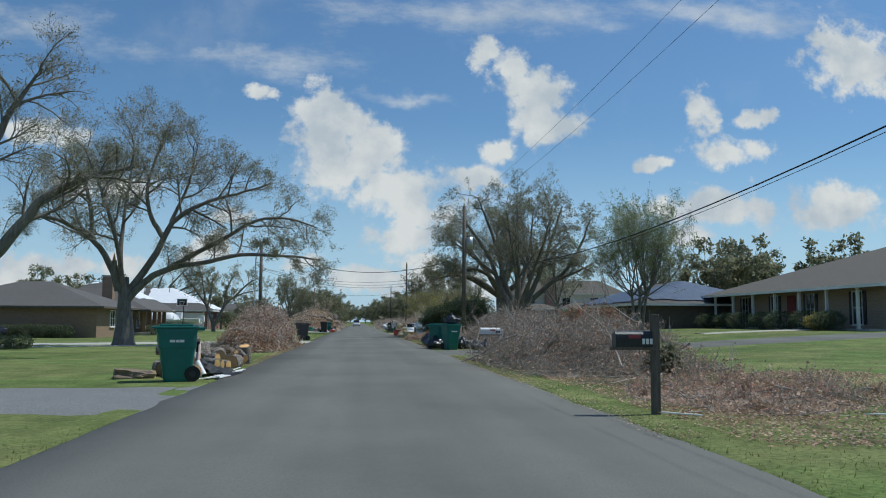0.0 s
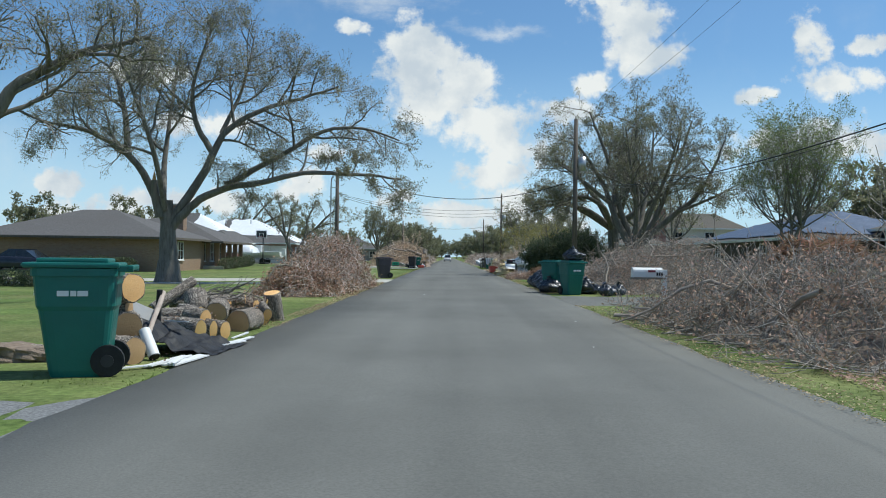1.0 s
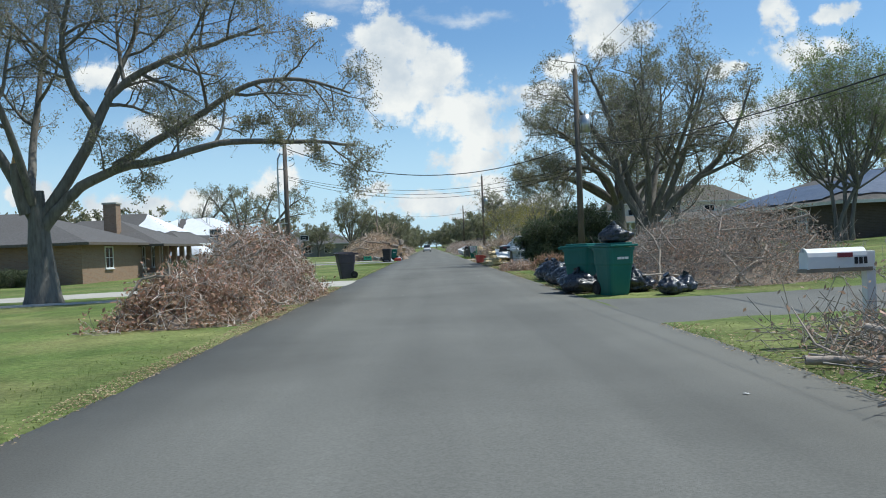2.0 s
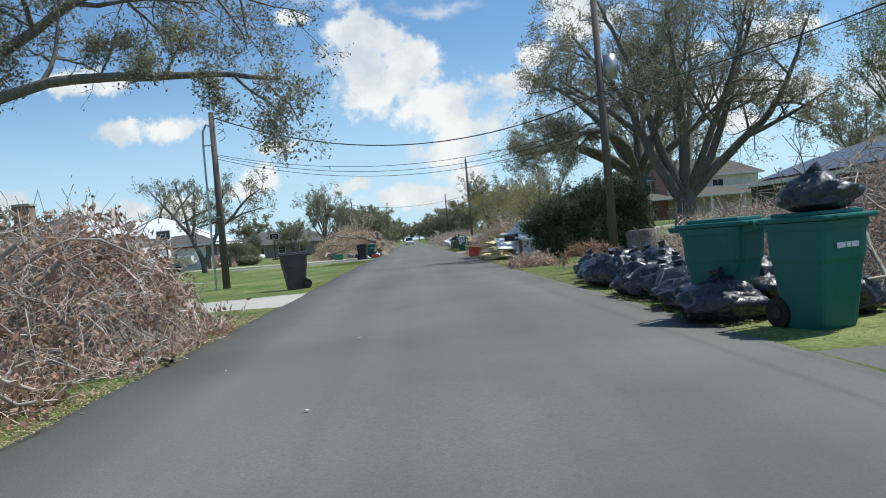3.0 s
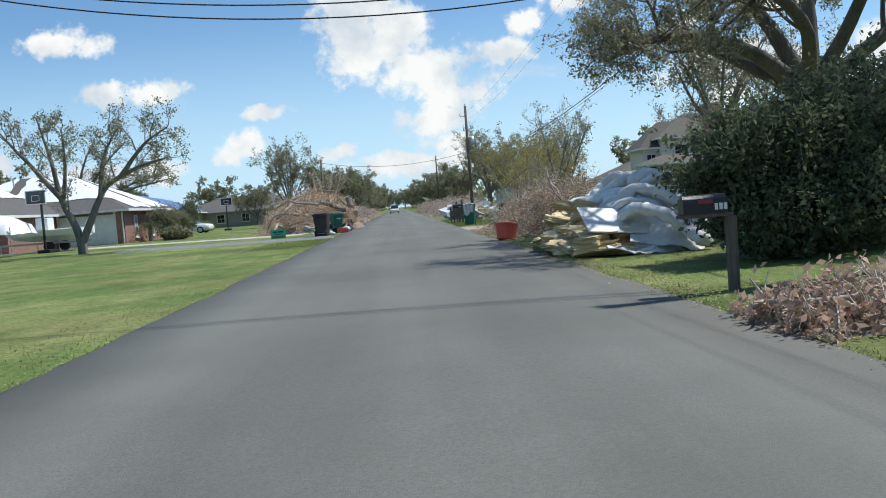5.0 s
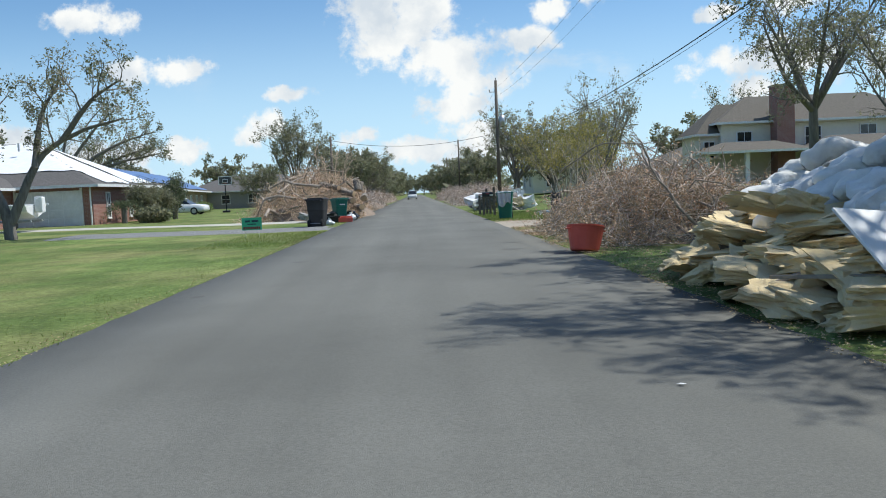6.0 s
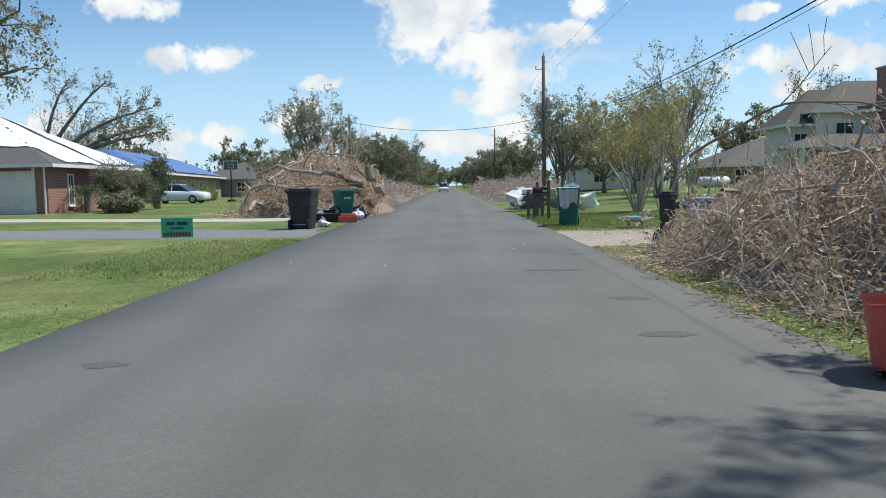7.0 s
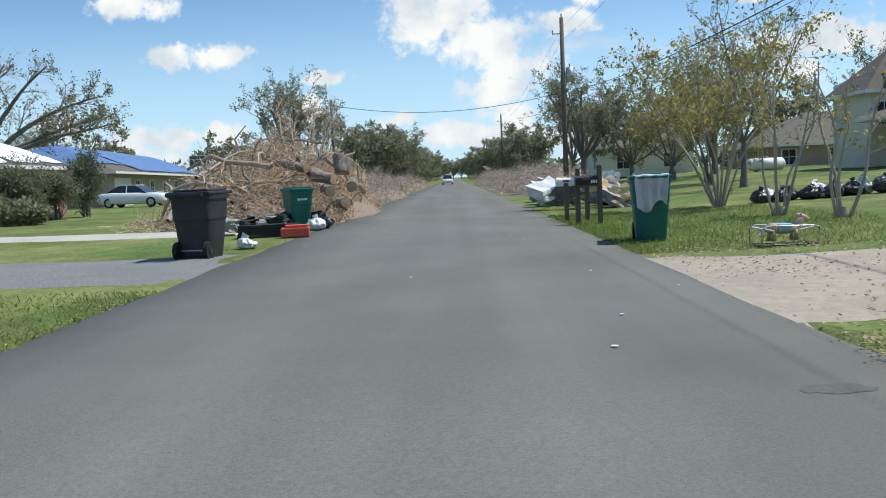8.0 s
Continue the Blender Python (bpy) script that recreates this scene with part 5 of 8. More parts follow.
# leafy trees beyond
round_tree = species(61, "round grey-green tree with broken crown", LEAF_DULL, .165, 9.2, 8.8, .22, 2.2, 10, 2, 8, .35, 0, 7)
round_tree.matrix_basis = pose(-11.2, 137, .1)
low_tree = species(62, "low spreading green tree at the roadside", LEAF_DULL, .22, 7.6, 10, .2, 1.6, 10, 2, 8, .2, .1, 7)
low_tree.matrix_basis = pose(-6.8, 176, .1)
thin_tree = species(63, "thin storm-stripped tree with bare twigs", LEAF_DULL, .2, 9, 8, .22, 2.6, 7, 2, 1.5, .4, 0, 8)
thin_tree.matrix_basis = pose(-36, 150, .2)
def leaning_oak():
    """An oak pushed over by the wind, all its boughs combed to one side."""
    w = Wood(64)

    def lm(pts, r0, count=8, length=2.2, leaves=3.4):
        q, r = w.limb(pts, r0, .04)
        w.sprout(q, r, count, length, 2, .35, .22, .8, leaves, .1, .66)
    w.limb([(0, 0, -.3), (.6, 0, 1.2), (1.6, .1, 2.6)], .42, .34, True)
    lm([(1.4, .1, 2.4), (4, .4, 4.0), (7.4, .8, 5.0), (10.6, 1.2, 5.6)], .24, 10, 2.0)
    lm([(1.5, .1, 2.5), (4.2, 0, 5.0), (7.2, .2, 6.6), (10, .6, 7.4)], .24, 10, 2.2)
    lm([(1.5, .1, 2.5), (3.4, -.4, 5.6), (5.4, -.4, 8.0), (7.0, -.2, 9.4)], .22, 9, 2.0, 1.4)
    lm([(1.4, .1, 2.4), (1.8, .6, 5.4), (2.6, .8, 8.2), (3.6, 1, 9.8)], .2, 9, 2.0, 1.0)
    lm([(4, .4, 4.2), (7, 2, 5.6), (9.4, 2.6, 6.2)], .15, 9, 2.0)
    w.build("oak_tree", pose(-32.6, 130.4, ground_z(-32.6, 130.4)), "wind-bent oak with boughs combed to one side", LEAF_DULL, .19)


leaning_oak()
yellow_tree = species(65, "yellow-green bushy tree at the roadside", LEAF_YELLOW, .16, 6.2, 6, .12, 1.2, 5, 2, 4, .35, 0, 7, stems=2)
yellow_tree.matrix_basis = pose(13.2, 117, .3)
rnd = random.Random(8)
far_tree = species(66, "far green roadside tree", LEAF_DULL, .38, 8.6, 9.5, .24, 1.4, 9, 2, 6.5, .3, 0, 5)
far_tree.matrix_basis = pose(11, 205, .1)
PLANTS = [(round_tree, 10.6, 141, 1.0), (low_tree, 13.5, 137, .9), (round_tree, 12.5, 160, 1.0), (thin_tree, 18, 132, 1.1), (far_tree, -10, 205, 1.1), (far_tree, -9, 232, 1.0),
          (far_tree, 10.5, 188, .95), (far_tree, 12, 215, 1.1), (far_tree, 9.5, 262, 1.2), (far_tree, -9.5, 268, 1.15), (far_tree, 9, 232, 1.05), (far_tree, -8, 320, 1.2),
          (far_tree, 9, 330, 1.25), (far_tree, -9, 380, 1.3), (far_tree, 8.5, 400, 1.3), (far_tree, -7.5, 470, 1.4), (far_tree, 8, 480, 1.4), (far_tree, -5, 545, 1.4), (far_tree, 5, 570, 1.5), (far_tree, 0, 650, 1.7), (far_tree, -10, 640, 1.6), (far_tree, 10, 655, 1.6)]
PLANTS += [(far_tree, -42, 118, 1.0), (far_tree, -38, 128, .95), (far_tree, -40, 170, 1.0), (far_tree, -30, 190, 1.0), (low_tree, -20, 168, .85), (far_tree, -26, 210, 1.0),
           (far_tree, -60, 130, 1.2), (far_tree, -70, 110, 1.0), (far_tree, -16, 250, 1.1), (round_tree, 33, 87, 1.0), (far_tree, 34, 75, 1.1), (far_tree, 38, 80, 1.1),
           (far_tree, 44, 72, 1.0), (far_tree, 52, 66, 1.2), (far_tree, 50, 52, 1.1), (thin_tree, 22, 92, .95), (yellow_tree, 14, 128, 1.1),
           (low_tree, 22, 168, 1.1), (far_tree, 34, 160, 1.1), (thin_tree, 30, 132, 1.1)]
# the rows of trees that line both verges to the end of the street
for k in range(26):
    yy = 158 + 15.5 * k
    PLANTS.append(((far_tree, low_tree, far_tree)[k % 3], -(8.6 + 2.4 * ((k * 7) % 5) / 5), yy, .82 + .25 * ((k * 3) % 4) / 4 + .0006 * yy))
    PLANTS.append(((far_tree, far_tree, round_tree)[k % 3], 11.0 + 2.8 * ((k * 4) % 5) / 5, yy + 52, .78 + .25 * ((k * 5) % 4) / 4 + .0006 * yy))
for src, x, y, s in PLANTS:
    plant(src, x, y, rnd.uniform(0, 360), s * rnd.uniform(.93, 1.07))


def far_woods():
    """The woods that close the horizon, as many small clumps of leaves."""
    rng = np.random.default_rng(3)
    n = 1500
    a = rng.uniform(-np.pi, np.pi, n)
    d = rng.uniform(260, 620, n)
    x, y = np.sin(a) * d, 60 + np.cos(a) * d
    ok = np.abs(x) > 16 + 0 * d
    x, y = x[ok], y[ok]
    pts, hs = [], rng.uniform(5, 10.5, len(x))
    for cx, cy, h in zip(x, y, hs):
        k = 70
        p = rng.normal(0, 1, (k, 3))
        p /= np.linalg.norm(p, axis=1)[:, None]
        p *= rng.uniform(.5, 1, (k, 1)) * np.array([h * .55, h * .55, h * .42])
        p[:, 2] += h * .58
        pts.append(p + np.array([cx, cy, 0]))
    # low scrub along the verges, down to the grass
    for k in range(170):
        h = rng.uniform(1.4, 3.4)
        p = rng.normal(0, 1, (60, 3)) * np.array([h * .5, h * .7, h * .32])
        p[:, 2] = np.abs(p[:, 2]) + .1
        pts.append(p + np.array([(-1) ** k * rng.uniform(9.5, 17), 190 + 2.6 * k, 0]))
    v, f = leaf_quads(rng, np.concatenate(pts), 1.3, 0, .7, .1)
    v[:, 2] = np.maximum(v[:, 2], .2)
    tagged(new("far_woods", fast_mesh("far_woods", v, f, LEAF_DULL)), "low line of green woods along the horizon", "woods", "", "stuff")


far_woods()


def shrub(x, y, r, h, mat, label, count=2600, seed=1, size=.09, name="shrub", sx=1.0, sy=1.0):
    """A clipped or loose shrub: stems and a shell of leaves."""
    rng = np.random.default_rng(seed)
    t = thing(name, pose(x, y, ground_z(x, y)), label, "shrub", "shrubs")
    stems = []
    for k in range(9):
        a = rng.uniform(0, 6.28)
        stems.append((np.array([(0, 0, -.05), (np.cos(a) * r * .3 * sx, np.sin(a) * r * .3 * sy, h * .4), (np.cos(a) * r * .7 * sx, np.sin(a) * r * .7 * sy, h * .75)]), [.03, .02, .008]))
    for one in stems:
        v, f = tubes([one], 5)
        part("stem", fast_mesh("stem", v, f, BARK), None, t)
    p = rng.normal(0, 1, (count, 3))
    p /= np.linalg.norm(p, axis=1)[:, None]
    bump = np.array([1 + .28 * noise.noise((a * 2.2 + seed, b * 2.2, c * 2.2)) for a, b, c in p])
    p *= (rng.uniform(.55, 1.0, count) ** .4 * bump)[:, None]
    p = p * np.array([r * sx, r * sy, h * .5]) + np.array([0, 0, h * .5])
    p[:, 2] = np.maximum(p[:, 2], .03)
    v, f = leaf_quads(rng, p, size, 0, .55, .03)
    v[:, 2] = np.maximum(v[:, 2], .005)
    tagged(part("foliage", fast_mesh("foliage", v, f, mat), None, t), kind="stuff")
    return t


for x, y, sd, hh, ww in ((5.5, 59.4, 171, 2.3, 2.2), (6.7, 60.0, 172, 2.8, 2.6), (8.1, 60.8, 173, 3.0, 2.8)):
    w = random_tree(sd, hh, ww, .05, .35, 6, 1, 22, .4, 0, 12, stems=4)
    w.build("evergreen_bush", pose(x, y, ground_z(x, y)), "tall dense dark evergreen bush beside the road", LEAF_DARK, .095, "evergreen bushes", category="bush")
for k, (x, y, r_, h_) in enumerate(((5.5, 59.2, .95, 1.3), (6.5, 59.4, 1.1, 1.5), (7.6, 60.0, 1.1, 1.5), (8.5, 60.4, 1.0, 1.5))):
    shrub(x, y, r_, h_, LEAF_DARK, "low dense dark evergreen shrub beside the road", 4200, 180 + k, .1, "evergreen_bush")
w = random_tree(71, 10.5, 12, .28, 4.0, 8, 2, 5, .1, .3, 8)
w.build("oak_tree", pose(19.8, 97, .6), "tall oak with drooping sparse leafy branches", LEAF_DULL, .16)
for k in range(4):
    shrub(-25.9 + 1.25 * k, 64.7, .95, 1.0, LEAF_DARK, "clipped green hedge before the brick wall", 3400, 70 + k, .1, "hedge", 1.0, .7)
for k in range(3):
    shrub(-17.2 + 1.0 * k, 39.4 - .2 * k, .6, .62, LEAF_DARK, "low dark green shrub on the lawn", 1500, 60 + k, .08)
for k in range(5):
    shrub(-18.3 + .12 * (k % 2), 76.3 + 1.9 * k, .6, .95, LEAF_DARK, "round clipped green shrub by the porch", 1500, 80 + k, .09)
for k in range(7):
    shrub(24.3 + .2 * (k % 2), 41.5 + 2.5 * k, .9, 1.05, LEAF_DARK, "dark foundation shrub along the porch", 1700, 90 + k, .1)
shrub(24.2, 42.2, .8, .9, LEAF_YELLOW, "yellow-green spiky shrub by the porch", 1300, 98, .14)
for x, y, sd, h_ in ((-16.8, 108.4, 191, 2.6), (-16.3, 110.2, 192, 2.2), (-16.0, 112.6, 193, 2.9)):
    w = random_tree(sd, h_, 1.9, .035, .3, 6, 1, 9, .45, 0, 9, stems=4)
    w.build("shrub", pose(x, y, ground_z(x, y)), "loose tall airy shrub beside the brick wall", LEAF_DULL if sd < 193 else LEAF_DARK, .11, "shrubs", category="shrub")
shrub(-15.2, 105.6, .9, .9, LEAF_DULL, "low spiky ornamental grass clump", 1600, 103, .2)
shrub(-20.5, 138, .9, 1.1, LEAF, "rounded green shrub before the blue-tarped house", 1500, 104, .14)
shrub(6.5, 17.9, .38, .7, LEAF_DULL, "scrubby half-dead bush on the lawn", 1200, 105, .12)
# sago palms
for x, y, s in ((-17.1, 106.2, 1.0), (-16.6, 110.4, 1.1)):
    t = thing("sago_palm", pose(x, y, ground_z(x, y)), "stubby sago palm with arching green fronds", "palm", "sago palms")
    part("trunk", cyl(.17 * s, 1.0 * s, 10, 0, 0, .45 * s, r2=.14 * s), BARK, t)
    rng = np.random.default_rng(int(y))
    for k in range(16):
        a, e = k * 2.4, .35 + .5 * rng.uniform()
        u = np.linspace(0, 1, 8)
        rad = np.stack([np.cos(a) * u * 1.1 * s, np.sin(a) * u * 1.1 * s, 1.0 * s + (e * 1.3 * u - 1.2 * u ** 2.2) * s], 1)
        pp = np.repeat(rad, 10, 0) + rng.normal(0, .02, (80, 3))
        v, f = leaf_quads(rng, pp, .26 * s, 0, .12, .01)
        part("frond", fast_mesh("frond", v, f, LEAF_DARK), None, t)

# ---- brush piles ----
brush_pile(101, 5.8, 22.0, 4.4, 9.6, 1.0, "long heap of bare grey-brown cut branches on the verge", 1300, 30, 18000, LEAF_GREY, leaf_size=.07, reach=.85, whips=.5, twig_mat=TWIG)
brush_pile(113, 5.3, 23.2, 3.4, 3.8, .75, "bare branch tops spilling onto the road edge", 420, 10, 4000, LEAF_GREY, leaf_size=.07, twig_mat=TWIG)
brush_pile(102, 7.5, 39.6, 5.2, 7.6, 1.5, "tall tangled heap of bare branches beside the driveway", 850, 24, 11000, LEAF_GREY, leaf_size=.07, limb_r=.035, twig_mat=TWIG)
brush_pile(103, -4.45, 33.6, 2.1, 4.0, .85, "low heap of cut branches thick with russet dead leaves", 420, 6, 13000, LEAF_BROWN, reach=.6, overhang=.2)
brush_pile(112, -4.5, 38.9, 2.9, 5.0, 1.65, "heap of cut grey branches with some russet leaves", 700, 12, 9000, LEAF_BROWN, reach=.7, limb_r=.035)
brush_pile(104, 5.5, 75.2, 4.0, 7.2, 1.35, "high tangled heap of cut branches with dead leaves", 950, 56, 40000, LEAF_TAN, limb_r=.034, leaf_size=.068)
brush_pile(114, 5.6, 79.2, 3.2, 3.6, .95, "low end of the branch heap beside the sandy drive", 420, 10, 9000, LEAF_TAN, whips=.5, reach=.7, limb_r=.026, leaf_size=.062)
brush_pile(115, 8.0, 74.0, 3.2, 5.4, .7, "low heap of broken branches behind the high one", 360, 12, 12000, LEAF_TAN, whips=.2, leaf_size=.062, limb_r=.035)
brush_pile(105, -5.6, 105.5, 6.6, 14.0, 2.5, "large orange-brown brush heap with sawn trunk pieces on top", 1500, 46, 20000, LEAF_TAN, limb_r=.1, twig_mat=RUSSETTWIG)
brush_pile(106, 8.2, 47.6, 4.8, 6.8, .95, "low heap of dry branches and brown palm fronds", 500, 16, 5000, LEAF_BROWN)
brush_pile(107, 3.6, 53.8, 1.6, 1.5, .3, "small clump of dry twigs on the grass", 190, 4, 2600, LEAF_GREY, overhang=.12, reach=.35, whips=.6)
brush_pile(108, 6.2, 132, 6, 26, 1.5, "long low brush heap far down the verge", 700, 20, 5000, LEAF_GREY)
brush_pile(109, -4.8, 130, 4, 30, 1.5, "long low brush heap far down the verge", 700, 20, 6000, LEAF_BROWN)
brush_pile(110, 5.6, 175, 5, 40, 1.6, "long low brush heap far down the verge", 500, 16, 5000, LEAF_BROWN)
brush_pile(111, -5.2, 185, 4, 50, 1.6, "long low brush heap far down the verge", 500, 16, 5000, LEAF_BROWN)
brush_pile(116, 6.2, 13.0, 4.4, 6.4, .17, "thin spread of broken twigs and leaves on the grass", 170, 5, 9000, LEAF_GREY, leaf_size=.06, overhang=.08, reach=.5, whips=.3, limb_r=.025, twig_mat=TWIG)
litter_patch(121, 3.6, 10.0, 7.5, 17.5, 38000, "scattered dead leaves and wood chips on the grass", None, .065)
litter_patch(122, 4.0, 8.5, 50.0, 54.5, 16000, "scattered dead leaves on the grass", None, .06)
litter_patch(123, 2.9, 4.4, 76.0, 81.0, 4200, "scattered dead leaves along the road edge", None, .05)
litter_patch(124, 2.95, 4.2, 66.0, 78.0, 4000, "scattered dead leaves along the road edge", None, .045)

# ---- bins ----


def wheelie_bin(m, body_mat, label, w=.62, d=.74, h=1.06, marks=True):
    """A wheeled refuse cart: tapered body, hinged lid, rear handle and wheels (rear towards +y)."""
    t = thing("wheelie_bin", m, label, "wheelie bin", "wheelie bins")
    bm = bmesh.new()
    rings = []
    for z, sx, sy in ((.0, .74, .66), (.06, .78, .70), (.62, .92, .90), (.66, .96, .95), (h - .12, 1.0, 1.0), (h - .12, 1.06, 1.05), (h - .05, 1.06, 1.05)):
        ring = []
        for k in range(20):
            a = 2 * math.pi * (k + .5) / 20
            cx, cy = math.cos(a), math.sin(a)
            e = .28
            px = math.copysign(abs(cx) ** e, cx) * w / 2 * sx
            py = math.copysign(abs(cy) ** e, cy) * d / 2 * sy
            ring.append(bm.verts.new((px, py + .03 * (1 - z), z)))
        rings.append(ring)
    for a, b in zip(rings, rings[1:]):
        for k in range(20):
            bm.faces.new((a[k], a[(k + 1) % 20], b[(k + 1) % 20], b[k]))
    bm.faces.new(rings[0][::-1])
    bm.faces.new(rings[-1])
    part("body", bm, body_mat, t)
    lid = box(w * 1.1, d * 1.12, .05, 0, -.02, h - .02, .02)
    box(w * .86, d * .84, .05, 0, -.02, h + .02, .02, lid)
    box(w * .7, .05, .03, 0, -d * .6, h - .02, .01, lid)
    part("lid", lid, body_mat, t)
    hb = box(w * .9, .05, .05, 0, d * .66, h - .04, .015)
    for s in (-1, 1):
        box(.05, .16, .06, s * w * .38, d * .58, h - .05, .01, hb)
    part("handle", hb, body_mat, t)
    for s in (-1, 1):
        wl = part("wheel", cyl(.15, .07, 18, s * (w * .38), d * .40, .15, m=pose(0, 0, 0, 0, 90, 0)), RUBBER, t)
        part("hub", cyl(.06, .09, 10, s * (w * .38), d * .40, .15, m=pose(0, 0, 0, 0, 90, 0)), BIN_BLACK, wl)
    part("axle", cyl(.015, w * .8, 8, 0, d * .40, .15, m=pose(0, 0, 0, 0, 90, 0)), METAL, t)
    if marks:
        for a, b in ((-.09, .1), (0, .05), (.08, .09)):
            part("emblem_bar", box(.006, b, .05, w * .497, a, .78), WHITEPAINT, t, "small white printed bar")
            part("emblem_bar", box(b, .006, .05, a, -d * .497, .78), WHITEPAINT, t, "small white printed bar")
    return t


def at_ground(x, y, turn=0, dz=0.0):
    return pose(x, y, ground_z(x, y) + dz, 0, 0, turn)


wheelie_bin(at_ground(-3.72, 16.76, -75), BIN_GREEN, "teal green wheelie bin beside cut logs")
wheelie_bin(at_ground(-3.66, 52.9, -70), BIN_PLUM, "faded dark wheelie bin on the grass edge", marks=False)
wheelie_bin(at_ground(3.75, 35.6, 20), BIN_GREEN, "teal green wheelie bin heaped with black bags")
wheelie_bin(at_ground(3.35, 36.9, 40), BIN_GREEN, "teal green wheelie bin standing among black bags", marks=False)
wheelie_bin(at_ground(-3.74, 89.4, 170), BIN_BLACK, "black wheelie bin at the driveway edge", .7, .8, 1.1, False)
wheelie_bin(at_ground(-3.6, 97.3, 30), BIN_GREEN, "teal green wheelie bin before the brush heap")
bin_f = wheelie_bin(at_ground(3.65, 89.2, -9), BIN_GREEN, "teal green wheelie bin with a grey cloth over it")


def bag(seed, x, y, r, h, mat, label, z=None, group="rubbish bags"):
    """A tied rubbish sack, slumped and creased, with a knotted neck."""
    bm = bmesh.new()
    bmesh.ops.create_icosphere(bm, subdivisions=4, radius=1)
    rng = random.Random(seed)
    o = Vector((rng.uniform(0, 50), rng.uniform(0, 50), 0))
    folds, lean_x, lean_y = rng.randint(7, 11), rng.uniform(-.3, .3), rng.uniform(-.3, .3)
    for vtx in bm.verts:
        c = vtx.co.copy()
        u = (c.z + 1) / 2
        a = math.atan2(c.y, c.x)
        n = noise.noise(c * 1.3 + o) * .25 - abs(noise.noise(c * 3.0 + o)) * .20
        pleat = math.sin(a * folds + 3 * noise.noise(c * 1.5 + o)) * .13 * u - abs(noise.noise(Vector((c.x * 6, c.y * 6, c.z * 1.6)) + o)) * .24 - abs(noise.noise(c * 8 + o)) * .08
        wide = (1.12 - .25 * u) * math.sqrt(max(0, 1 - (2 * u - 1) ** 2)) ** .7 * (1 - .35 * max(0, u - .5) * 2)
        k = wide * (1 + n + pleat)
        vtx.co = Vector((math.cos(a) * r * k + lean_x * u * u * r, math.sin(a) * r * k + lean_y * u * u * r, max(0, u * h * (1 + n * .6))))
    t = thing("rubbish_bag", pose(x, y, ground_z(x, y) if z is None else z, 0, 0, rng.uniform(0, 360)), label, "rubbish bag", group)
    part("sack", bm, mat, t, smooth=True)
    nk = cyl(.035, .14, 9, lean_x * r, lean_y * r, h * 1.0, m=pose(0, 0, 0, rng.uniform(-35, 35), rng.uniform(-35, 35), 0), r2=.075)
    part("knot", nk, mat, t)
    return t


rb = random.Random(4)
for k in range(30):
    y = 36.8 + k * .32
    bag(200 + k, 3.35 + .07 * (y - 38) + rb.uniform(-.12, .2) + .6 * (k % 2), y + rb.uniform(-.15, .15), rb.uniform(.42, .62), rb.uniform(.40, .66), BAG, "full black plastic rubbish bag on the verge")
for k, (x, y) in enumerate(((4.75, 34.9), (5.2, 35.5), (3.2, 36.6), (4.4, 36.4))):
    bag(240 + k, x, y, .3 if x > 4.5 else .42, .36 if x > 4.5 else .5, BAG, "full black plastic rubbish bag beside the bin")
bag(250, 3.8, 35.6, .4, .38, BAG, "black plastic bag lying on the bin lid", z=1.12)
for k in range(14):
    bag(260 + k, 8.7 + .31 * k + rb.uniform(-.1, .1), 98.2 + rb.uniform(-.3, .3), rb.uniform(.26, .36), rb.uniform(.32, .46), BAG_WHITE if k % 4 == 1 else BAG, "rubbish bag in a row on the lawn")

# ---- logs and household debris ----


def ring_wood(name, pale, dark, rim):
    """Sawn end grain: growth rings round the log's own axis, cracks and a darker heart."""
    m = surf(name, pale, rim, 9, 0.75, 0.3, 60, dark, 4.0, 0.55, per_object=0.2)
    nt = m.node_tree
    N, link = nt.nodes.new, nt.links.new
    b = nt.nodes["Principled BSDF"]
    old = b.inputs["Base Color"].links[0].from_socket
    wv = N("ShaderNodeTexWave")
    wv.wave_type, wv.rings_direction = "RINGS", "Y"
    wv.inputs["Scale"].default_value, wv.inputs["Distortion"].default_value, wv.inputs["Detail"].default_value = 30, 2.5, 3
    link(N("ShaderNodeTexCoord").outputs["Object"], wv.inputs["Vector"])
    mr = N("ShaderNodeMapRange")
    mr.inputs[3].default_value, mr.inputs[4].default_value = 0.90, 1.03
    link(wv.outputs["Fac"], mr.inputs[0])
    mx = N("ShaderNodeMixRGB")
    mx.blend_type = "MULTIPLY"
    mx.inputs[0].default_value = 1.0
    link(old, mx.inputs[1])
    link(mr.outputs[0], mx.inputs[2])
    link(mx.outputs[0], b.inputs["Base Color"])
    return m


STRAW = surf("dry_straw", (0.38, 0.29, 0.16), (0.55, 0.45, 0.28), 2, 0.9, 0, 1, (0.30, 0.20, 0.12), 0.5, 0.6, world=True, island=0.35, trans=0.2)
CUTTAN = ring_wood("tan_end_grain", (0.52, 0.36, 0.20), (0.40, 0.26, 0.13), (0.60, 0.44, 0.27))
CUTPALE = ring_wood("pale_end_grain", (0.74, 0.43, 0.14), (0.60, 0.30, 0.08), (0.82, 0.56, 0.25))
# browner end grain: the shade on faces turned from the sun, put into colour
CUTSHADED = ring_wood("shaded_end_grain", (0.50, 0.29, 0.14), (0.33, 0.175, 0.08), (0.62, 0.40, 0.21))


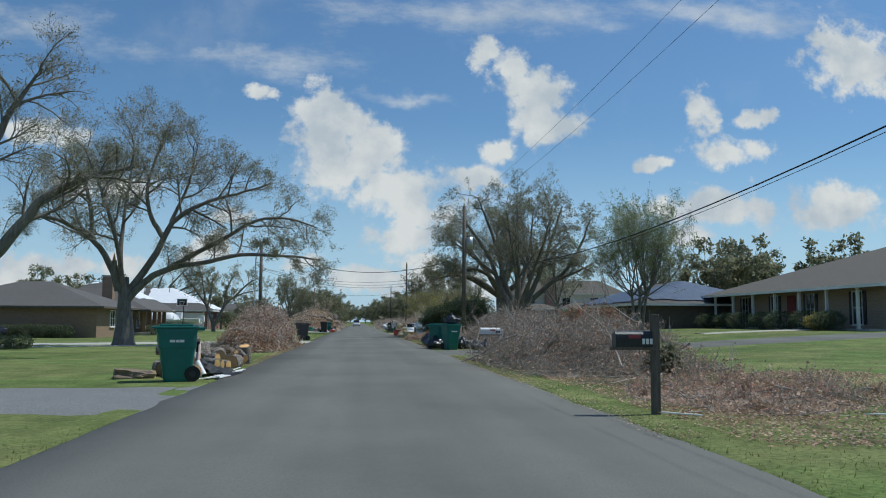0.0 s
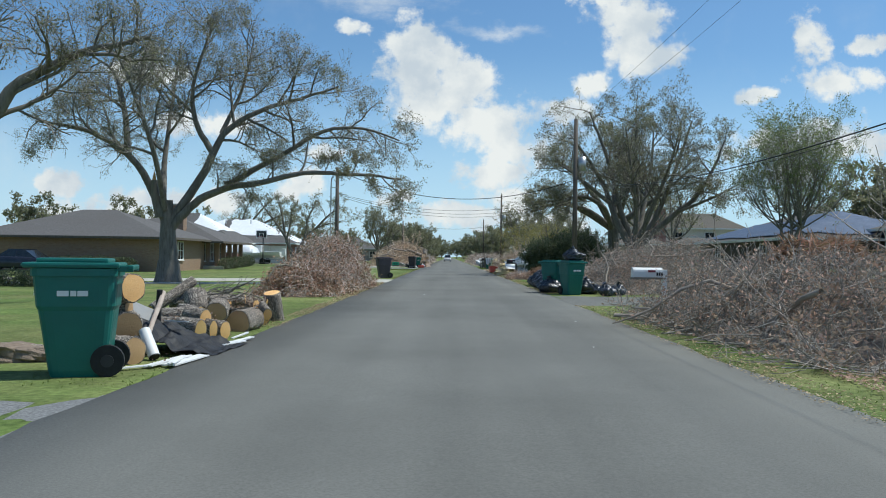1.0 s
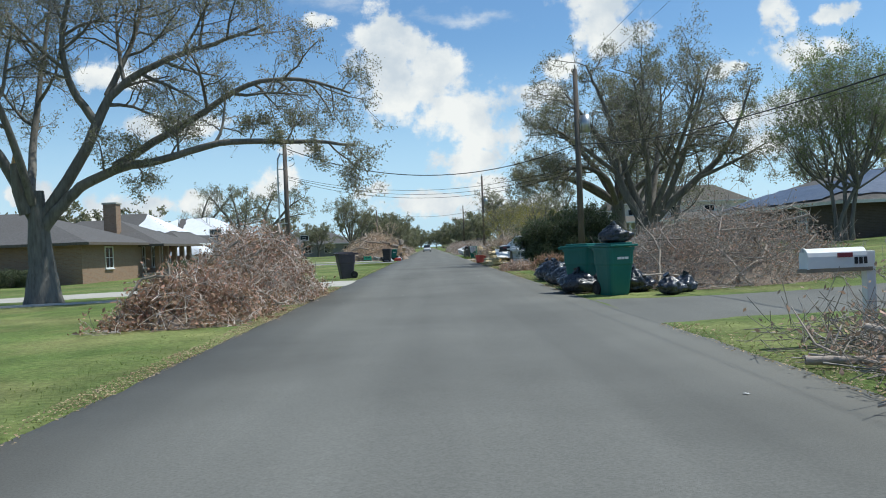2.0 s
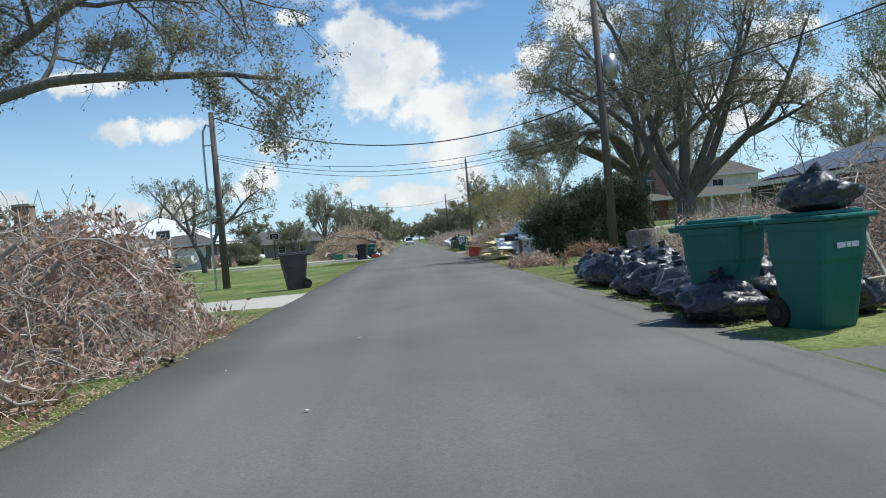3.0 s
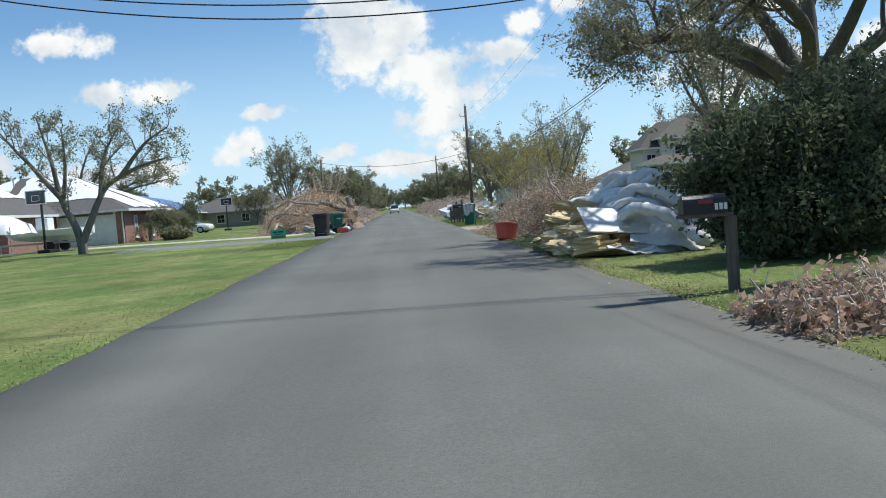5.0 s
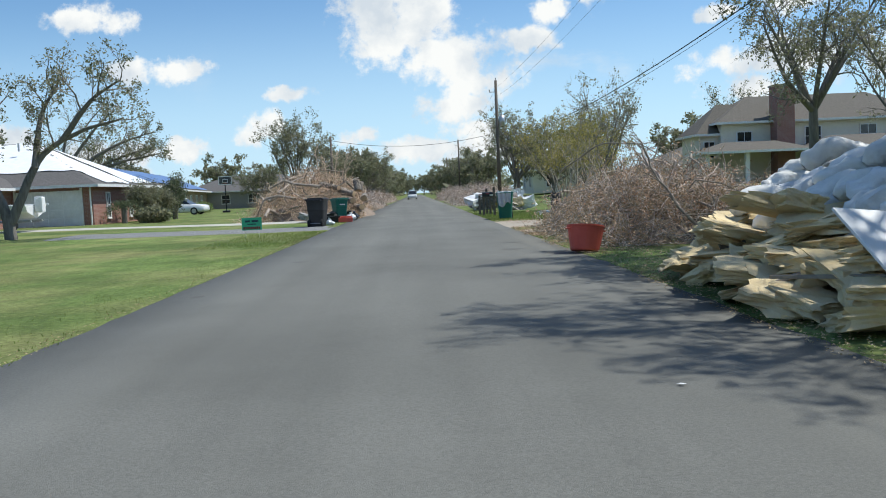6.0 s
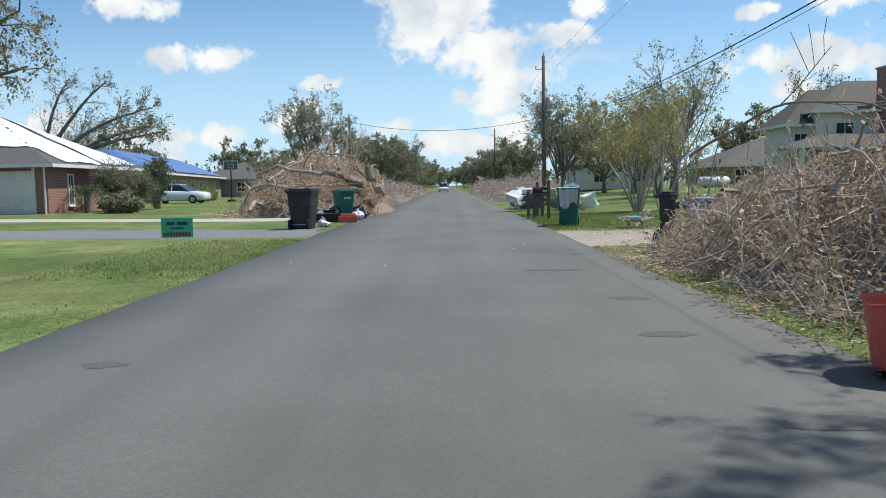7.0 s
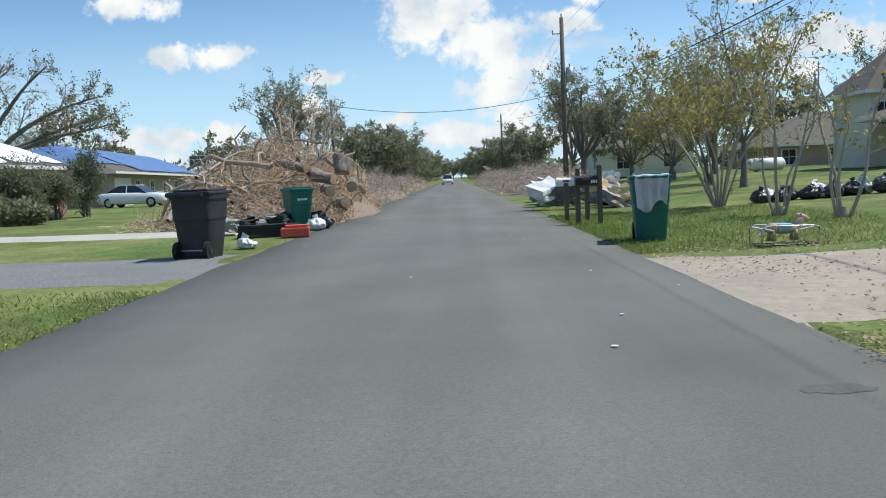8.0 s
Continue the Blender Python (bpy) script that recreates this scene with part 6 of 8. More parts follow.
def log(seed, x, y, z, r, length, turn, tip, label, face=None, tall=1.0, back=True):
    """A sawn log that starts at x, y, z with its near cut face: ridged bark round two cut faces."""
    t = thing("log", pose(x, y, z, tip, 0, turn), label, "log", "sawn logs")
    n, k = 44, max(6, int(length / .07))
    vs = []
    for i in range(k + 1):
        s = i / k
        for j in range(n):
            a = 2 * math.pi * j / n
            c, q = math.cos(a), math.sin(a)
            ridge = abs(noise.noise((c * 7 + seed, q * 7, s * length * 5))) - .25
            rr = r * (1 + .10 * noise.noise((c * 1.5 + seed, q * 1.5, s * length * 2)) + (.16 if .02 < s < .98 else .05) * ridge)
            vs.append((c * rr, s * length, q * rr * tall))
    fs = [((i + 1) * n + j, (i + 1) * n + (j + 1) % n, i * n + (j + 1) % n, i * n + j) for i in range(k) for j in range(n)]
    ends = (0, k) if back else (0,)
    for e in ends:   # the bark's own thickness, seen at the ends
        b = len(vs)
        vs += [(p[0] * .92, p[1], p[2] * .92) for p in vs[e * n:(e + 1) * n]]
        for j in range(n):
            q = (e * n + j, e * n + (j + 1) % n, b + (j + 1) % n, b + j)
            fs.append(q if e == 0 else q[::-1])
    part("bark", fast_mesh("bark", vs, fs, LOGBARK), None, t)
    for e in ends:
        ring = vs[e * n:(e + 1) * n]
        o = -.004 if e == 0 else .004
        cap = [(p[0] * .925, p[1] + o, p[2] * .925) for p in ring] + [(p[0] * .5, p[1] + o * 1.6, p[2] * .5) for p in ring] + [(0, ring[0][1] + o * 2, 0)]
        faces = [(j, (j + 1) % n, n + (j + 1) % n, n + j) for j in range(n)] + [(n + j, n + (j + 1) % n, 2 * n) for j in range(n)]
        part("cut_face", mesh_of("cut_face", cap, faces if e == 0 else [f[::-1] for f in faces], face or CUTPALE), None, t, "sawn wood face with growth rings")
    return t


BL = "sawn log with grey ridged bark in the pile"
# near end by the bin
log(1, -3.72, 18.12, .80, .165, .50, 58, 0, "sawn log with a pale orange cut face on top")
log(2, -3.84, 18.32, .57, .10, .62, 84, 0, BL, CUTSHADED)
log(3, -3.75, 18.07, .37, .165, .60, 22, 0, BL, CUTSHADED)
log(4, -3.47, 17.52, .16, .155, .70, 62, 0, BL, CUTSHADED)
log(5, -3.95, 18.8, .16, .15, .70, 30, 0, BL, CUTSHADED)
log(6, -4.3, 18.35, .18, .17, .60, 20, 0, BL, CUTSHADED)
log(14, -4.35, 17.75, .10, .09, .85, 76, 0, "long fallen log lying behind the bin")
# middle: split pale pieces and bark logs
for k, (x, y, z, r, ln, tn, tp, tl) in enumerate(((-3.40, 19.60, .18, .11, .36, 62, 4, 1.5), (-3.47, 20.05, .30, .105, .36, 58, 4, 1.4), (-3.34, 19.98, .17, .07, .30, 55, 4, 1.9), (-3.22, 20.12, .15, .10, .34, 60, 2, 1.35), (-3.75, 20.75, .36, .075, .4, 60, 4, 1.0), (-3.12, 22.3, .22, .08, .3, 30, 20, 1.3))):
    log(60 + k, x, y, z, r, ln, tn, tp, "short freshly split log with a pale yellow face", None, tl)
log(20, -3.68, 20.2, .18, .14, .80, 80, 0, BL)
log(21, -3.97, 20.85, .28, .15, .90, 86, -6, BL)
log(22, -4.35, 20.5, .14, .13, .80, 50, 0, BL)
log(23, -4.02, 21.5, .30, .17, .34, 30, 58, "stubby log standing on end with pale ridged bark")
log(24, -4.85, 21.9, .30, .085, .85, -42, 32, "thin mossy log leaning up out of the pile")
log(25, -3.54, 20.81, .34, .155, .50, 10, 6, "sawn log with a brown shaded cut face", CUTSHADED)
log(26, -3.34, 21.28, .17, .185, .80, -3, 0, "large sawn log with a wide shaded brown cut face", CUTSHADED)
log(27, -3.72, 21.5, .16, .16, .80, 12, 0, BL, CUTSHADED)
# far end
log(28, -3.30, 22.60, .17, .17, .75, 16, 0, BL)
log(29, -3.75, 22.3, .38, .085, 1.0, 74, 6, BL)
log(30, -3.55, 22.55, .46, .075, 1.2, 98, -4, BL)
log(31, -3.45, 22.9, .34, .09, 1.1, 66, 4, BL)
log(32, -4.2, 22.5, .18, .14, .9, 30, 0, BL)
log(33, -3.62, 23.1, .20, .12, .9, 50, 0, BL)
log(34, -3.35, 23.3, .36, .06, 1.1, 84, 6, BL)
log(13, -3.25, 23.62, -.04, .15, .58, -20, 106, "upright sawn stump with a pale top", back=True)
# heap at the far end of the street, and single pieces
def stick(seed, pts, r, label, mat=None, category="branch"):
    rng = np.random.default_rng(seed)
    w_ = Wood(seed)
    pts = np.array(pts, float)
    r *= .62
    t_ = np.linspace(0, len(pts) - 1, 25)
    q = np.stack([np.interp(t_, np.arange(len(pts)), pts[:, k]) for k in range(3)], 1)
    q[1:-1] += rng.normal(0, r * 1.3, (23, 3))
    for _ in range(3):
        q[1:-1] = (q[:-2] + 2 * q[1:-1] + q[2:]) / 4
    polys = [(q, np.linspace(r, r * .4, 25))]
    w_.sprout(q, polys[0][1], 7, np.linalg.norm(pts[-1] - pts[0]) * .3, 1, .3, .35, .9, 0)
    small = w_.thick + w_.thin
    v, f = tubes(polys + small, 6)
    ob = new("fallen_branch", fast_mesh("fallen_branch", v, f, mat or PALEWOOD, True))
    return tagged(ob, label, category, "fallen branches")


stick(301, [(4.1, 18.2, .06), (4.2, 19.6, .4), (4.4, 21.0, .75), (4.7, 22.4, 1.0)], .03, "long pale forked branch leaning on the brush heap")
stick(304, [(5.2, 16.8, .3), (5.4, 18.4, 1.0), (5.0, 19.8, 1.7)], .035, "pale bare branch sticking out of the heap")
stick(305, [(6.2, 18.8, 1.2), (6.0, 20.6, 1.7), (6.4, 22.0, 2.1)], .03, "pale bare branch sticking out of the heap")
stick(306, [(4.9, 36.2, .1), (5.3, 37.6, .9), (5.1, 38.8, 1.7)], .05, "pale forked branch standing in the heap")
stick(307, [(6.8, 35.9, .1), (6.5, 37.2, .9), (7.2, 38.6, 1.9)], .05, "pale forked branch standing in the heap")
stick(308, [(5.3, 72.2, .5), (5.15, 72.7, 1.0), (4.9, 73.2, 1.6), (4.8, 73.5, 2.1)], .075, "stripped pale trunk standing in the brush heap")
stick(309, [(5.5, 71.9, .3), (5.0, 72.2, .9), (4.75, 72.5, 1.5), (4.6, 72.6, 2.0)], .05, "stripped pale trunk standing in the brush heap")
stick(310, [(4.2, 79.5, 1.6), (4.9, 77.8, 2.25), (5.7, 76.8, 2.15), (6.6, 76, 1.4)], .038, "arched bare limb over the brush heap")
stick(311, [(3.9, 80.4, .15), (4.6, 79, .7), (5.4, 78, 1.4)], .03, "pale bare branch trailing from the heap")
stick(312, [(-7.6, 101.5, .9), (-6.6, 102.2, 1.9), (-5.2, 103.5, 2.3)], .06, "long bare limb over the brush heap")
for k in range(9):
    a = k * .72
    stick(320 + k, [(-4.6 + .5 * math.cos(a), 104.6 + .6 * math.sin(a), 1.5), (-4.6 + .8 * math.cos(a), 104.7 + .8 * math.sin(a), 2.7), (-4.5 + 1.1 * math.cos(a), 104.8 + math.sin(a), 3.4 + .25 * (k % 3))], .04, "russet branch top standing out of the heap", RUSSETTWIG)
stick(313, [(-5.2, 44.0, .3), (-5.6, 42.6, 1.2), (-6.0, 41.4, 2.0)], .035, "bare branch sticking out of the leafy heap")
for k, (x, y, z, r, ln, tn, tp) in enumerate(((-3.05, 101.2, 1.75, .22, .7, 20, 74), (-2.6, 101.0, 1.15, .21, .6, 0, 15), (-3.5, 100.8, 1.4, .21, .9, 60, 10), (-4.5, 101.0, 1.75, .17, 1.6, 50, 10), (-2.75, 101.6, 1.7, .17, .6, -20, 60), (-3.3, 100.4, 1.05, .2, .7, 25, 5),
                                             (-2.9, 100.2, .7, .2, .9, 30, 0), (-3.9, 101.3, 1.5, .22, .8, 80, 20))):
    log(80 + k, x + .5 * ln * math.sin(math.radians(tn)), y - .5 * ln * math.cos(math.radians(tn)), z - (.4 * ln if tp > 50 else .1), r * .78, ln * .85, tn, tp, "sawn trunk piece on the brush heap", CUTTAN)
log(40, 5.3, 47.1, .28, .37, .66, 0, 84, "thick grey sawn trunk section with ridged bark standing upright", POSTWOOD)
log(41, 7.4, 47.6, .4, .16, 1.2, 30, 10, "short sawn log in the debris")

# palm frond clumps
for k, (x, y, s) in enumerate(((4.25, 48.3, .75), (6.8, 24.4, 1.1), (7.2, 45.4, .8))):
    rng = np.random.default_rng(500 + k)
    t = thing("dead_palm_frond", pose(x, y, ground_z(x, y) + (.4 if k != 1 else 1.2)), "clump of orange-brown dead palm fronds", "palm debris", "palm debris")
    for j in range(7):
        a = rng.uniform(0, 6.28)
        u = np.linspace(0, 1, 14)
        c = np.stack([np.cos(a) * u * s, np.sin(a) * u * s, (.7 * u - .9 * u ** 2) * s + .1], 1)
        v, f = leaf_quads(rng, np.repeat(c, 14, 0), .3 * s, .6, .09, .02)
        part("frond", fast_mesh("frond", v, f, LEAF_BROWN), None, t)


def lump_mesh(seed, sx, sy, sz, rough_=.18, mat=None, n=5):
    """A torn, dented block."""
    bm = bmesh.new()
    bmesh.ops.create_cube(bm, size=1)
    bmesh.ops.subdivide_edges(bm, edges=bm.edges[:], cuts=n, use_grid_fill=True)
    o = Vector((seed * 3.1, seed * 1.7, 0))
    for v_ in bm.verts:
        c = v_.co
        k = 1 + rough_ * noise.noise(c * 2.2 + o) + rough_ * .5 * noise.noise(c * 6 + o)
        rnd_ = .86 + .14 * min(1, c.length / .7)
        v_.co = Vector((c.x * sx * k * rnd_, c.y * sy * k * rnd_, c.z * sz * k))
    me = bpy.data.meshes.new("lump")
    bm.to_mesh(me)
    bm.free()
    me.materials.append(mat)
    return me


def sheet_mesh(seed, lx, ly, wave, mat, n=16, thick=.012):
    """A crumpled sheet with thickness."""
    vs = []
    for side in (0, 1):
        for i in range(n + 1):
            for j in range(n + 1):
                x, y = (i / n - .5) * lx, (j / n - .5) * ly
                z = wave * (noise.noise((x * 1.6 + seed, y * 1.6, seed)) + .5 * abs(noise.noise((x * 4 + seed, y * 4, 2.2))) + .25 * noise.noise((x * 9, y * 9, seed)))
                vs.append((x + .08 * noise.noise((x * 3, y * 3, seed + 9)), y + .08 * noise.noise((x * 3, y * 3, seed + 4)), z - side * thick))
    m = (n + 1) ** 2
    fs = [(i * (n + 1) + j, (i + 1) * (n + 1) + j, (i + 1) * (n + 1) + j + 1, i * (n + 1) + j + 1) for i in range(n) for j in range(n)]
    fs += [tuple(m + q for q in f[::-1]) for f in fs]
    return fast_mesh("sheet", vs, fs, mat, True)


def debris(name, mesh, m, label, category, group="household debris"):
    ob = new(name, mesh)
    ob.matrix_basis = m
    return tagged(ob, label, category, group)


def quilt(seed, pts, r, mat):
    """A long soft roll of batting, slumped along the points given, creased and pinched."""
    pts = np.array(pts, float)
    t_ = np.linspace(0, len(pts) - 1, 30)
    q = np.stack([np.interp(t_, np.arange(len(pts)), pts[:, k]) for k in range(3)], 1)
    for _ in range(4):
        q[1:-1] = (q[:-2] + 2 * q[1:-1] + q[2:]) / 4
    rad = r * np.clip(np.minimum(t_, t_[::-1]) * 3 + .35, 0, 1)
    v, f = tubes([(q, rad)], 16)
    for i in range(len(v)):
        p = Vector(v[i])
        c = q[i // 16]
        k = 1.1 + .4 * noise.noise(p * 2.6 + Vector((seed, 0, 0))) - .75 * abs(noise.noise(p * 4.8 + Vector((seed, 3, 0)))) + .25 * noise.noise(p * 12)
        v[i] = c + (v[i] - c) * k * np.array([1.1, 1.1, .85])
    return fast_mesh("quilt", v, f, mat, True)


def insulation_heap():
    """Torn-out insulation, plastic sheets and boards heaped on the verge."""
    rng = random.Random(12)
    FOIL = surf("silver_plastic", (0.70, 0.69, 0.65), (0.84, 0.82, 0.77), 5, 0.55, 0.9, 14, (0.48, 0.47, 0.44), 2.4, 0.6, spec=0.4)
    for k in range(14):   # the dark soft core of the heap
        y, x = rng.uniform(63.2, 66.6), rng.uniform(3.9, 5.3)
        debris("soft_debris", lump_mesh(330 + k, rng.uniform(.6, 1.0), rng.uniform(.5, .8), rng.uniform(.3, .55), .4, JUNK if k % 3 else CLOTH_GREY),
               pose(x, y, .25 + rng.uniform(0, .35), rng.uniform(-15, 15), rng.uniform(-15, 15), rng.uniform(0, 180)), "grey sodden lump of household debris in the heap", "household debris")
    for k in range(56):   # yellow batts, slab on slab, lowest towards the road
        y = rng.uniform(62.2, 67.0)
        x = 3.2 + 1.2 * rng.random() ** 1.2 + .08 * abs(y - 64)
        z = .08 + (1.0 - .2 * abs(y - 64.8)) * rng.random() ** .8 * min(1, (x - 3.1) * 1.1)
        debris("insulation_block", lump_mesh(k, rng.uniform(.45, .95), rng.uniform(.35, .6), rng.uniform(.08, .16), .38, FOAM, 6),
               pose(x, y, z + .04, rng.uniform(-16, 16), rng.uniform(-22, 14), rng.uniform(0, 180)), "torn yellow insulation batt on the heap", "insulation")
    for k in range(24):   # white rolls, slumped over the top and down the far side
        y = 62.5 + .17 * k + rng.uniform(-.15, .15)
        x0, z0 = 3.95 + .22 * (k % 4) + rng.uniform(-.15, .2), .82 + .17 * (k % 4) + rng.uniform(-.08, .1)
        sk = rng.uniform(-.5, .3)
        debris("insulation_roll", quilt(k, [(x0, y + .2, z0 - .12), (x0 + .3, y + .1, z0 + .1), (x0 + .75, y - .05 + sk * .3, z0 - .04), (x0 + 1.15, y - .15 + sk * .6, max(.3, z0 - .4)), (x0 + 1.4, y - .3 + sk, max(.14, z0 - .8))], rng.uniform(.10, .16), CLOTH_WHITE if k % 3 == 0 else FOIL),
               pose(0, 0, 0), "white plastic-wrapped insulation roll slumped over the heap", "insulation")
    for k, (x, y, z, rx, rz, lx, ly, mt) in enumerate(((4.9, 62.3, .42, 40, -12, 1.3, .8, FOIL), (3.6, 66.2, .15, 6, 30, 1.0, .7, FOAM),
                                                      (4.4, 62.1, .12, 12, 5, 1.5, .5, CLOTH_WHITE))):
        debris("torn_sheet", sheet_mesh(20 + k, lx, ly, .16, mt), pose(x, y, z, rx, 8, rz), "crumpled torn plastic and board sheet on the heap", "debris sheet")
    t = thing("white_board", pose(3.98, 62.55, .66, 34, 6, 10), "flat white board lying on the debris heap", "board", "household debris")
    part("panel", box(1.15, .78, .025, bevel=.006), WHITEPAINT, t)
    for k in range(7):
        t = thing("timber", pose(3.5 + .3 * k, 62.6 + .6 * k, .42 + .1 * (k % 3), rng.uniform(-25, 25), 0, rng.uniform(0, 180)), "thin broken timber lath in the debris", "timber", "household debris")
        part("lath", box(.05, 1.5, .03, bevel=.004), PALEWOOD, t)


insulation_heap()
# odds and ends round the logs
def felt_heap():
    """Torn roofing felt slumped over the ground and the foot of the logs."""
    vs, n, m = [], 44, 36
    for side in (0, 1):
        for i in range(n + 1):
            for j in range(m + 1):
                u, v_ = i / n, j / m
                x = -4.0 + 1.15 * u + .10 * noise.noise((u * 4, v_ * 5, 1)) + .07 * v_ * u
                y = 17.95 + 1.35 * v_ + .35 * u + .12 * noise.noise((u * 5, v_ * 4, 7))
                h = .30 * max(0, 1 - (u / .85) ** 1.6) * (1 - .55 * abs(v_ - .7)) + .015
                c = abs(noise.noise((x * 3.4, y * 2.6, 4))) * .24 + abs(noise.noise((x * 8, y * 7, 2))) * .13
                z = ground_z(x, y) + max(.012, h + (c - .06) * (1 - .7 * u)) * (1 if u < .97 else .5)
                vs.append((x, y, z - side * .008))
    q = (n + 1) * (m + 1)
    fs = [(i * (m + 1) + j, (i + 1) * (m + 1) + j, (i + 1) * (m + 1) + j + 1, i * (m + 1) + j + 1) for i in range(n) for j in range(m)]
    fs += [tuple(q + a for a in f[::-1]) for f in fs]
    return fast_mesh("felt", vs, fs, FELT)


debris("roofing_felt", felt_heap(), pose(0, 0, 0), "crumpled black roofing felt slumped beside the logs", "roofing felt")


def torn_board(seed, length, w, th):
    """A flat painted board with splintered ends."""
    rg = random.Random(seed)
    xs = [-.5, -.3, -.1, .1, .3, .5]
    bot = [(c * w, -length * .5 * rg.uniform(.86, 1)) for c in xs]
    top = [(c * w, length * .5 * rg.uniform(.86, 1)) for c in xs[::-1]]
    ring = bot + top
    n = len(ring)
    vs = [(x, y, 0) for x, y in ring] + [(x, y, th) for x, y in ring]
    fs = [tuple(range(n))[::-1], tuple(range(n, 2 * n))] + [(k, (k + 1) % n, n + (k + 1) % n, n + k) for k in range(n)]
    return mesh_of("board", vs, fs, WHITEPAINT)


for k, (x, y, z, rx, ry, rz, lx, ly) in enumerate(((-2.98, 17.72, .05, 0, 3, -6, .95, .13), (-3.13, 17.55, .06, 2, -4, -14, .8, .12), (-3.02, 17.5, .075, 0, 6, 8, .6, .07), (-2.98, 19.5, .05, 0, 0, -16, .62, .15), (-2.92, 19.75, .06, 1, 4, -10, .8, .06),
                                                   (-3.08, 20.4, .06, 10, 0, -28, .34, .05), (-3.3, 17.15, .05, 0, 0, -38, .6, .05), (-3.5, 18.95, .36, 0, 8, 78, .34, .06))):
    t = thing("broken_board", pose(x, y, z, rx, ry, rz), "broken white painted board by the logs", "board", "broken boards")
    part("board", torn_board(k, lx, ly, .014), None, t)
v, f = tubes([(np.array([(-3.50, 17.9, .14), (-3.53, 18.05, .24), (-3.60, 18.45, .43), (-3.64, 18.75, .58), (-3.69, 19.03, .71)]), [.016, .026, .03, .032, .03])], 8)
tagged(new("stripped_branch", fast_mesh("stripped_branch", v, f, PALEWOOD, True)), "pale stripped branch leaning on the log pile", "branch")
t = thing("grey_panel", pose(-3.76, 18.56, .50, 38, 24, 32), "grey sheet metal panel propped on the logs", "panel")
part("sheet", box(.30, .24, .008, bevel=.003), GREYWALL, t)
t = thing("downspout", look((-3.37, 17.84, .07), (-3.56, 18.02, .36)), "short white plastic pipe leaning on the felt", "pipe")
v, f = tubes([(np.array([(0, 0, 0), (0, 0, -.12), (0, 0, -.24), (0, 0, -.36)]), [.062, .064, .062, .062])], 18)
part("tube", fast_mesh("tube", v, f, WHITEPAINT, True), None, t)
# black disc added in the pipe's mouth as the shade of its hollow
part("mouth_shade", cyl(.056, .01, 18, 0, 0, .004), RUBBER, t, "black disc standing in for the shade inside the pipe")
t = thing("black_pipe", pose(-3.73, 18.97, .35, 6, 4, 0), "short black plastic pipe standing in the logs", "pipe")
part("tube", cyl(.035, .4, 12, 0, 0, .2), RUBBER, t)
tn = random.Random(33)
for k in range(70):
    a = tn.gauss(.1, .6)
    x, y = tn.uniform(-4.5, -3.7), tn.uniform(21.8, 22.9)
    L = tn.uniform(.25, .8)
    z0 = .34 + .18 * (1 - abs(y - 22.7)) + tn.uniform(-.08, .08)
    q = [np.array([x, y, z0])]
    d = np.array([math.cos(a), math.sin(a), tn.uniform(-.1, .25)])
    for _ in range(7):
        d = d + np.array([tn.gauss(0, .28), tn.gauss(0, .28), tn.gauss(0, .22)])
        d /= np.linalg.norm(d)
        q.append(q[-1] + d * L / 7)
    q = np.array(q)
    q[:, 2] = np.clip(q[:, 2], .05, .82)
    r = tn.choice((.004, .006, .009, .016))
    v, f = tubes([(q, np.linspace(r, r * .4, 8))], 5)
    tagged(new("loose_stick", fast_mesh("loose_stick", v, f, BARK if k % 3 else PALEWOOD, True)), "thin dry twisted stick on the log pile", "stick", "loose sticks")
debris("soil_mound", lump_mesh(77, .7, .5, .26, .35, LITTER, 8), pose(-4.75, 17.7, .06, 0, 4, 20), "brown mound of bark and soil behind the bin", "mound")
for k, (x, y, rz, lx) in enumerate(((3.75, 10.0, 62, .5), (4.9, 12.4, 80, .45), (6.2, 9.6, 100, .7))):
    t = thing("broken_board", pose(x, y, ground_z(x, y) + .05, 2, 3, rz), "broken white painted board on the leaf litter", "board", "broken boards")
    part("board", torn_board(40 + k, lx, .07, .014), None, t)
BARKCHIP = surf("bark_chips", (0.16, 0.10, 0.07), (0.34, 0.24, 0.17), 10, 0.95, 0.6, 40, (0.42, 0.30, 0.18), 2.0, 0.5, island=0.4)
for k, (x0_, x1_, y0_, y1_, zz, cnt) in enumerate(((-4.2, -3.3, 21.9, 23.4, .42, 700), (-4.3, -3.5, 19.9, 21.2, .30, 350), (-4.0, -3.1, 17.3, 23.6, .05, 260))):
    rg = np.random.default_rng(900 + k)
    p_ = np.stack([rg.uniform(x0_, x1_, cnt), rg.uniform(y0_, y1_, cnt), zz * rg.uniform(.7, 1.15, cnt)], 1)
    v, f = leaf_quads(rg, p_, .05, .2, .4, .02)
    v[:, 2] = np.maximum(v[:, 2], .045)
    tagged(new("bark_chips", fast_mesh("bark_chips", v, f, BARKCHIP)), "torn brown bark chips over the log pile", "bark chips", "", "stuff")


# ---- letter boxes, sign, tub and other small things ----


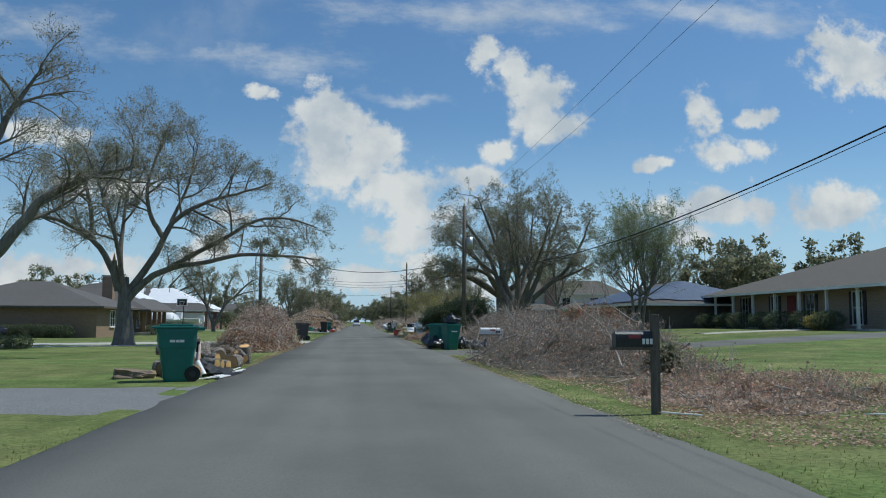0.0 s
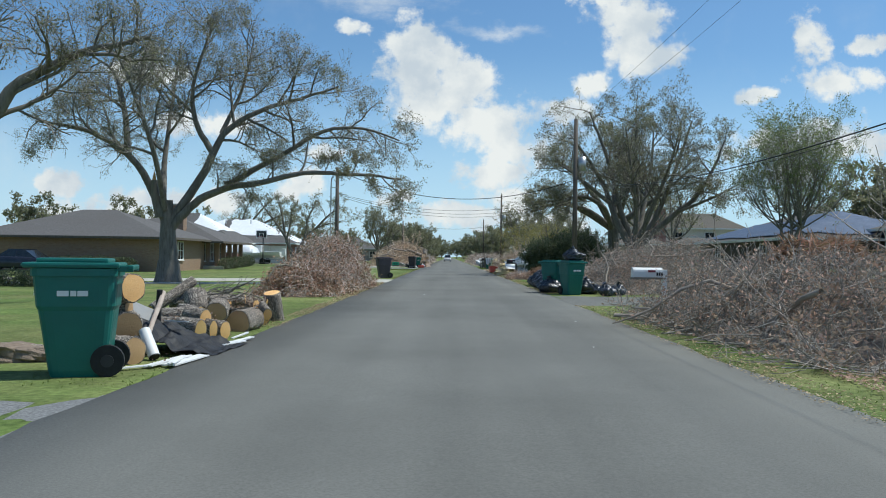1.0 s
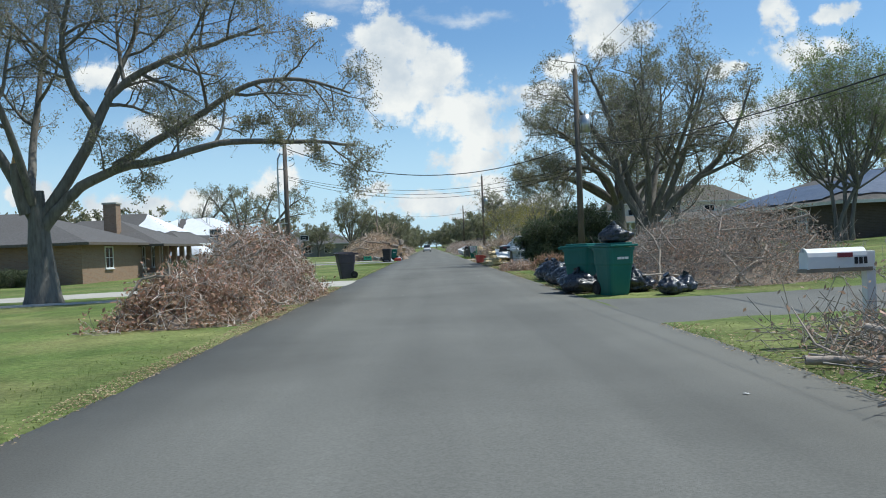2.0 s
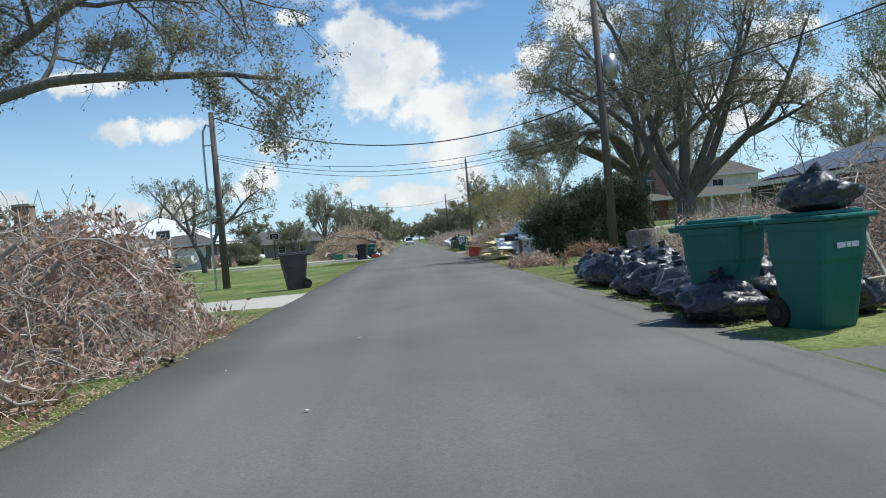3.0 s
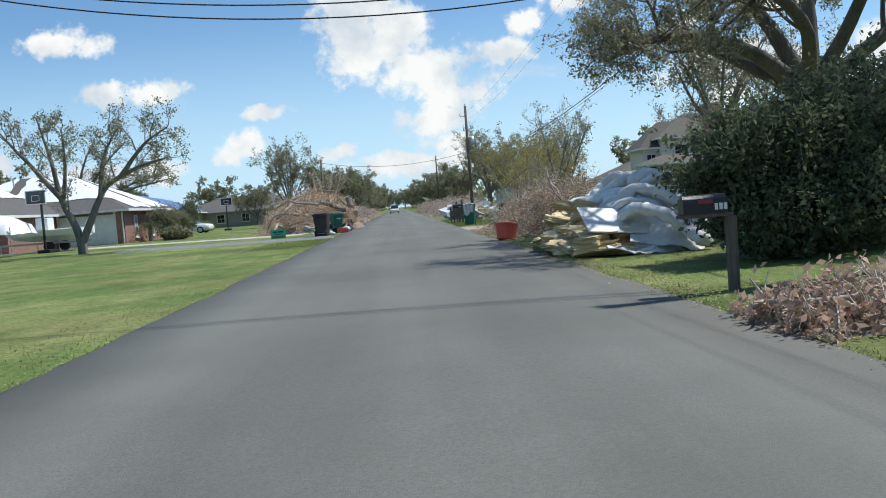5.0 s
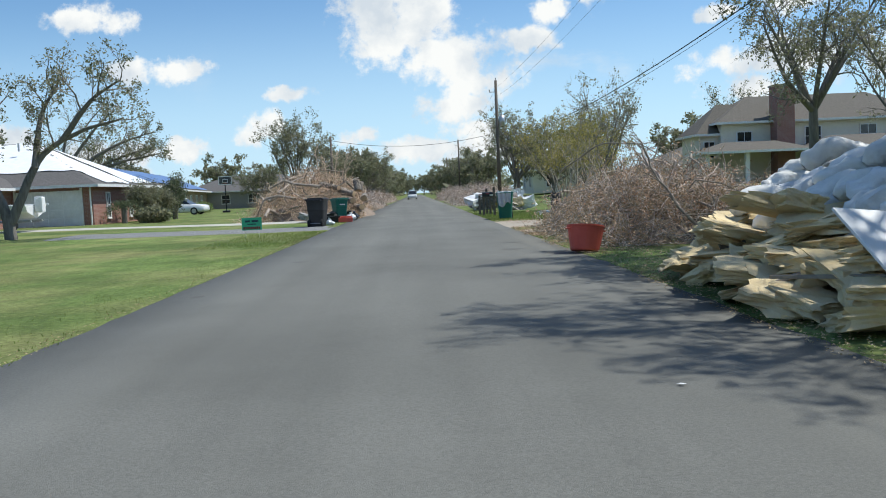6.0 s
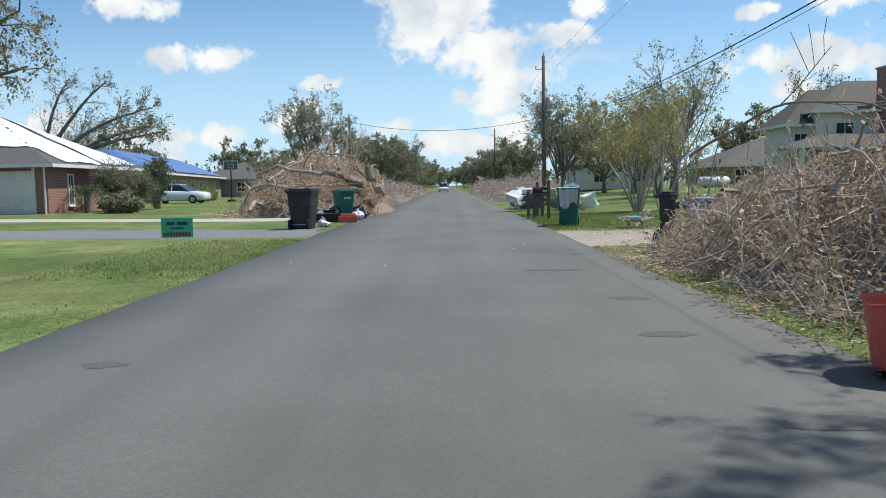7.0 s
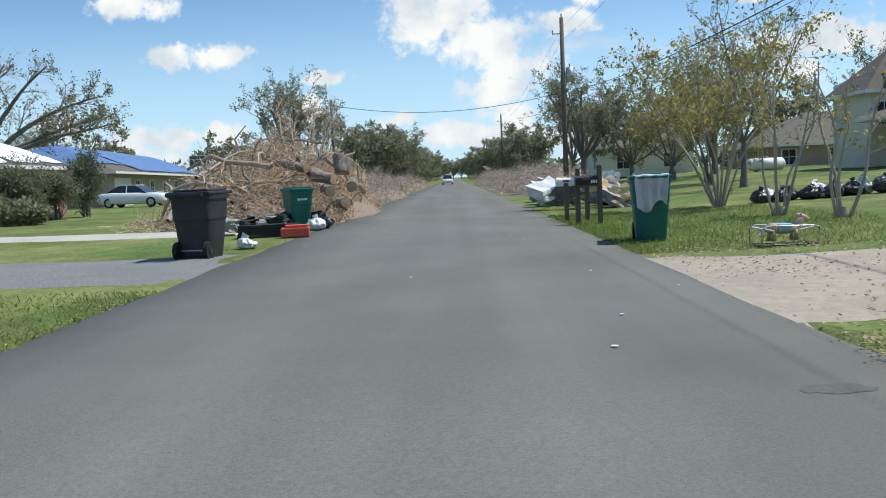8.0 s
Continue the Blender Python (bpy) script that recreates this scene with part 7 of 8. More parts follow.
def mailbox(m, body_mat, label, length=.5, post_h=1.05, bars=True, post=True, board=None, post_x=.42, above=.2, wood=None):
    """A rural letter box on a post: arched body along -x, door at its outer end, a flag, and number bars on its side."""
    t = thing("mailbox", m, label, "mailbox", "mailboxes")
    if post:
        part("post", box(.1, .1, post_h + above + .15, post_x, 0, (post_h + above + .15) / 2 - .15, .008), wood or POSTWOOD, t)
        part("arm", box(length + .12, .14, .04, post_x - .05 - length / 2, 0, post_h - .24, .006), board or POSTWOOD, t)
    bm = bmesh.new()
    prof = [(-.085, 0), (.085, 0), (.085, .12)] + [(.085 * math.cos(a), .12 + .085 * math.sin(a)) for a in (.5, 1.0, 1.57, 2.14, 2.64)] + [(-.085, .12)]
    ends = [[bm.verts.new((x, p[0], p[1] + post_h - .22)) for p in prof] for x in (post_x - .06 - length, post_x - .06)]
    n = len(prof)
    for k in range(n):
        bm.faces.new((ends[0][k], ends[0][(k + 1) % n], ends[1][(k + 1) % n], ends[1][k]))
    bm.faces.new(ends[0][::-1])
    bm.faces.new(ends[1])
    bmesh.ops.recalc_face_normals(bm, faces=bm.faces[:])
    part("box", bm, body_mat, t)
    d = bmesh.new()
    vs = [d.verts.new((post_x - .075 - length, p[0] * 1.06, (p[1] - .1) * 1.06 + .1 + post_h - .22)) for p in prof]
    d.faces.new(vs)
    ex = bmesh.ops.extrude_face_region(d, geom=d.faces[:])
    bmesh.ops.translate(d, verts=[g_ for g_ in ex["geom"] if isinstance(g_, bmesh.types.BMVert)], vec=(.018, 0, 0))
    bmesh.ops.recalc_face_normals(d, faces=d.faces[:])
    door = part("door", d, body_mat, t)
    part("latch", box(.02, .03, .04, post_x - .085 - length, 0, post_h - .03), METAL, door)
    part("flag", box(.16, .012, .045, post_x - .3, -.093, post_h - .09, .003), SIGN_RED, t)
    if bars:
        b = bmesh.new()
        for k in range(3):
            box(.035, .006, .07, post_x - .18 + k * .05, -.088, post_h - .15, bm=b)
        part("number_plate", b, WHITEPAINT if body_mat is BLACKMETAL else BLACKMETAL, t)
    return t


mailbox(at_ground(3.19, 10.5), BLACKMETAL, "black mailbox on a weathered wooden post", .47, 1.08)
mailbox(at_ground(3.95, 26.5, 4, -.02), WHITEPAINT, "white mailbox on a tilted wooden board in the brush", .62, 1.03, True, True, PALEWOOD, above=-.06, wood=WHITEPAINT)
mailbox(at_ground(3.2, 56.2), BLACKMETAL, "dark mailbox with a pale top on a post", .46, 1.06, above=-.26)
mailbox(at_ground(3.25, 94.0), BLACKMETAL, "black mailbox on a pair of wooden posts", .46, 1.08)
mailbox(at_ground(3.1, 96.2), WHITEPAINT, "white mailbox on a wooden post", .46, 1.05, False)
for x, y in ((3.2, 94.1), (3.1, 95.2), (3.6, 95.3)):
    t = thing("wooden_post", at_ground(x, y), "short weathered wooden post beside the mailboxes", "post", "short posts")
    part("post", box(.1, .1, 1.05, 0, 0, .4, .01), POSTWOOD, t)

# yard sign
t = thing("yard_sign", pose(-4.88, 82.0, ground_z(-4.88, 82) + .25, 0, 0, 4), "green plastic yard sign on wire legs in the lawn", "yard sign")
sg = part("board", box(.6, .012, .38, 0, 0, .2, .003), SIGN_GREEN, t)
b = bmesh.new()
for cx, cz, sx, sz in ((-.12, .28, .16, .06), (.1, .28, .2, .06), (0, .19, .26, .03)):
    box(sx, .004, sz, cx, -.008, cz, bm=b)
part("print_bar", b, SIGN_INK, sg)
b = bmesh.new()
for k in range(9):
    box(.045, .004, .075, -.235 + k * .058, -.008, .075, bm=b)
part("print_bar", b, SIGN_RED, sg)
for s in (-1, 1):
    part("leg", cyl(.006, .5, 6, s * .2, .01, 0), METAL, t)


def tub(x, y, tilt, turn):
    t_ = thing("plastic_tub", pose(x, y, ground_z(x, y) + .02, tilt, 8, turn) @ Matrix.Diagonal((1.08, 1.08, 1.06, 1)), "red plastic tub standing at the road edge", "tub")
    bm_ = bmesh.new()
    prof = [(0, .01), (.22, .0), (.235, .02), (.295, .38), (.31, .40), (.31, .42), (.285, .42), (.22, .04), (0, .03)]
    rows = [[bm_.verts.new((r_ * math.cos(a * math.pi / 12), r_ * math.sin(a * math.pi / 12), z_)) for a in range(24)] for r_, z_ in prof[1:-1]]
    for a_, b_ in zip(rows, rows[1:]):
        for k_ in range(24):
            bm_.faces.new((a_[k_], a_[(k_ + 1) % 24], b_[(k_ + 1) % 24], b_[k_]))
    bm_.faces.new(rows[0][::-1])
    bm_.faces.new(rows[-1])
    part("shell", bm_, RED, t_, smooth=False)
    for s_ in (-1, 1):
        v_, f_ = tubes([(np.array([(s_ * .3, -.07, .36), (s_ * .345, -.05, .35), (s_ * .345, .05, .35), (s_ * .3, .07, .36)]), [.01] * 4)], 6)
        part("rope_handle", fast_mesh("rope_handle", v_, f_, RED), None, t_)


tub(3.08, 70.9, -6, 20)

# the cloth over the bin
n = 22
vs = []
for i in range(n + 1):
    for j in range(n + 1):
        u, w_ = (i / n - .5) * .54, j / n * 1.05
        fold = .06 * math.sin(u * 38 + 2 * noise.noise((u * 4, w_ * 2, 1))) * min(1, max(0, w_ - .35) * 3)
        if w_ < .42:
            p = (u, .05 - w_, 1.085 + .012 * noise.noise((u * 9, w_ * 9, 2)))
        else:
            p = (u * (1 - .25 * (w_ - .42)), -.40 - .03 + fold * .8 - .02 * abs(noise.noise((u * 8, w_ * 3, 5))), 1.08 - (w_ - .42) * (.85 + .5 * noise.noise((u * 3, 0, 7))))
        vs.append(p)
fs = [(i * (n + 1) + j, (i + 1) * (n + 1) + j, (i + 1) * (n + 1) + j + 1, i * (n + 1) + j + 1) for i in range(n) for j in range(n)]
ob = new("cloth", fast_mesh("cloth", vs, fs, CLOTH_GREY, True))
ob.matrix_basis = at_ground(3.65, 89.2, -9)
tagged(ob, "crumpled grey-lilac cloth hanging over the bin lid", "cloth")


def tube_part(t_, name_, pts, r, mat, closed=False):
    pts = list(pts) + ([pts[0]] if closed else [])
    v_, f_ = tubes([(np.array(pts, float), np.full(len(pts), r))], 7)
    return part(name_, fast_mesh(name_, v_, f_, mat, True), None, t_)


def rocking_horse(m):
    """A child's horse hung on springs in a low tube frame."""
    t_ = thing("spring_horse", m, "tan toy spring horse with a blue saddle cloth", "toy horse")
    bm_ = bmesh.new()
    for cx, cz, sx, sy, sz, tilt in ((0, .32, .26, .10, .10, 0), (.22, .42, .09, .07, .17, 28), (.30, .53, .13, .05, .06, 30), (-.2, .34, .12, .10, .11, 0)):
        bmesh.ops.create_uvsphere(bm_, u_segments=14, v_segments=9, radius=1, matrix=pose(cx, 0, cz, 0, tilt, 0) @ Matrix.Diagonal((sx, sy, sz, 1)))
    for cx, cy in ((-.2, -.07), (-.2, .07), (.16, -.07), (.16, .07)):
        cyl(.035, .22, 8, cx, cy, .2, r2=.022, bm=bm_)
    for s_ in (-1, 1):
        cyl(.018, .06, 6, .26, s_ * .03, .60, r2=.004, bm=bm_)
    part("body", bm_, TANPLASTIC, t_, smooth=True)
    part("saddle_cloth", box(.24, .225, .16, -.02, 0, .35, .05), SKYBLUE, t_, "pale blue saddle cloth")
    part("tail", cyl(.03, .2, 8, -.33, 0, .3, m=pose(0, 0, 0, 0, 30, 0), r2=.008), WHITEPAINT, t_)
    for s_ in (-1, 1):
        tube_part(t_, "frame_rail", [(-.44, s_ * .2, .02), (-.46, s_ * .2, .34), (-.36, s_ * .2, .40), (.36, s_ * .2, .38), (.46, s_ * .2, .36), (.44, s_ * .2, .02)], .014, METAL)
        tube_part(t_, "foot_rail", [(-.44, s_ * .2, .03), (.44, s_ * .2, .03)], .014, BLACKMETAL)
        for e_ in (-1, 1):
            tube_part(t_, "spring", [(e_ * .42, s_ * .19, .36), (e_ * .3, s_ * .12, .32), (e_ * .2, s_ * .08, .29)], .018, WHITEPAINT)
    for e_ in (-.44, .44):
        tube_part(t_, "cross_bar", [(e_, -.2, .03), (e_, .2, .03)], .014, BLACKMETAL)


TANPLASTIC = surf("tan_plastic", (0.42, 0.31, 0.20), (0.54, 0.42, 0.29), 6, 0.5, 0.2, 40, (0.34, 0.24, 0.15), 2, 0.5)
SKYBLUE = surf("pale_blue_plastic", (0.22, 0.42, 0.62), (0.30, 0.50, 0.70), 5, 0.5, 0.1, 40)
rocking_horse(at_ground(5.1, 87.4, 6) @ Matrix.Diagonal((.92, .92, .72, 1)))

# gas tank
t = thing("propane_tank", pose(19.9, 128, ground_z(19.9, 128) - .3, 0, 0, 4), "white horizontal propane tank on two legs", "propane tank")
bm = cyl(.38, 1.9, 20, 0, 0, .72, m=pose(0, 0, 0, 0, 90, 0))
for s in (-1, 1):
    bmesh.ops.create_uvsphere(bm, u_segments=20, v_segments=10, radius=.38, matrix=Matrix.Translation((s * .95, 0, .72)) @ Matrix.Diagonal((.7, 1, 1, 1)))
part("shell", bm, WHITEPAINT, t, smooth=True)
for s in (-1, 1):
    part("leg", box(.12, .5, .5, s * .6, 0, .2, .02), CONCRETE, t)
part("dome", cyl(.13, .16, 12, 0, 0, 1.14), METAL, t)


# ---- vehicles ----


def sedan(m, paint, label, length=4.7, height=1.42, name="car"):
    """A saloon built from cross-sections, with its glass, wheels and lamps."""
    t_ = thing(name, m, label, "car", "parked cars")
    L = length
    # side profile of the lower body: x, bottom, top, half width
    prof = [(-.5, .35, .62, .70), (-.485, .28, .78, .80), (-.40, .22, .86, .86), (-.22, .20, .92, .88), (.05, .20, .95, .89), (.25, .20, .97, .89), (.40, .22, .96, .86), (.475, .28, .88, .80), (.5, .36, .7, .70)]
    bm_ = bmesh.new()
    rows = []
    for px, zb, zt, hw in prof:
        ring = []
        for yy, zz in ((-.86, zb), (-1, zb + .1), (-1, (zb + zt) / 2), (-.95, zt - .06), (-.86, zt), (.86, zt), (.95, zt - .06), (1, (zb + zt) / 2), (1, zb + .1), (.86, zb)):
            ring.append(bm_.verts.new((px * L, yy * hw, zz)))
        rows.append(ring)
    for a_, b_ in zip(rows, rows[1:]):
        for k_ in range(10):
            bm_.faces.new((a_[k_], a_[(k_ + 1) % 10], b_[(k_ + 1) % 10], b_[k_]))
    bm_.faces.new(rows[0])
    bm_.faces.new(rows[-1][::-1])
    bmesh.ops.recalc_face_normals(bm_, faces=bm_.faces[:])
    body = part("body", bm_, paint, t_, smooth=True)
    cb = bmesh.new()
    rows = []
    for px, z_, hw in ((-.25, .90, .80), (-.08, height - .04, .62), (.04, height, .64), (.18, height - .02, .62), (.36, .94, .78)):
        rows.append([cb.verts.new((px * L, -hw, z_)), cb.verts.new((px * L, hw, z_)), cb.verts.new((px * L, hw + .14 * (z_ > 1), .9)), cb.verts.new((px * L, -hw - .14 * (z_ > 1), .9))])
    for a_, b_ in zip(rows, rows[1:]):
        for k_ in range(4):
            cb.faces.new((a_[k_], a_[(k_ + 1) % 4], b_[(k_ + 1) % 4], b_[k_]))
    bmesh.ops.recalc_face_normals(cb, faces=cb.faces[:])
    part("cabin_glass", cb, GLASS, body)
    rf = box(L * .27, 1.22, .05, L * .055, 0, height, .02)
    part("roof", rf, paint, body)
    for s_ in (-1, 1):
        part("pillar", box(.07, .05, .52, L * .05, s_ * .71, 1.15, .01, m=pose(0, 0, 0, s_ * 14, 0, 0)), paint, body)
        part("headlight", box(.06, .34, .13, -L * .487, s_ * .55, .66, .02), METAL, body)
        part("tail_light", box(.05, .34, .14, L * .49, s_ * .55, .76, .02), SIGN_RED, body)
        for px in (-.31, .31):
            wl = part("wheel", cyl(.32, .2, 22, px * L, s_ * .78, .32, m=pose(0, 0, 0, 90, 0, 0)), RUBBER, t_)
            part("rim", cyl(.2, .22, 14, px * L, s_ * .78, .32, m=pose(0, 0, 0, 90, 0, 0)), METAL, wl)
    return t_


sedan(pose(-20.4, 130.0, ground_z(-20.4, 130), 0, 0, 175), CARPAINT_WHITE, "white saloon car parked on the lawn drive", 4.6)
sedan(pose(-28.0, 63.4, ground_z(-28, 63.4), 0, 0, 172), CARPAINT_DARK, "dark blue saloon car parked by the hedge")
sedan(pose(-.6, 214, .05, 0, 0, 90), CARPAINT_WHITE, "white car far down the street", 4.6, 1.6)


def boat_and_yard():
    """What stands before the tarped house."""
    t_ = thing("boat", pose(-20.2, 96.6, ground_z(-20.2, 96.6), 0, 0, 176), "grey-white fishing boat on a trailer", "boat")
    bm_ = bmesh.new()
    rows = []
    for u, hw, zk, zt in ((0, .95, .62, 1.25), (.3, 1.0, .6, 1.25), (.65, .9, .62, 1.3), (.88, .55, .75, 1.4), (1.0, .05, 1.1, 1.5)):
        x_ = -2.4 + 4.8 * u
        rows.append([bm_.verts.new((x_, -hw, zt)), bm_.verts.new((x_, -hw * .85, (zk + zt) / 2)), bm_.verts.new((x_, 0, zk)), bm_.verts.new((x_, hw * .85, (zk + zt) / 2)), bm_.verts.new((x_, hw, zt))])
    for a_, b_ in zip(rows, rows[1:]):
        for k_ in range(4):
            bm_.faces.new((a_[k_], a_[k_ + 1], b_[k_ + 1], b_[k_]))
        bm_.faces.new((a_[4], a_[0], b_[0], b_[4]))
    bm_.faces.new(rows[0])
    bmesh.ops.recalc_face_normals(bm_, faces=bm_.faces[:])
    part("hull", bm_, WHITEPAINT, t_)
    part("gunwale", box(4.0, .05, .07, -.5, -.97, 1.27, .01), WHITEPAINT, t_)
    part("console", box(.7, .8, .7, 0, 0, 1.6, .06), WHITEPAINT, t_)
    part("outboard_motor", box(.4, .35, .75, -2.6, 0, 1.25, .08), WHITEPAINT, t_)
    tr = part("trailer_frame", box(5.2, .1, .1, .2, -.5, .5, .01), METAL, t_)
    part("rail", box(5.2, .1, .1, .2, .5, .5, .01), METAL, tr)
    for s_ in (-1, 1):
        part("trailer_wheel", cyl(.3, .18, 18, -.6, s_ * .95, .3, m=pose(0, 0, 0, 90, 0, 0)), RUBBER, t_)
    part("jack_leg", cyl(.03, .55, 8, 2.7, 0, .27), METAL, t_)
    # pop-up canopy, sagging
    c = thing("canopy_tent", pose(-21.2, 92.6, ground_z(-21, 92.6)), "sagging white canopy tent on thin legs", "canopy tent")
    n_ = 14
    vs_ = []
    for i_ in range(n_ + 1):
        for j_ in range(n_ + 1):
            x_, y_ = (i_ / n_ - .5) * 3.2, (j_ / n_ - .5) * 3.2
            d_ = max(abs(x_), abs(y_)) / 1.6
            vs_.append((x_, y_, 2.3 - .8 * d_ ** 1.3 + .07 * noise.noise((x_ * 2, y_ * 2, 1)) - .35 * (d_ > .95)))
    fs_ = [(i_ * (n_ + 1) + j_, (i_ + 1) * (n_ + 1) + j_, (i_ + 1) * (n_ + 1) + j_ + 1, i_ * (n_ + 1) + j_ + 1) for i_ in range(n_) for j_ in range(n_)]
    part("cover", fast_mesh("cover", vs_, fs_, TARP_WHITE, True), None, c)
    for sx_ in (-1.5, 1.5):
        for sy_ in (-1.5, 1.5):
            part("leg", cyl(.03, 1.55, 8, sx_, sy_, .75), METAL, c)


def hoop(x, y, turn, h=3.3):
    t_ = thing("basketball_hoop", pose(x, y, ground_z(x, y), 0, 0, turn), "portable basketball hoop with a dark backboard", "basketball hoop", "basketball hoops")
    part("pole", box(.1, .1, h - .3, 0, 0, (h - .3) / 2, .01), BLACKMETAL, t_)
    part("base", box(.7, 1.0, .18, 0, .3, .09, .04), BLACKMETAL, t_)
    bb = part("backboard", box(1.1, .04, .72, 0, -.45, h - .15, .01), GLASS, t_)
    fr = bmesh.new()
    for cx, cz, sx, sz in ((0, .36, 1.16, .05), (0, -.36, 1.16, .05), (-.56, 0, .05, .7), (.56, 0, .05, .7), (0, .1, .45, .03), (0, -.2, .45, .03), (-.22, -.05, .03, .3), (.22, -.05, .03, .3)):
        box(sx, .05, sz, cx, -.45, h - .15 + cz, bm=fr)
    part("frame", fr, WHITEPAINT, bb)
    part("arm", box(.08, .5, .08, 0, -.22, h - .35, .01), BLACKMETAL, t_)
    a_ = np.linspace(0, 2 * np.pi, 17)
    v_, f_ = tubes([(np.stack([.22 * np.cos(a_), -.72 + .22 * np.sin(a_), 0 * a_ + h - .4], 1), np.full(17, .012))], 5)
    part("rim", fast_mesh("rim", v_, f_, SIGN_RED), None, t_)


boat_and_yard()
hoop(-19.3, 94.2, -10, 3.2)
hoop(-17.5, 134.5, 15, 3.1)

# junk beside the road, far end
jr = random.Random(71)
for k in range(16):
    debris("rubble_chunk", lump_mesh(100 + k, jr.uniform(.3, .8), jr.uniform(.3, .6), jr.uniform(.12, .3), .35, JUNK if k % 3 else RUBBER), pose(jr.uniform(-5.2, -3.3), jr.uniform(95.4, 98.6), .14 + jr.uniform(0, .2), jr.uniform(-20, 20), jr.uniform(-20, 20), jr.uniform(0, 180)),
           "broken dark household rubble beside the bin", "rubble")
for k, (x, y, z, s) in enumerate(((3.6, 66.6, .2, 1.0), (3.9, 66.0, .45, .9), (4.3, 66.6, .3, 1.1), (3.4, 65.6, .18, .8))):
    debris("insulation_block", lump_mesh(170 + k, .5 * s, .4 * s, .22 * s, .45, FOAM, 7), pose(x, y, z, 10 - 12 * k, 8 * k, 40 * k), "large torn chunk of yellow insulation foam", "insulation")
debris("rolled_carpet", lump_mesh(131, 1.3, .42, .28, .12, RUBBER, 6), pose(-3.75, 94.4, .18, 0, 0, 12), "dark rolled carpet lying at the road edge", "carpet")
t = thing("red_crate", pose(-3.05, 93.9, .05, 0, 0, 8), "orange-red plastic crate at the road edge", "crate")
part("body", box(.62, .4, .2, 0, 0, .1, .02), RED, t)
part("lid", box(.5, .34, .06, .03, 0, .23, .015), RED, t)
bag(401, -3.45, 91.2, .2, .22, BAG_WHITE, "small white plastic bag on the gravel")
bag(402, -3.0, 96.3, .28, .32, BAG_WHITE, "white plastic bag beside the bin")
bag(403, -2.95, 97.0, .3, .36, BAG, "black plastic bag beside the bin")
for k in range(30):
    mt = (CLOTH_WHITE, TARP_WHITE, JUNK, BAG_WHITE, FOAM, JUNK)[k % 6]
    debris("household_debris", lump_mesh(150 + k, jr.uniform(.5, 1.2), jr.uniform(.4, .9), jr.uniform(.2, .6), .35, mt), pose(jr.uniform(3.4, 6.4), jr.uniform(101.5, 112), .25 + jr.uniform(0, .5), jr.uniform(-25, 25), jr.uniform(-25, 25), jr.uniform(0, 180)),
           "white and grey household debris heaped on the verge", "household debris")
for k in range(8):
    t = thing("timber", pose(jr.uniform(4, 6), jr.uniform(102, 108), .75 + .1 * (k % 3), jr.uniform(-20, 20), 0, jr.uniform(0, 180)), "broken timber in the far debris heap", "timber", "household debris")
    part("lath", box(.09, 1.9, .05, bevel=.006), PALEWOOD if k % 2 else WHITEPAINT, t)
t = thing("blue_bin", at_ground(5.2, 81.9, 20), "faded blue plastic bin behind the brush", "bin")
PALEBLUE = surf("faded_blue_plastic", (0.17, 0.25, 0.36), (0.24, 0.33, 0.44), 4, 0.6, 0.1, 50, (0.30, 0.37, 0.44), 1.5, 0.5)
bm = cyl(.30, .8, 4, 0, 0, .42, m=pose(0, 0, 0, 0, 0, 45), r2=.40)
bmesh.ops.bevel(bm, geom=bm.edges[:], offset=.04, segments=2, affect="EDGES")
part("body", bm, PALEBLUE, t)
bm = box(.66, .66, .06, 0, 0, .82, .02)
part("rim", bm, PALEBLUE, t)
wheelie_bin(at_ground(4.35, 81.4, 35), BIN_BLACK, "slim dark bin half hidden by branches", .2, .26, .95, False)

# ---- road marks, loose scraps and grass ----
def road_z(x, y):
    """Height of the crowned road, which is flat between its long lines."""
    cs = [-1, -.6, -.2, .2, .6, 1]
    return float(np.interp(x / 3, cs, [.045 - .014 * c * c + .004 * noise.noise((c * 3, y * .3, 8)) for c in cs]))


# thin darker polygons just above the road surface
for k, (x, y, sx, sy) in enumerate(((1.75, 77.3, .42, .13), (2.15, 74.4, .22, .12), (-2.0, 71.6, .17, .12), (2.0, 72.4, .24, .12), (2.4, 79.8, .2, .1), (2.2, 70.0, .3, .14), (-2.6, 66.8, .11, .09))):
    n = 14
    vs = [(x, y)] + [(x + sx * math.cos(a * 2 * math.pi / n) * (1 + .7 * noise.noise((a * 1.7, k, 0))), y + sy * math.sin(a * 2 * math.pi / n) * (1 + .7 * noise.noise((a * 1.7, k, 5)))) for a in range(n)]
    vs = [(a, b, road_z(a, b) + .0025) for a, b in vs]
    ob = new("road_patch", mesh_of("road_patch", vs, [(0, 1 + a, 1 + (a + 1) % n) for a in range(n)], PATCH))
    tagged(ob, "dark irregular patch on the asphalt", "road patch", kind="structure")
rng = np.random.default_rng(77)
for k in range(22):
    x, y = rng.uniform(-2.8, 2.8), rng.uniform(14, 76) if k < 8 else rng.uniform(78, 106)
    debris("paper_scrap", sheet_mesh(300 + k, .035, .028, .006, CLOTH_WHITE, 4, .002), pose(x, y, .055 - .03 * (x / 3) ** 2 + .008, 0, 0, rng.uniform(0, 360)), "small pale scrap lying on the road", "scrap", "road scraps")


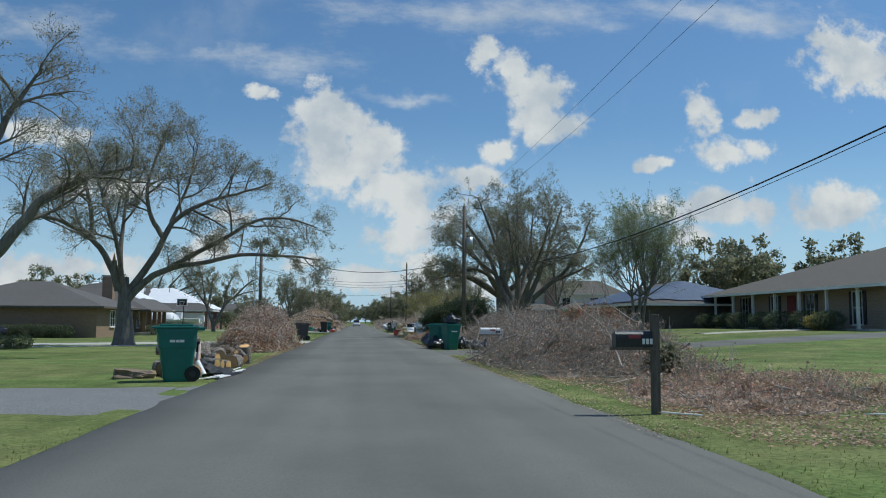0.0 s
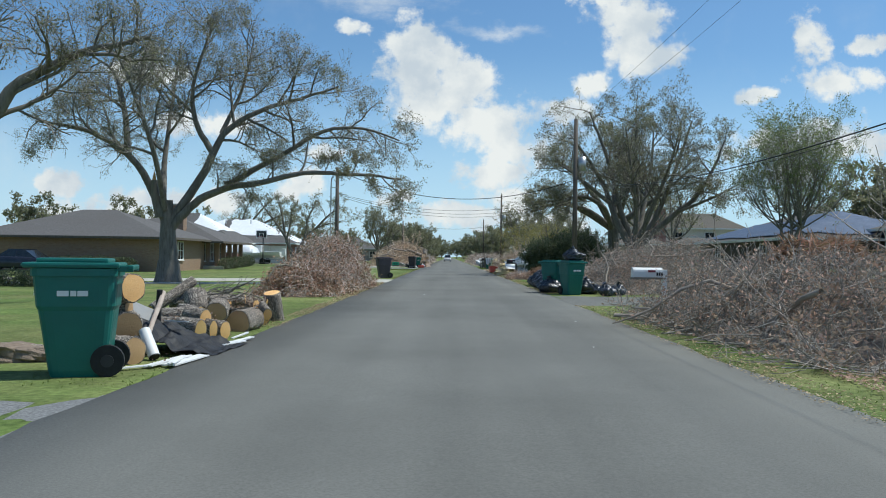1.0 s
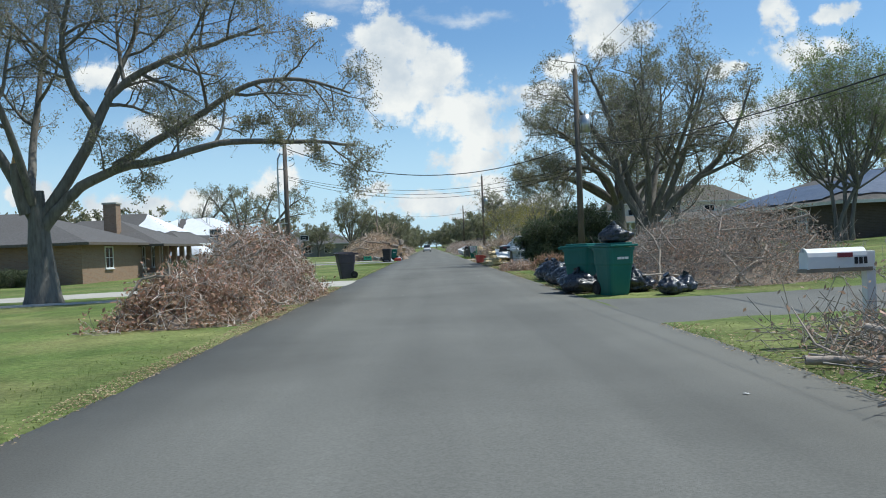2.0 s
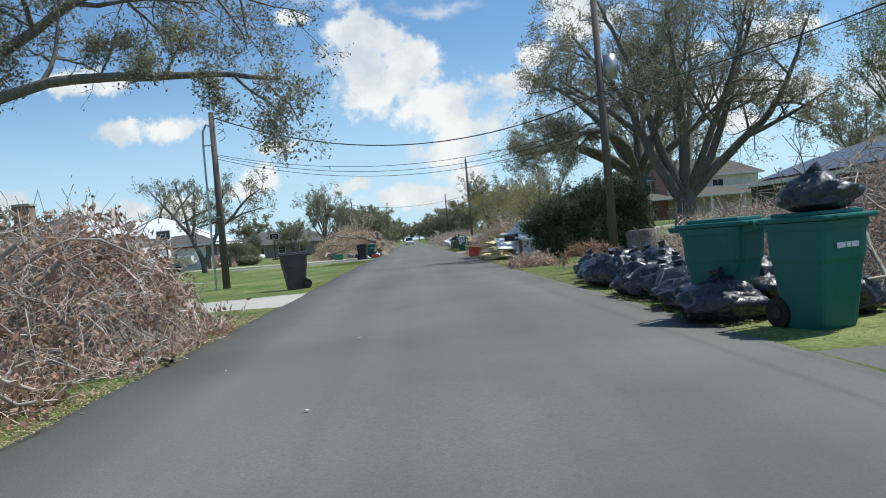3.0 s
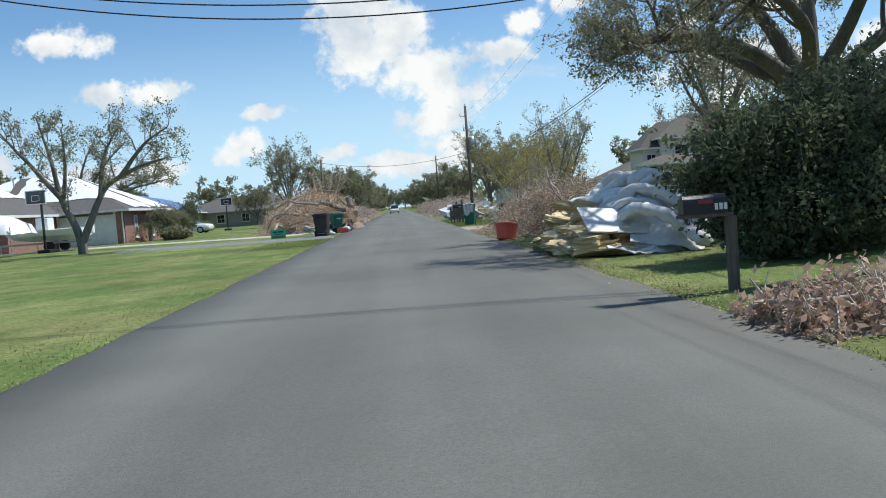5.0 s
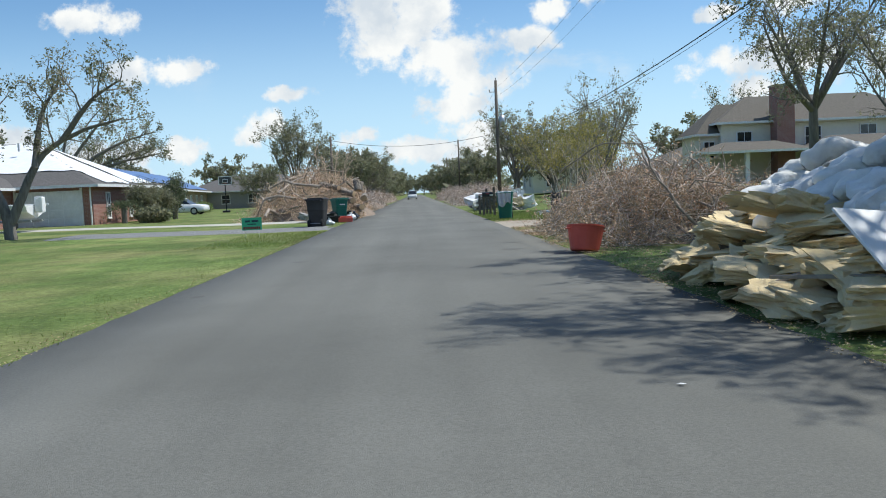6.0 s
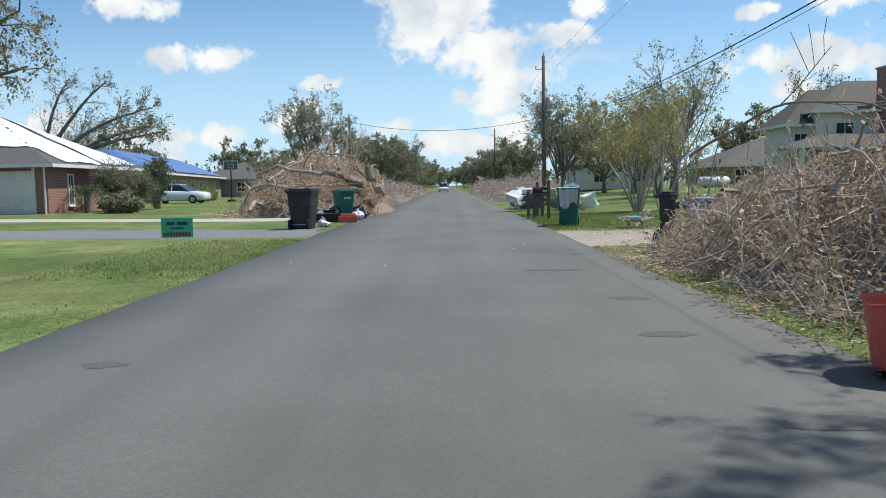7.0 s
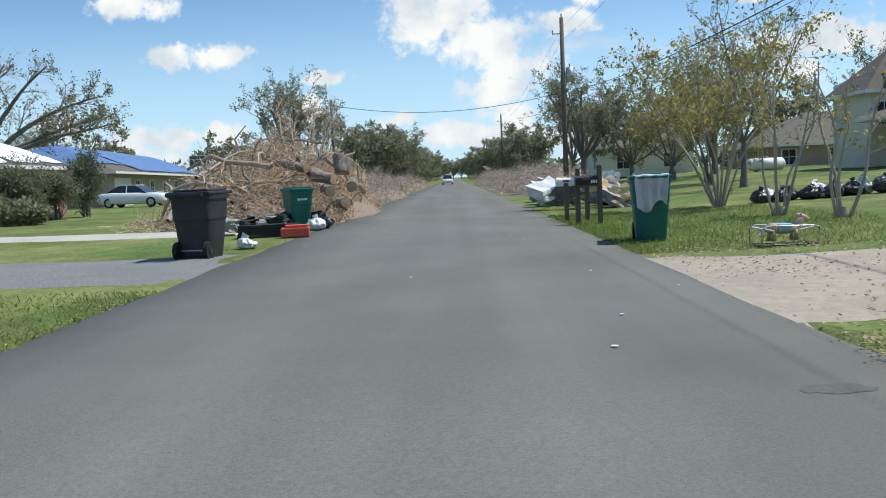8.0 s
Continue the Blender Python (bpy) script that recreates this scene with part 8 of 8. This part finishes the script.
def verge(side, y0, y1, depth, per_m2, seed, hgt):
    """Grass blades along the road edge and over the near lawn."""
    rng_ = np.random.default_rng(seed)
    cnt = int((y1 - y0) * depth * per_m2)
    x_ = side * (2.97 + depth * rng_.uniform(0, 1, cnt) ** 1.5)
    y_ = rng_.uniform(y0, y1, cnt)
    keep_ = np.ones(cnt, bool)
    drives = [(-1, 10.0, 15.9), (-1, 45.2, 50.3), (-1, 85.2, 90.5), (-1, 95.6, 98.0), (1, 29, 34.8), (1, 81.2, 87)]
    for s_, a_, b_ in drives:
        if s_ == side:
            keep_ &= ~((y_ > a_) & (y_ < b_))
    x_, y_ = x_[keep_], y_[keep_]
    z_ = np.array([ground_z(a, b) for a, b in zip(x_, y_)])
    p = np.stack([x_, y_, z_ - .01], 1)
    m_ = len(p)
    d = np.stack([rng_.normal(0, 1.2, m_), rng_.normal(0, 1.2, m_), np.ones(m_)], 1)
    d /= np.linalg.norm(d, axis=1)[:, None]
    w = rng_.normal(0, 1, (m_, 3))
    w[:, 2] = 0
    w /= np.linalg.norm(w, axis=1)[:, None]
    H_ = hgt * rng_.uniform(.5, 1.4, (m_, 1))
    W_ = .005 + .005 * rng_.uniform(0, 1, (m_, 1))
    tip = p + d * H_
    v_ = np.stack([p - w * W_, p + w * W_, tip + w * W_ * .25, tip - w * W_ * .25], 1).reshape(-1, 3)
    tagged(new("grass", fast_mesh("grass", v_, np.arange(m_ * 4).reshape(-1, 4), BLADE)), "short green and straw-coloured grass along the road edge", "grass", "", "stuff")


verge(-1, 4, 60, 1.2, 260, 1, .028)
verge(-1, 60, 104, 1.1, 220, 2, .028)
verge(1, 5, 60, 1.3, 260, 3, .032)
verge(1, 60, 104, 2.4, 170, 4, .035)
verge(1, 87, 98, 5.5, 420, 5, .085)
verge(-1, 77, 85.4, 2.6, 380, 6, .055)
litter_patch(131, -3.2, -2.88, 22, 44, 13000, "dry straw and leaf crumbs along the road edge", STRAW, .032)
litter_patch(133, -3.15, -2.92, 50, 84, 2600, "dry straw and leaf crumbs along the road edge", STRAW, .028)
litter_patch(132, 2.8, 3.3, 8, 29, 4500, "dry straw and leaf crumbs along the road edge", STRAW, .04)
litter_patch(134, 2.8, 3.35, 36, 81, 12000, "dry straw and leaf crumbs along the road edge", STRAW, .035)
litter_patch(135, 2.9, 6.5, 81.0, 87.5, 2600, "brown leaves strewn round the sandy drive", LEAF_GREY, .06)
